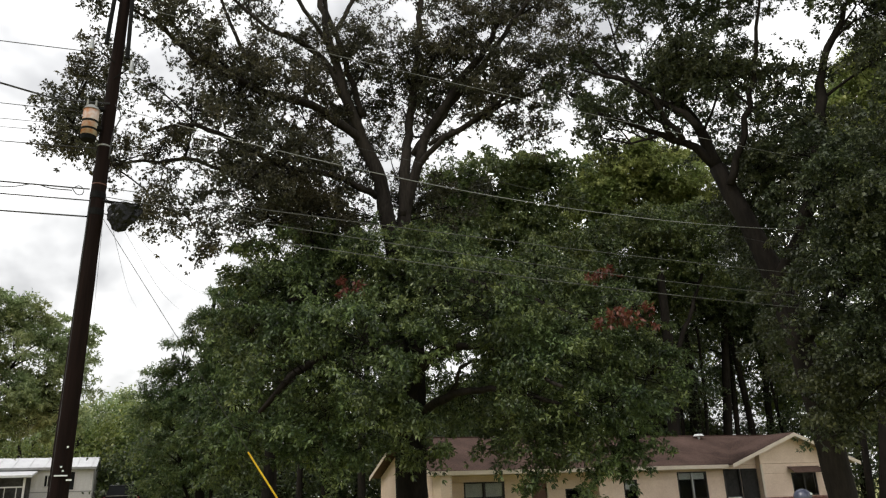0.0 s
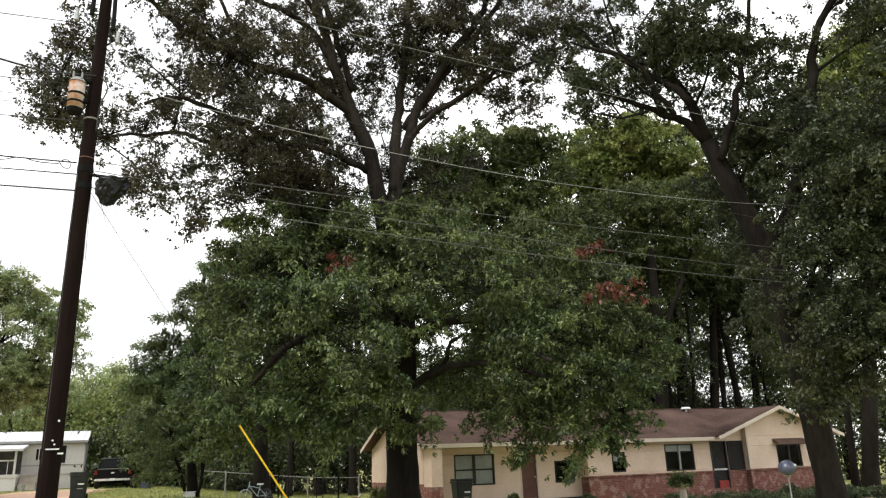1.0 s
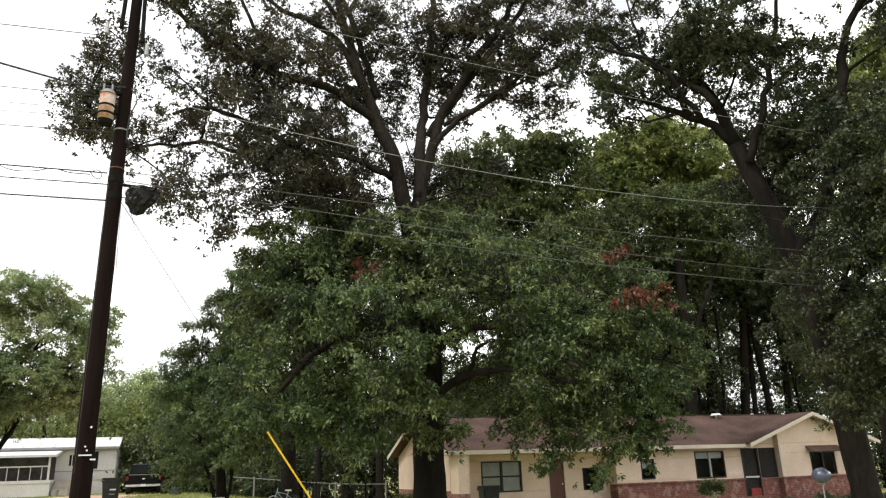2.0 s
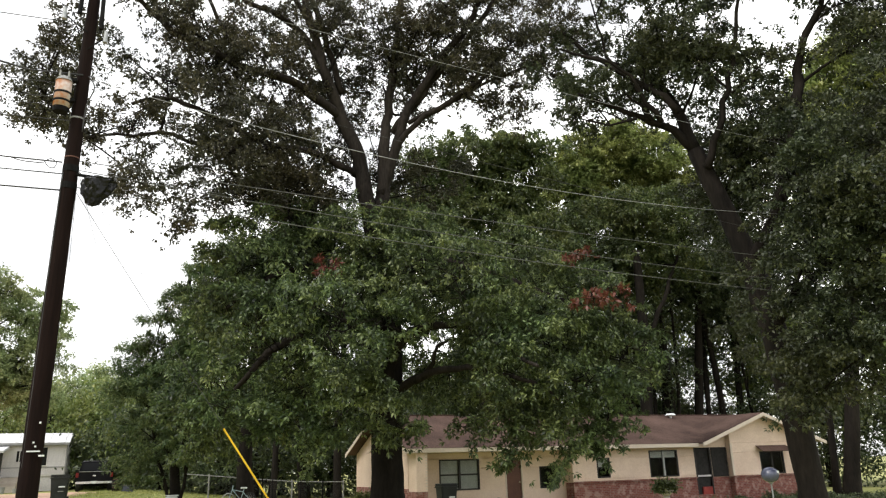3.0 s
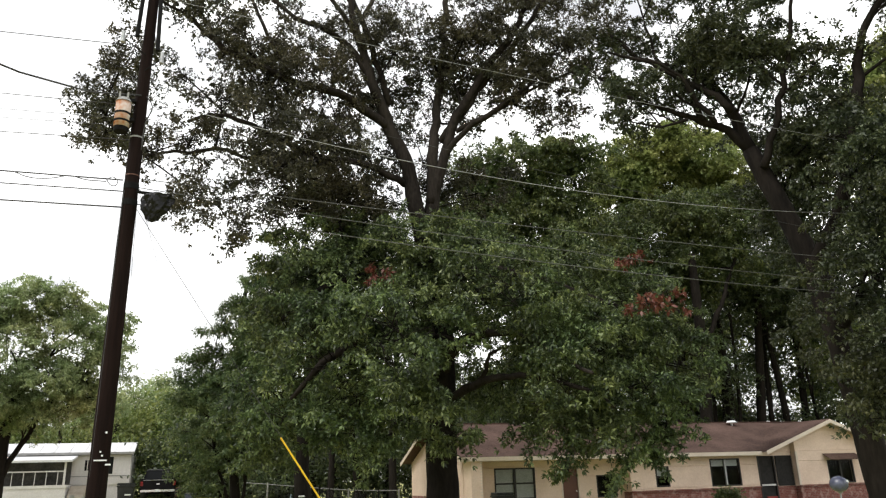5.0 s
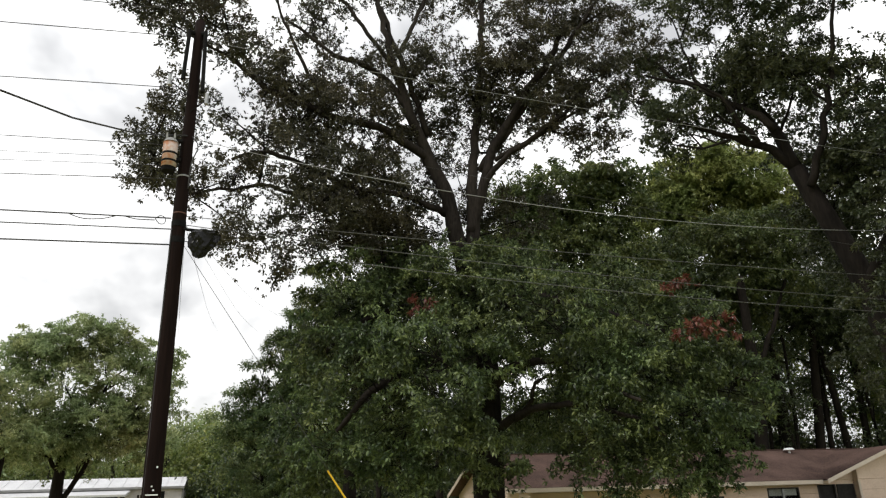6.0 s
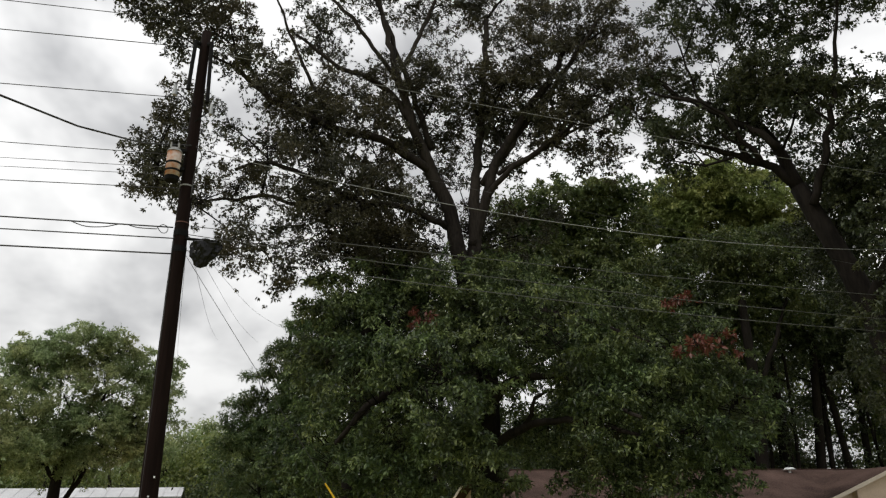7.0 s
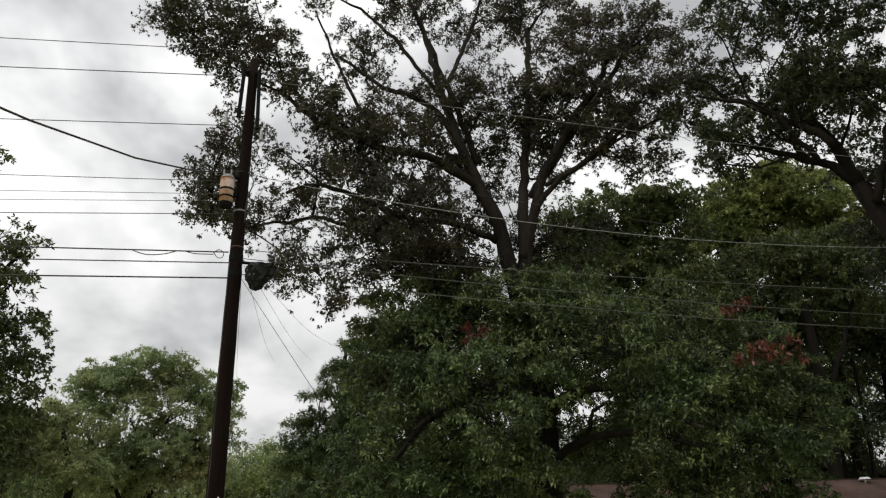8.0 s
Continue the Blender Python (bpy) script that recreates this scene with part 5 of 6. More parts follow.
tree("broad_tree", "dark green spreading tree behind the house roof", [(30.21, 39.83, 0.68, 0.42), (30.57, 39.08, 7.82, 0.36), (30.41, 38.6, 15.26, 0.25)],
    [[(30.53, 38.99, 8.54, 0.2), (32.38, 38.6, 12.26, 0.14), (33.95, 38.03, 16.11, 0.08)], [(30.51, 38.87, 9.25, 0.18), (29.21, 40.74, 13.42, 0.12), (27.99, 42.41, 16.68, 0.06)]],
    [(26.32, 41.81, 9.3, 1.79), (27.83, 40.74, 9.71, 1.48), (29.73, 41.94, 18.13, 2.77), (31.97, 40.02, 18.69, 2.1), (27.65, 43.59, 17.45, 2.1), (33.85, 38.53, 18.51, 2.18), (32.37, 40.87, 15.66, 2.69), (34.38, 39.25, 15.5, 1.93), (29.32, 43.46, 14.54, 2.52), (31.28, 42.48, 13.14, 2.18), (35.21, 37.41, 18.22, 1.85), (36.91, 36.59, 16.25, 1.68)],
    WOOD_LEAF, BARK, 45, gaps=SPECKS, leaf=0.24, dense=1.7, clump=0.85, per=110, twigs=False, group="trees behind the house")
tree("broad_tree", "dark leafy tree deep in the wood", [(38.56, 44.65, 0.25, 0.35), (39.42, 43.9, 9.5, 0.3), (39.82, 43.54, 14.65, 0.22)], [],
    [(40.54, 44.23, 15.32, 2.0), (42.7, 42.15, 16.67, 2.2), (42.5, 42.35, 12.29, 1.6)],
    DARK_LEAF, BARK, 43, leaf=0.3, dense=2.0, clump=0.95, per=110, twigs=False, group="trees behind the house")
tree("broad_tree", "yellow-green tree at the wood's edge", [(35.38, 29.4, -0.47, 0.4), (36.5, 28, 9.89, 0.3), (37.29, 26.94, 17.75, 0.2)], [],
    [(37.18, 27.09, 22.77, 2.4), (38.24, 25.56, 23.86, 2.6), (36.17, 26.77, 18.92, 2.4), (36.94, 25.7, 17.49, 2.8), (36.67, 27.77, 14.99, 2.2), (37.77, 26.26, 12.61, 2.6)],
    BRIGHT_LEAF, BARK, 44, leaf=0.3, dense=1.9, clump=0.95, per=110, twigs=False, group="trees behind the house")

# slim trunks of the wood, with thin dark crowns
rng = np.random.default_rng(9)
for k, (px, py, pz, top, lean) in enumerate((
        (32.2, 43.35, 1.94, 17, -0.5), (34.9, 45.07, 1.92, 18, 0.3), (37.45, 46.88, 1.9, 18, 0.4), (36.59, 43.71, 1.83, 17, -0.3), (40.18, 44.56, 1.76, 19, 0.5), (40.92, 43.88, 1.73, 17, -0.6), (43.94, 45.15, 1.68, 18, 0.2), (35.74, 30.53, 1.5, 14, 0.4),
        (33.27, 43.8, 1.92, 15, -0.8), (35.38, 43.4, 1.86, 16, 0.9), (39.24, 45.39, 1.81, 16, -1.0), (42.7, 44.95, 1.71, 16, 0.8), (44.03, 43.65, 1.64, 17, -0.7), (42.32, 48.01, 1.8, 17, 1.0), (46.6, 46.74, 1.66, 18, 0.4),
        (27.46, 42.97, 2.05, 15, 0.3), (23.99, 42.72, 2.14, 14, -0.3), (21.14, 44.21, 2.25, 15, 0.2), (11.46, 44.55, 2.18, 14, 0.4), (9.87, 46.97, 1.93, 15, -0.4), (7.8, 45.33, 1.97, 14, 0.3))):
    z0 = ground_z(px, py) - 0.1
    lean, thick = lean * 1.8, 0.1 + 0.16 * rng.random() ** 1.5
    rows = [(px, py, z0, thick * 1.2), (px + lean * 0.5 + rng.normal(0, 0.4), py, z0 + top * 0.4, thick), (px + lean, py, z0 + top, thick * 0.6)]
    masses = [(px + lean + rng.normal(0, 1.3), py + rng.normal(0, 1.0), z0 + top * h, 1.3 + 0.8 * rng.random()) for h in (0.42 + 0.2 * rng.random(), 0.75, 0.88, 1.0, 1.05)]
    tree("slim_tree", "slim dark-trunked tree in the wood", rows, [], masses, DARK_LEAF, BARK, 100 + k, leaf=0.22, dense=0.55, clump=0.75, per=70, twigs=False, group="slim trees in the wood")

# trees beside the yard
tree("layered_tree", "dense pyramidal green tree beside the yard", [(1.84, 33.95, 0.65, 0.2), (1.61, 33.96, 3.2, 0.17), (1.63, 33.96, 8.23, 0.14), (1.79, 33.95, 10.64, 0.06)],
    [[(1.51, 33.57, 0.67, 0.07), (0.97, 33.59, 2.49, 0.06), (0.55, 33.6, 4.15, 0.07), (0.17, 33.5, 5.6, 0.03)], [(1.99, 33.74, 0.65, 0.07), (2.24, 33.73, 2.46, 0.055), (2.38, 33.72, 4.64, 0.05)], [(1.6, 33.96, 2.24, 0.12), (0.75, 33.99, 3.7, 0.08), (0.08, 33.5, 5.11, 0.04)], [(1.76, 33.95, 2.48, 0.12), (2.41, 33.91, 4.16, 0.08), (2.72, 33.89, 5.65, 0.04)]],
    [(-0.75, 33.72, 5.87, 0.24), (-0.24, 33.71, 5.99, 0.37), (0.46, 33.5, 6.04, 0.55), (1.46, 33.29, 5.88, 0.84), (-0.29, 33.6, 6.79, 0.24), (0.22, 33.58, 6.92, 0.37), (0.93, 33.36, 6.97, 0.55), (1.94, 33.14, 6.81, 0.84), (0.4, 33.38, 8.03, 0.24), (0.92, 33.35, 8.16, 0.37), (1.64, 33.11, 8.21, 0.55), (2.66, 32.87, 8.04, 0.84), (1.11, 33.15, 9.08, 0.24), (1.64, 33.09, 9.22, 0.37), (2.37, 32.83, 9.27, 0.55), (3.39, 32.58, 9.09, 0.84), (1.89, 32.87, 10.09, 0.24), (2.43, 32.8, 10.23, 0.37), (3.15, 32.51, 10.28, 0.55), (4.19, 32.24, 10.1, 0.84), (2.58, 32.54, 11.11, 0.24), (3.12, 32.45, 11.25, 0.37), (3.85, 32.15, 11.28, 0.55), (4.88, 31.86, 11.1, 0.84), (-0.36, 32.84, 4.81, 0.77), (0.86, 32.76, 5.51, 1.23), (2.56, 32.46, 6.96, 1.33), (2.49, 32.48, 8.98, 1.14), (1.96, 32.81, 4.56, 1.28), (3.18, 32.3, 10.28, 0.94), (-0.06, 32.94, 3.65, 0.62), (1.07, 32.91, 3.75, 0.87), (0.06, 32.99, 2.27, 0.51), (0.84, 32.97, 2.82, 0.72), (1.65, 33.25, 2.42, 0.57), (0.33, 33, 1.41, 0.33)],
    PINE_LEAF, BARK, 51, leaf=0.15, slim=0.26, squash=0.5, droop=0.12, dense=2.6, clump=0.5, per=200, group="yard trees")
tree("yard_tree", "dark-trunked tree behind the bicycle", [(4.42, 31.69, 0.28, 0.32), (4.27, 31.71, 2.12, 0.3), (4.44, 31.69, 5.64, 0.22), (4.63, 31.66, 8.88, 0.12)], [],
    [(4.79, 32.65, 8.06, 2.0), (3.84, 32.78, 6.02, 1.8), (6.24, 33.42, 5.87, 1.8), (7, 33.27, 8.24, 2.0), (5.25, 33.59, 3.85, 1.0), (3.28, 32.84, 8.57, 1.6)],
    MID_LEAF, BARK, 52, leaf=0.16, dense=1.6, clump=0.6, per=130, twigs=False, group="yard trees")
tree("round_tree", "rounded light green tree beside the mobile home", [(-9.33, 43, 0.58, 0.36), (-9.25, 43.02, 2.73, 0.31), (-9.16, 43.04, 4.97, 0.24), (-8.84, 43.1, 7.3, 0.12)],
    [[(-9.32, 43, 1.65, 0.18), (-8.65, 43.14, 3.28, 0.14), (-7.8, 43.1, 5.02, 0.09), (-6.64, 42.99, 6.85, 0.04)], [(-9.24, 43.02, 4.12, 0.12), (-10.55, 42.72, 6.09, 0.08), (-11.45, 42.48, 7.76, 0.04)], [(-9.06, 43.06, 5.83, 0.11), (-7.92, 42.77, 7.85, 0.08), (-6.76, 42.97, 9.43, 0.04)], [(-7.8, 43.1, 5.02, 0.07), (-6.28, 43.04, 5.82, 0.05), (-4.84, 43.23, 6.44, 0.03)]],
    [(-9.48, 42.97, 10.8, 1.6), (-11.08, 42.58, 10.08, 1.6), (-7.66, 43.33, 10.24, 1.5), (-11.95, 42.35, 8.51, 1.4), (-9.29, 41.98, 8.44, 1.7), (-6.57, 43, 8.92, 1.5), (-5.32, 43.17, 8.32, 1.0), (-12.22, 42.27, 6.74, 1.2), (-10.19, 41.78, 6.94, 1.3), (-7.46, 42.35, 6.99, 1.2), (-5.46, 43.16, 6.47, 1.0), (-8.61, 42.13, 5.74, 1.1), (-6.83, 42.45, 5.48, 1.1), (-4.87, 42.72, 5.78, 1.1), (-7.34, 41.35, 7.07, 1.1), (-9.53, 41.93, 7.42, 1.1), (-5.95, 42.59, 7.25, 1.1), (-4.96, 42.86, 10.24, 0.89), (-4.34, 43.22, 8.59, 0.62), (-4.03, 43.43, 7.38, 0.48), (-4.66, 43.04, 9.49, 0.68), (-8.78, 42.5, 11.42, 1.18), (-6.9, 42.95, 10.98, 1.04), (-5.64, 43.18, 10.76, 0.83), (-9.78, 42.37, 11.04, 1.04), (-11.22, 42.11, 10.62, 1.18), (-7.89, 42.59, 11.8, 0.76), (-8.91, 42.37, 5.77, 1.22), (-7.43, 42.63, 6.08, 1.01), (-10.04, 42.19, 5.06, 1.22), (-8.08, 42.62, 4.87, 0.68), (-6.18, 42.76, 6.68, 0.88)],
    LIGHT_LEAF, BARK, 53, leaf=0.155, dense=1.5, clump=0.6, per=180, group="yard trees")
tree("round_tree", "leafy green tree at the yard's edge", [(-11.3, 38.35, 0.5, 0.27), (-11.05, 38.44, 2.2, 0.23), (-10.81, 38.51, 4.98, 0.16), (-11.49, 38.31, 7.31, 0.1)], [],
    [(-12.47, 38.01, 6.23, 1.4), (-11.8, 38.22, 7.83, 1.2), (-13.29, 37.73, 7.23, 1.4), (-10.53, 38.59, 5.5, 1.1), (-12.02, 38.15, 4.72, 1.2), (-14.68, 37.21, 6.66, 1.6)],
    LIGHT_LEAF, BARK, 54, leaf=0.19, dense=2.1, clump=0.62, per=130, group="yard trees")
tree("tall_tree", "tall dark green tree by the street", [(-8.35, 20.34, 0.3, 0.46), (-8.52, 20.28, 2.03, 0.4), (-9.27, 19.95, 6.84, 0.34), (-9.83, 19.68, 10.68, 0.22)], [[(-9.27, 19.95, 6.84, 0.14), (-8.7, 20.21, 8.16, 0.09), (-7.92, 20.52, 9.45, 0.04)]],
    [(-9.43, 19.88, 11.84, 0.9), (-8.55, 20.27, 9.83, 0.7), (-7.98, 20.5, 8.61, 0.7), (-8.92, 20.11, 8.76, 1.0), (-7.95, 20.51, 7.64, 0.8), (-8.4, 20.33, 6.36, 1.2), (-7.96, 20.51, 5.09, 1.0), (-8.25, 20.4, 4.1, 1.4), (-7.8, 20.57, 6.28, 0.8), (-7.69, 20.61, 4.12, 1.0), (-10.08, 19.55, 8.97, 1.6), (-9.66, 19.76, 6.07, 1.7)],
    WOOD_LEAF, BARK, 55, leaf=0.12, slim=0.5, dense=2.0, clump=0.5, per=150, group="yard trees")


def wood_edge(name, label, row, mat, seed, leaf, height):
    """A far stand of trees: trunks under one uneven mass of leaves."""
    ob = empty(name, (row[0][0], row[0][1], ground_z(*row[0][:2])), label, "woodland", kind="stuff")
    rng = np.random.default_rng(seed)
    at, tv, tf = [], [], []
    for x, y, top in row:
        z0 = ground_z(x, y)
        v, f = tube([(x, y, z0 - 0.2, 0.3), (x + rng.normal(0, 0.3), y, z0 + top * 0.5, 0.22), (x, y, z0 + top * 0.9, 0.08)], 7, 0, None, len(tv))
        tv += v
        tf += f
        for _ in range(int(top * 2.2)):
            h = height + (1 - height) * rng.random() ** 0.8
            spread = top * 0.3 * (1.15 - h) + 0.8
            c = np.array([x + rng.normal(0, spread), y + rng.normal(0, spread * 0.7), z0 + top * h])
            n = 60
            at.append(c + rng.normal(0, 1, (n * 3, 3)) * np.array([0.9, 0.9, 0.6]) * (0.6 + 0.5 * rng.random()))
    raw("trunks", tv, tf, BARK, ob)
    at = np.vstack(at)
    leaves("crown", at, rng.normal(0, 0.5, at.shape), leaf, leaf * 0.5, mat, ob, rng)
    return ob


def stand(points, every, jitter, seed):
    """Trees about every so many metres along the line through points of x, y, height."""
    rng = np.random.default_rng(seed)
    p = spline([(*q, 0) for q in points], every)
    return [(q[0] + rng.normal(0, jitter), q[1] + rng.normal(0, jitter), q[2] * (0.85 + 0.3 * rng.random())) for q in p]


wood_edge("far_wood", "distant light green wood beyond the mobile home", stand([(-34, 62, 9), (-14, 72, 9), (-4, 78, 9.5), (4, 74, 8.5)], 2.6, 1.2, 61), LIGHT_LEAF, 61, 0.36, 0.1)
wood_edge("far_wood", "dark green wood behind the yard", stand([(0, 66, 8), (6, 60, 8), (14, 56, 7.5), (22, 56, 7.5)], 2.4, 1.0, 62), MID_LEAF, 62, 0.34, 0.08)
wood_edge("far_wood", "dark wood behind the house", stand([(24, 60, 13), (36, 56, 14), (48, 46, 14), (56, 34, 14)], 4.6, 2.4, 63), MID_LEAF, 63, 0.36, 0.32)
wood_edge("undergrowth", "dark green bushes behind the fence", stand([(-1, 60, 5), (4, 54, 5), (9, 50, 5), (14, 50, 6), (30, 52, 6.2), (40, 48, 6), (50, 36, 6.5)], 1.9, 0.8, 64), DARK_LEAF, 64, 0.3, 0.0)
wood_edge("undergrowth", "green bushes behind the mobile home", stand([(-30, 64, 6), (-14, 66, 6), (-2, 64, 6), (2, 58, 5)], 1.8, 0.8, 65), MID_LEAF, 65, 0.3, 0.0)

# ---------------------------------------------------------------- mobile home
TX0, TX1, TY0, TY1 = -17.0, -4.15, 57.2, 61.4
TG, TE, TR = 1.0, 3.92, 4.55
home = empty("mobile_home", ((TX0 + TX1) / 2, (TY0 + TY1) / 2, TG), "white metal mobile home with a railed porch", "mobile home")
part("body", boxed(TX0, TX1, TY0, TY1, TG + 0.75, TE), WHITE_METAL, home)
sheet = bpy.data.meshes.new("panel")                    # sheet cladding, one mesh for all panels
bm = boxed(-0.135, 0.135, -0.012, -0.002, TG + 0.85, TE, 0.004)
bm.to_mesh(sheet)
bm.free()
sheet.materials.append(WHITE_METAL)
for k in range(42):
    ob = new("panel", sheet)
    ob.location = (TX0 + 0.2 + 0.3 * k, TY0, 0)
    ob.parent = home
    ob.matrix_parent_inverse = home.matrix_basis.inverted()
part("skirting", boxed(TX0 + 0.05, TX1 - 0.05, TY0 + 0.05, TY1 - 0.05, TG - 0.2, TG + 0.75), WHITE_METAL, home, "pale metal skirting with dirt along its foot")
slab("roof", [(TX0 - 0.15, TY0 - 0.25, TE), (TX1 + 0.15, TY0 - 0.25, TE), (TX1 + 0.15, (TY0 + TY1) / 2, TR + 0.1), (TX0 - 0.15, (TY0 + TY1) / 2, TR + 0.1)], 0.1, WHITE_ROOF, home, "white ribbed metal roof")
slab("roof", [(TX1 + 0.15, TY1 + 0.25, TE), (TX0 - 0.15, TY1 + 0.25, TE), (TX0 - 0.15, (TY0 + TY1) / 2, TR + 0.1), (TX1 + 0.15, (TY0 + TY1) / 2, TR + 0.1)], 0.1, WHITE_ROOF, home)
for k in range(14):
    u = TX0 + 0.3 + k * 0.95
    slab("roof_rib", [(u, TY0 - 0.25, TE + 0.035), (u + 0.05, TY0 - 0.25, TE + 0.035), (u + 0.05, (TY0 + TY1) / 2, TR + 0.135), (u, (TY0 + TY1) / 2, TR + 0.135)], 0.05, WHITE_ROOF, home)
bm = bmesh.new()
vs = [bm.verts.new(c) for c in ((TX1, TY0, TE), (TX1, TY1, TE), (TX1, (TY0 + TY1) / 2, TR + 0.05), (TX1 - 0.1, TY0, TE), (TX1 - 0.1, TY1, TE), (TX1 - 0.1, (TY0 + TY1) / 2, TR + 0.05))]
for q in ((0, 1, 2), (5, 4, 3), (0, 3, 4, 1), (1, 4, 5, 2), (2, 5, 3, 0)):
    bm.faces.new([vs[i] for i in q])
part("gable", bm, WHITE_METAL, home)
part("eave_trim", boxed(TX0 - 0.15, TX1 + 0.15, TY0 - 0.28, TY0 - 0.252, TE - 0.16, TE - 0.01), GREY_TRIM, home)
part("belt_trim", boxed(TX0, TX1, TY0 - 0.03, TY0 - 0.013, TG + 1.3, TG + 1.36), GREY_TRIM, home)
part("belt_trim", boxed(TX0, TX1, TY0 - 0.03, TY0 - 0.013, TG + 2.72, TG + 2.78), GREY_TRIM, home)
part("corner_trim", boxed(TX1 - 0.02, TX1 + 0.04, TY0 - 0.04, TY0 + 0.1, TG + 0.75, TE - 0.17), GREY_TRIM, home)


def home_window(u0, u1, z0, z1):
    bm = bmesh.new()
    for q in ((u0 - 0.05, u0, z0 - 0.05, z1 + 0.05), (u1, u1 + 0.05, z0 - 0.05, z1 + 0.05), (u0, u1, z0 - 0.05, z0), (u0, u1, z1, z1 + 0.05), ((u0 + u1) / 2 - 0.025, (u0 + u1) / 2 + 0.025, z0, z1)):
        box(bm, q[0], q[1], TY0 - 0.06, TY0 - 0.014, q[2], q[3])
    w = part("window", bm, WHITE_METAL, home)
    part("pane", boxed(u0, u1, TY0 - 0.03, TY0 - 0.016, z0, z1), TINT, w, "grey window glass")


home_window(-6.2, -5.3, TG + 1.45, TG + 2.6)
home_window(-7.1, -6.75, TG + 1.7, TG + 2.4)
# porch with posts, rail and its own little roof
porch = part("porch_deck", boxed(-15.5, -7.75, TY0 - 2.4, TY0 - 0.06, TG + 0.62, TG + 0.8), WHITE_METAL, home, "whitewashed porch deck")
part("porch_skirt", boxed(-15.45, -7.8, TY0 - 2.36, TY0 - 2.3, TG - 0.2, TG + 0.615), WHITE_METAL, porch)
part("porch_skirt", boxed(-7.86, -7.8, TY0 - 2.295, TY0 - 0.1, TG - 0.2, TG + 0.615), WHITE_METAL, porch)
slab("porch_roof", [(-15.7, TY0 - 2.6, TE - 0.55), (-7.55, TY0 - 2.6, TE - 0.55), (-7.55, TY0 - 0.06, TE - 0.2), (-15.7, TY0 - 0.06, TE - 0.2)], 0.14, WHITE_ROOF, home, "flat white porch roof with grey edge")
# dark sheet before the white wall, added for the porch's shade
part("porch_shade_sheet", boxed(-15.4, -7.9, TY0 - 0.055, TY0 - 0.035, TG + 0.82, TE - 0.55), PORCH_SHADE, home, "dark sheet for the shade at the back of the porch")
for u in (-15.35, -11.6, -7.95):
    part("porch_post", boxed(u - 0.06, u + 0.06, TY0 - 2.38, TY0 - 2.26, TG + 0.805, TE - 0.7), WHITE_METAL, porch)
rail = part("porch_rail", boxed(-15.29, -8.02, TY0 - 2.34, TY0 - 2.29, TG + 1.62, TG + 1.7), WHITE_METAL, porch)
for k in range(11):
    u = -14.95 + 0.66 * k
    part("baluster", boxed(u - 0.018, u + 0.018, TY0 - 2.33, TY0 - 2.3, TG + 0.81, TG + 1.615), WHITE_METAL, rail)
for k in range(4):
    part("porch_step", boxed(-7.7, -6.7, TY0 - 2.2 + 0.3 * k, TY0 - 1.9 + 0.3 * k, TG - 0.2, TG + 0.18 * (k + 1)), CONCRETE, porch)
for u, w, h in ((-7.3, 0.3, 0.4), (-6.6, 0.25, 0.3), (-6.2, 0.35, 0.25)):
    tagged(part("plant_pot", cyl(bmesh.new(), u, TY0 - 2.9, ground_z(u, TY0 - 2.9) - 0.03, ground_z(u, TY0 - 2.9) + h, w * 0.4, w * 0.55), GREY_TRIM), "small dark pot beside the porch steps", "pot", "pots by the porch")

# ---------------------------------------------------------------- pickup truck, seen from behind
ux, uy, _ = (-2.07, 51.96, 0.87)
uz = ground_z(ux, uy) + 0.02
truck = empty("pickup_truck", (ux, uy, uz), "black pickup truck parked on the grass, tail outwards", "truck")
W = 1.06


def shell(rows, x0, x1, bevel=0.05, top=1.0):
    """A body pressed from a side outline of y, z, between two widths."""
    bm = bmesh.new()
    high, mid, half = max(z for _, z in rows), (x0 + x1) / 2, (x1 - x0) / 2
    a = [bm.verts.new((mid - half * (top if z == high else 1), y, z)) for y, z in rows]
    b = [bm.verts.new((mid + half * (top if z == high else 1), y, z)) for y, z in rows]
    bm.faces.new(a)
    bm.faces.new(b[::-1])
    for i in range(len(rows)):
        j = (i + 1) % len(rows)
        bm.faces.new((a[i], b[i], b[j], a[j]))
    bmesh.ops.recalc_face_normals(bm, faces=bm.faces)
    bmesh.ops.bevel(bm, geom=list(bm.edges), offset=bevel, segments=2, affect="EDGES")
    return bm


part("body", shell([(uy, uz + 0.5), (uy, uz + 1.18), (uy + 5.3, uz + 1.14), (uy + 5.5, uz + 0.5)], ux - W, ux + W), CAR_PAINT, truck)
bm = bmesh.new()
ring_at = [(0.95, 1.12, 0.94), (1.12, 1.78, 0.8), (1.45, 1.86, 0.74), (3.2, 1.86, 0.74), (3.5, 1.78, 0.8), (4.3, 1.12, 0.94)]
sides = [[bm.verts.new((ux + s * h, uy + y, uz + z)) for y, z, h in ring_at] for s in (-1, 1)]
bm.faces.new(sides[0])
bm.faces.new(sides[1][::-1])
for i in range(6):
    j = (i + 1) % 6
    bm.faces.new((sides[0][i], sides[1][i], sides[1][j], sides[0][j]))
bmesh.ops.recalc_face_normals(bm, faces=bm.faces)
bmesh.ops.bevel(bm, geom=list(bm.edges), offset=0.03, segments=2, affect="EDGES")
cab = part("cab", bm, CAR_PAINT, truck)
bm = bmesh.new()
low, high = [(uy + 0.975, uz + 1.24, 0.8), (uy + 1.08, uz + 1.7, 0.7)], 0.03
vs = [bm.verts.new((ux + k * h, y - d, z)) for d in (high, -0.02) for (y, z, h), k in ((low[0], -1), (low[0], 1), (low[1], 1), (low[1], -1))]
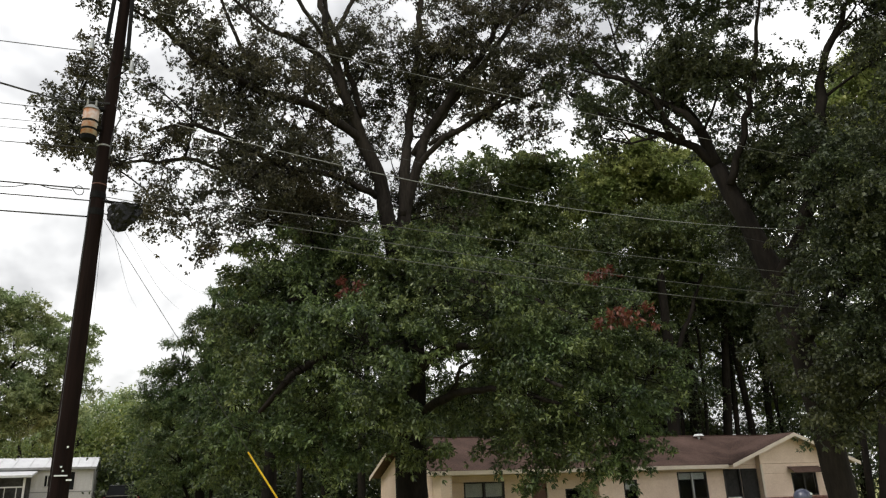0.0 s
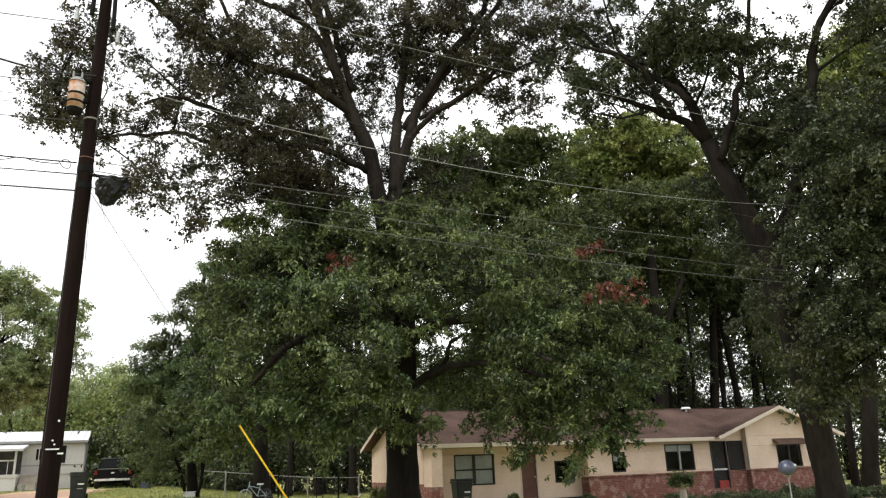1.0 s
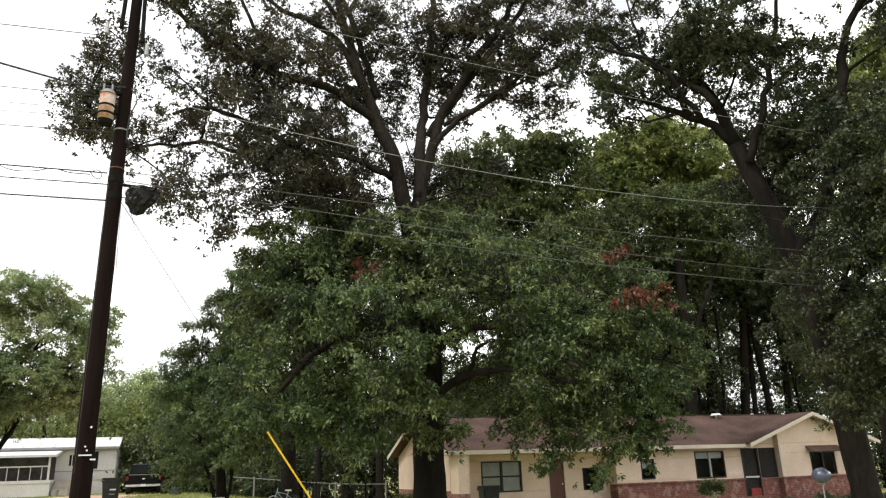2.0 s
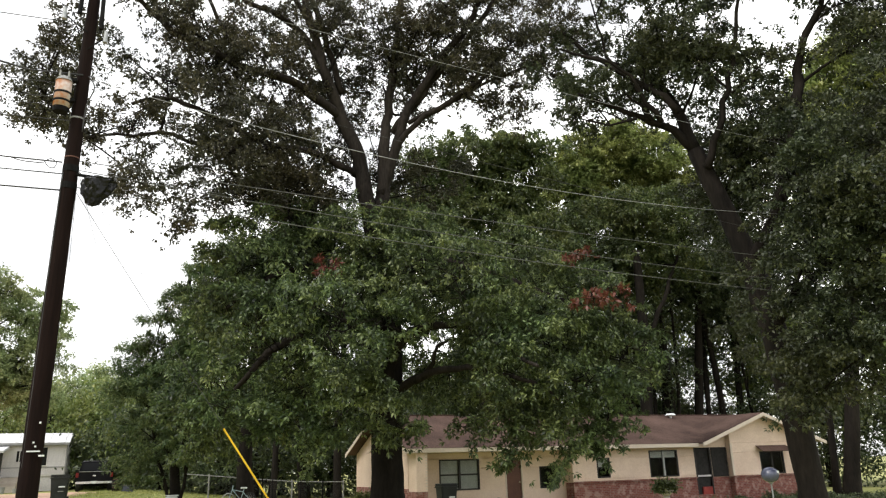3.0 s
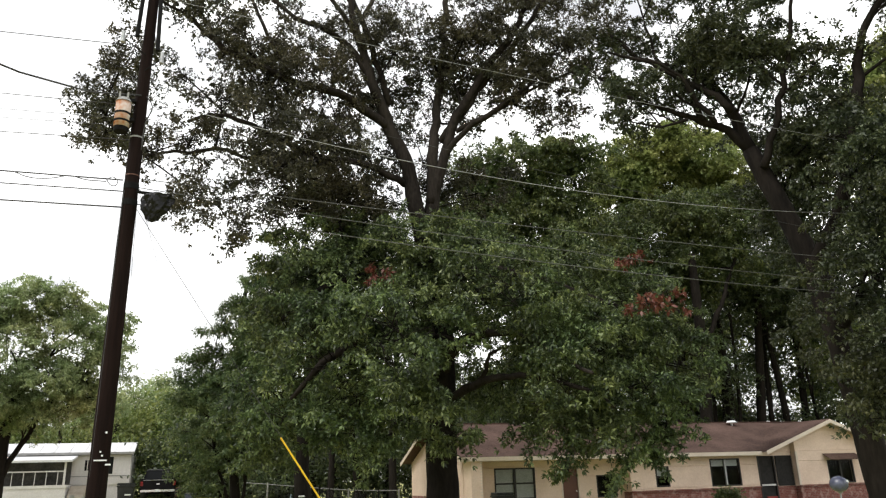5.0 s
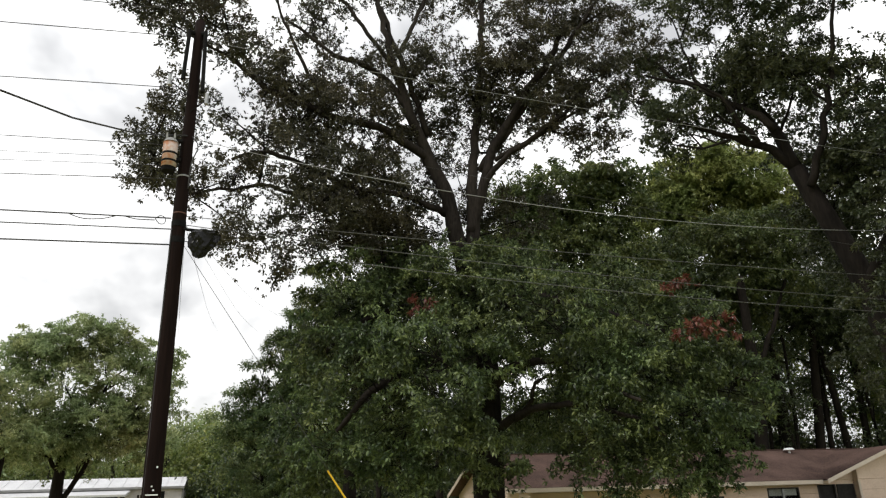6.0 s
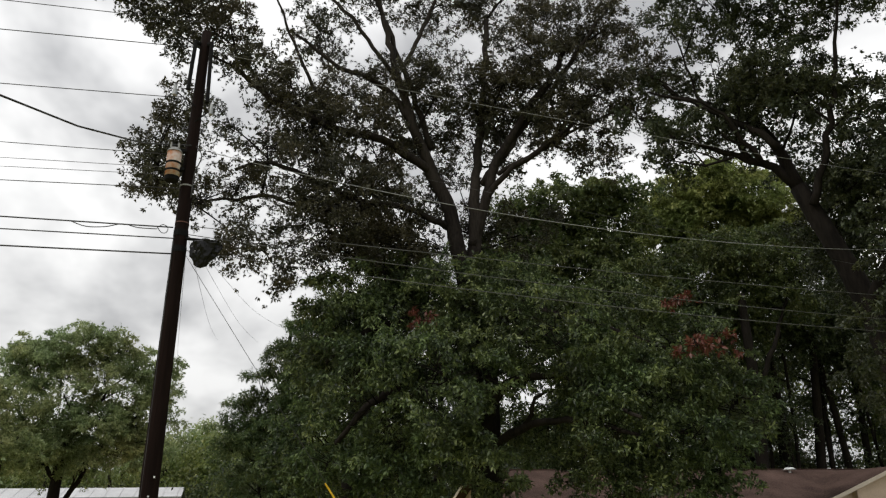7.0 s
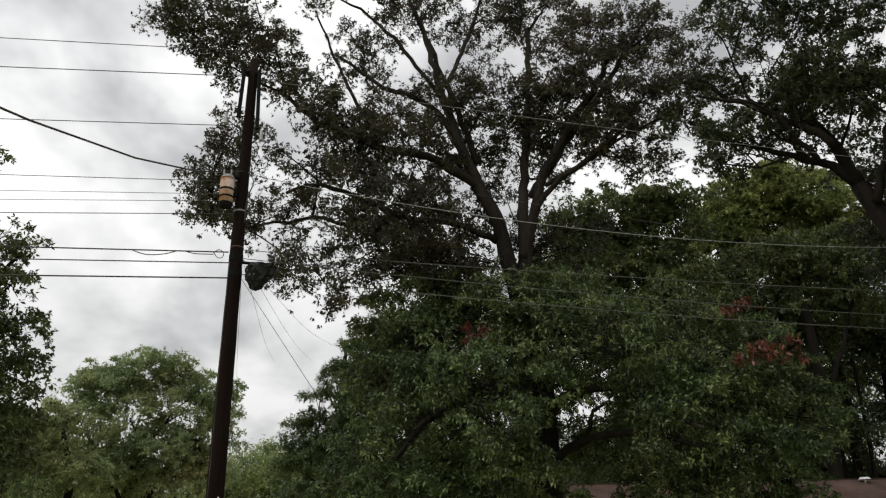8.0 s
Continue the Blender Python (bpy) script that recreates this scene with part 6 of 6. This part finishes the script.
for q in HEX:
    bm.faces.new([vs[i] for i in q])
bmesh.ops.recalc_face_normals(bm, faces=bm.faces)
part("rear_window", bm, TINT, cab, "dark tinted rear window")
gate = part("tailgate", boxed(ux - 0.86, ux + 0.86, uy - 0.03, uy + 0.02, uz + 0.62, uz + 1.14, 0.02), CAR_PAINT, truck)
# pale strip added for the sky's reflection on the tailgate's top edge
part("tailgate_glint", boxed(ux - 0.9, ux + 0.9, uy - 0.045, uy + 0.03, uz + 1.145, uz + 1.185, 0.01), GALVANISED, gate, "pale strip for the glint along the tailgate edge")
part("badge", boxed(ux - 0.09, ux + 0.09, uy - 0.045, uy - 0.032, uz + 0.88, uz + 0.96), CHROME, gate)
for s in (-1, 1):
    part("tail_lamp", boxed(ux + s * 0.97 - 0.08, ux + s * 0.97 + 0.08, uy - 0.03, uy + 0.06, uz + 0.82, uz + 1.1, 0.02), TAIL_RED, truck, "red tail lamp")
    mirror = part("mirror", boxed(ux + s * 1.12 - 0.1, ux + s * 1.12 + 0.1, uy + 3.7, uy + 3.82, uz + 1.2, uz + 1.42, 0.02), CAR_PAINT, truck)
    for dy in (0.95, 4.35):
        bm = bmesh.new()
        bmesh.ops.create_cone(bm, cap_ends=True, segments=24, radius1=0.39, radius2=0.39, depth=0.26, matrix=Matrix.Translation((ux + s * 0.9, uy + dy, uz + 0.37)) @ Matrix.Rotation(radians(90), 4, "Y"))
        bmesh.ops.bevel(bm, geom=[e for e in bm.edges if e.calc_face_angle(0) > 1], offset=0.04, segments=2, affect="EDGES")
        wheel = part("wheel", bm, TYRE, truck)
        part("rim", rod(bmesh.new(), (ux + s * 0.9, uy + dy, uz + 0.37), (ux + s * 1.04, uy + dy, uz + 0.37), 0.22, 18), GALVANISED, wheel)
bumper = part("bumper", boxed(ux - 1.03, ux + 1.03, uy - 0.16, uy - 0.035, uz + 0.45, uz + 0.58, 0.03), CHROME, truck, "chrome rear bumper")
part("number_plate", boxed(ux - 0.16, ux + 0.16, uy - 0.175, uy - 0.162, uz + 0.45, uz + 0.6), WHITE_PLASTIC, bumper)
part("axle", boxed(ux - 0.7, ux + 0.7, uy + 0.4, uy + 1.4, uz + 0.3, uz + 0.52), BLACK_METAL, truck)


# ---------------------------------------------------------------- bins and small things in the yard
def wheeled_bin(place, h, label, turn=0):
    x, y, z = place
    ob = empty("wheeled_bin", place, label, "bin", "wheeled bins")
    bm = bmesh.new()
    bmesh.ops.create_cone(bm, cap_ends=True, segments=4, radius1=0.36, radius2=0.45, depth=h * 0.88, matrix=Matrix.Translation((x, y, z + h * 0.46)) @ Matrix.Rotation(radians(45), 4, "Z"))
    bmesh.ops.bevel(bm, geom=list(bm.edges), offset=0.04, segments=2, affect="EDGES")
    body = part("body", bm, BIN_PLASTIC, ob)
    part("label_plate", boxed(x - 0.02, x + 0.2, y - 0.33, y - 0.3, z + h * 0.55, z + h * 0.6), WHITE_PLASTIC, body, "small pale sticker")
    part("label_plate", boxed(x - 0.04, x + 0.16, y - 0.31, y - 0.285, z + h * 0.4, z + h * 0.43), GREY_TRIM, body)
    part("rim", boxed(x - 0.35, x + 0.35, y - 0.35, y + 0.35, z + h * 0.86, z + h * 0.91, 0.015), BIN_PLASTIC, ob)
    part("lid", boxed(x - 0.35, x + 0.35, y - 0.37, y + 0.34, z + h * 0.915, z + h, 0.035), BIN_PLASTIC, ob)
    part("handle", rod(bmesh.new(), (x - 0.28, y + 0.42, z + h * 0.9), (x + 0.28, y + 0.42, z + h * 0.9), 0.02), BIN_PLASTIC, ob)
    for s in (-1, 1):
        part("wheel", rod(bmesh.new(), (x + s * 0.24, y + 0.33, z + 0.12), (x + s * 0.32, y + 0.33, z + 0.12), 0.12, 14), TYRE, ob)
    return ob


bx, by, _ = (-2.48, 32.91, 0.67)
wheeled_bin((bx, by, ground_z(bx, by)), 1.05, "dark grey wheeled bin standing on the lawn beside the drive")
bx, by, _ = (10.96, 26.42, 0.57)
wheeled_bin((bx, by, ground_z(bx, by)), 1.12, "dark green wheeled bin before the house wall")

# made-up drum in place of an unclear dark object beside the truck
bx, by, _ = (-0.69, 50, 1.08)
bz = ground_z(bx, by)
barrel = empty("barrel", (bx, by, bz), "dark drum standing in for an unclear dark object beside the truck", "barrel")
part("drum", cyl(bmesh.new(), bx, by, bz, bz + 0.7, 0.27, sides=20), BLACK_METAL, barrel, "", True)
for z in (0.02, 0.22, 0.46, 0.68):
    part("hoop", cyl(bmesh.new(), bx, by, bz + z, bz + z + 0.025, 0.28, sides=20), BROWN_DOOR, barrel)
bx, by, _ = (-0.08, 48, 0.95)
bz = ground_z(bx, by)
tote = empty("storage_tote", (bx, by, bz), "grey-blue plastic storage tote on the grass", "storage box")
part("tote_body", boxed(bx - 0.32, bx + 0.32, by - 0.22, by + 0.22, bz, bz + 0.36, 0.03), BALL_BLUE, tote)
part("tote_lid", boxed(bx - 0.35, bx + 0.35, by - 0.25, by + 0.25, bz + 0.362, bz + 0.42, 0.02), GREY_TRIM, tote)

tx, ty, _ = (1.62, 32.96, 0.73)
tz = ground_z(tx, ty)
tub = empty("plastic_tub", (tx, ty, tz), "white plastic tub lying on the grass", "tub")
bm = boxed(tx - 0.23, tx + 0.23, ty - 0.16, ty + 0.16, tz, tz + 0.22, 0.04)
part("tub_body", bm, WHITE_PLASTIC, tub)
part("tub_rim", boxed(tx - 0.26, tx + 0.26, ty - 0.19, ty + 0.19, tz + 0.22, tz + 0.25, 0.012), WHITE_PLASTIC, tub)

# made-up can shape where red flowers stand by the house corner
rx_, ry_, _ = (8.34, 31.93, 0.33)
rz_ = ground_z(rx_, ry_)
can = empty("red_stand_in", (rx_, ry_, rz_), "red can standing in for red flowers beside the house corner", "can")
part("can_body", boxed(rx_ - 0.16, rx_ + 0.16, ry_ - 0.1, ry_ + 0.1, rz_, rz_ + 0.36, 0.04), RED_PAINT, can)
part("spout", rod(bmesh.new(), (rx_ + 0.08, ry_, rz_ + 0.34), (rx_ + 0.2, ry_, rz_ + 0.5), 0.025), WHITE_PLASTIC, can)


def ring(bm, centre, r, tube_r, axis="Y", n=28, m=6):
    """A torus about centre."""
    vs = []
    for i in range(n):
        a = 2 * math.pi * i / n
        row = []
        for j in range(m):
            b = 2 * math.pi * j / m
            q = (r + tube_r * math.cos(b))
            row.append(bm.verts.new((centre[0] + q * math.cos(a), centre[1] + tube_r * math.sin(b), centre[2] + q * math.sin(a))))
        vs.append(row)
    for i in range(n):
        for j in range(m):
            bm.faces.new((vs[i][j], vs[(i + 1) % n][j], vs[(i + 1) % n][(j + 1) % m], vs[i][(j + 1) % m]))
    bmesh.ops.recalc_face_normals(bm, faces=bm.faces)
    return bm


# bicycle leaning on the dark trunk
cx, cy, _ = (4.02, 30.91, 0.45)
cz = ground_z(cx, cy)
bike = empty("bicycle", (cx, cy, cz), "pale blue bicycle leaning against the dark trunk", "bicycle")
RW = 0.26
rear, fore = Vector((cx + 0.39, cy, cz + RW)), Vector((cx - 0.41, cy, cz + RW))
for c in (rear, fore):
    w = part("wheel", ring(bmesh.new(), c, RW - 0.02, 0.022), TYRE if c is rear else GALVANISED, bike)
    bm = bmesh.new()
    for k in range(9):
        a = math.pi * k / 9
        d = Vector((math.cos(a), 0, math.sin(a))) * (RW - 0.04)
        rod(bm, c - d, c + d, 0.003, 4)
    part("spokes", bm, GALVANISED, w)
crank, seat_top, head = Vector((cx + 0.06, cy, cz + 0.24)), Vector((cx + 0.17, cy, cz + 0.66)), Vector((cx - 0.28, cy, cz + 0.64))
bm = bmesh.new()
for a, b in ((crank, seat_top), (crank, head), (seat_top + Vector((-0.03, 0, -0.12)), head), (rear, crank), (rear, seat_top + Vector((-0.03, 0, -0.14))), (head, fore), (head, head + Vector((0.03, 0, 0.16)))):
    rod(bm, a, b, 0.015)
part("frame", bm, BIKE_BLUE, bike, "pale blue steel frame")
part("saddle", boxed(seat_top.x - 0.14, seat_top.x + 0.12, cy - 0.07, cy + 0.07, seat_top.z, seat_top.z + 0.06, 0.02), WHITE_PLASTIC, bike)
part("handlebar", rod(bmesh.new(), head + Vector((0.0, -0.28, 0.2)), head + Vector((0.0, 0.28, 0.2)), 0.014), BLACK_METAL, bike)
part("chainring", ring(bmesh.new(), crank, 0.09, 0.012, n=18), BLACK_METAL, bike)

# chain-link fence behind
FYY = 39.2
fence = empty("chain_link_fence", (6, FYY, ground_z(6, FYY)), "low rusty chain-link fence across the yard", "fence")
posts = [2.2, 3.6, 6.2, 7.7, 9.3, 10.4]


def fence_top(x):
    return ground_z(x, FYY) + 1.12


for k, u in enumerate(posts):
    z = ground_z(u, FYY)
    part("post", cyl(bmesh.new(), u, FYY, z - 0.2, z + 1.2, 0.04, sides=10), GREY_TRIM if k % 2 else BLACK_METAL, fence)
for a, b in zip(posts, posts[1:]):
    part("top_rail", rod(bmesh.new(), (a, FYY, fence_top(a)), (b, FYY, fence_top(b)), 0.02), GREY_TRIM, fence)
mv, mf = [], []
u = posts[0]
while u < posts[-1]:
    for s in (-1, 1):
        e = min(max(u + s * 1.1, posts[0]), posts[-1])
        k = abs(e - u) / 1.1
        v, f = tube([(u, FYY - 0.03, fence_top(u) - 1.1, 0.0022), (e, FYY - 0.03, fence_top(e) - 1.1 + 1.1 * k, 0.0022)], 3, 0, None, len(mv))
        mv += v
        mf += f
    u += 0.11
tagged(raw("wire_mesh", mv, mf, WIRE_DARK, fence), kind="stuff")
for u in (6.3, 8.0):
    z = ground_z(u, FYY - 1.5)
    stake = empty("garden_stand", (u, FYY - 1.5, z), "dark metal stand in the grass before the fence", "stand", "stands by the fence")
    for dx in (-0.16, 0.16):
        part("leg", cyl(bmesh.new(), u + dx, FYY - 1.5, z, z + 1.15, 0.025, sides=8), BLACK_METAL, stake)
    part("base", boxed(u - 0.24, u + 0.24, FYY - 1.7, FYY - 1.3, z, z + 0.1, 0.02), BLACK_METAL, stake)

# globe on a post
ox, oy, oz = (14.99, 14.71, 1.18)
globe = empty("garden_globe", (ox, oy, ground_z(ox, oy)), "glossy blue-grey globe on a thin white post", "garden ornament")
bm = bmesh.new()
bmesh.ops.create_uvsphere(bm, u_segments=28, v_segments=18, radius=0.215, matrix=Matrix.Translation((ox, oy, oz)) @ Matrix.Diagonal((1, 1, 0.88, 1)))
ball = part("globe", bm, BALL_BLUE, globe, "", True)
part("collar", cyl(bmesh.new(), ox, oy, oz - 0.22, oz - 0.17, 0.04, 0.07), GALVANISED, globe)
part("post", cyl(bmesh.new(), ox, oy, ground_z(ox, oy) - 0.1, oz - 0.2, 0.018, sides=10), GALVANISED, globe)
part("patch", boxed(ox + 0.02, ox + 0.13, oy - 0.205, oy - 0.14, oz + 0.02, oz + 0.09, 0.02), WHITE_PLASTIC, ball, "white patch")


# shrubs before the brick base
def shrub(name, label, place, r, mat, seed, stems=5, leaf=0.1, group="shrubs before the house", n=2200, tall=0.9):
    x, y, z = place
    rng = np.random.default_rng(seed)
    ob = empty(name, place, label, "shrub", group)
    tv, tf = [], []
    for k in range(stems):
        a = rng.random() * 6.28
        tip = np.array([x + math.cos(a) * r * 0.7, y + math.sin(a) * r * 0.7, z + tall * r * (1 + rng.random() * 0.6)])
        v, f = tube([(x, y, z - 0.05, 0.025), ((x + tip[0]) / 2, (y + tip[1]) / 2, z + tall * r * 0.6, 0.016), (*tip, 0.006)], 5, 0, None, len(tv))
        tv += v
        tf += f
    tagged(raw("stems", tv, tf, BARK, ob), kind="stuff")
    c = unit(rng, 24) * (r * (0.35 + 0.8 * rng.random(24)))[:, None] * np.array([1.25, 1, tall]) + np.array([x, y, z + tall * r * 0.85])
    at = np.repeat(c, n // 24, axis=0) + rng.normal(0, r * 0.22, (24 * (n // 24), 3))
    at = at[at[:, 2] > z + 0.02]
    leaves("foliage", at, (at - np.array([x, y, z])) * 0.8, leaf, leaf * 0.45, mat, ob, rng)
    return ob


# drawn far out over the lawn, as a dark slab for the shade there
bed = boxed(19.2, 33.6, GY0 - 9.5, GY0 - 0.06, -0.75, -0.5, 0.03)
tagged(part("shaded_bed", bed, SHADED_SOIL), "mulched bed along the brick base, dark for the shaded ground before it", "flower bed", kind="structure")
for k, (sx, sr, mat) in enumerate(((19.9, 0.22, DARK_LEAF), (22.1, 0.26, DARK_LEAF), (24.4, 0.24, DARK_LEAF), (27.3, 0.24, DARK_LEAF), (28.9, 0.34, DARK_LEAF), (30.4, 0.38, DARK_LEAF), (31.6, 0.32, DARK_LEAF))):
    sy = GY0 - 0.75 - 0.45 * (k % 3)
    shrub("shrub", "low dark green shrub against the brick base", (sx, sy, ground_z(sx, sy) - 0.03), sr, mat, 200 + k)
for k in range(30):
    sx, sy = 19.5 + 0.47 * k + 0.3 * math.sin(k * 5), GY0 - 1.9 - 4.2 * (k * 0.618 % 1)
    shrub("ground_plant", "low straggling dark plant in the mulched bed", (sx, sy, -0.51), 0.26 + 0.12 * (k * 0.37 % 1), DARK_LEAF, 300 + k, n=1200, group="low plants in the bed", tall=0.6)
shrub("shrub", "small spiky green plant by the doorstep", (14.7, HY0 - 0.3, ground_z(14.7, HY0 - 0.3) - 0.03), 0.17, WOOD_LEAF, 220)
shrub("shrub", "small leafy plant by the side wall", (18.2, HY0 - 0.6, ground_z(18.2, HY0 - 0.6) - 0.03), 0.26, DARK_LEAF, 221)
shrub("shrub", "small bush beside the yard fence", (10.0, 34.0, ground_z(10.0, 34) - 0.03), 0.4, MID_LEAF, 222)

# planter with a spreading plant
qx, qy, qz = (16.81, 21.12, 0.44)
planter = empty("planter", (qx, qy, ground_z(qx, qy)), "pale stone planter holding a spreading green plant", "planter")
part("pedestal", cyl(bmesh.new(), qx, qy, ground_z(qx, qy) - 0.05, qz + 0.02, 0.14, 0.11, 18), CONCRETE, planter, "", True)
part("bowl", cyl(bmesh.new(), qx, qy, qz + 0.02, qz + 0.2, 0.12, 0.27, 20), CONCRETE, planter, "", True)
shrub("potted_plant", "spreading green plant growing in the stone planter", (qx, qy, qz + 0.13), 0.33, WOOD_LEAF, 230, group="potted plants", tall=0.65)

# cloth heap and pale litter by the side wall
hx, hy, _ = (14.78, 24.42, 0.11)
hz = ground_z(hx, hy)
bm = bmesh.new()
bmesh.ops.create_icosphere(bm, subdivisions=4, radius=1.0)
for q in bm.verts:
    c = q.co.copy()
    q.co = Vector((c.x * 0.4, c.y * 0.28, max(c.z, -0.1) * 0.2)) * (1 + 0.35 * noise.noise(c * 2.4) + 0.12 * noise.noise(c * 7))
bmesh.ops.translate(bm, verts=bm.verts, vec=(hx, hy, hz + 0.04))
tagged(part("cloth_heap", bm, CLOTH, None, "", True), "heap of purple-grey and white cloth on the ground", "cloth heap")

# grass blades where the lawn shows
rng = np.random.default_rng(77)
n = 60000
gx, gy = rng.uniform(-14, 12, n), rng.uniform(27, 58, n)
drive = np.abs(gx + 5.0) < 2.2
gx, gy = gx[~drive], gy[~drive]
at = np.array([(a, b, ground_z(a, b)) for a, b in zip(gx, gy)])
lawn = leaves("grass", at, rng.normal(0, 0.3, at.shape) + np.array([0, 0, 1.6]), 0.085, 0.018, GRASS, None, rng, "uneven tufts of green and dry lawn grass")
lawn["category"] = "grass"
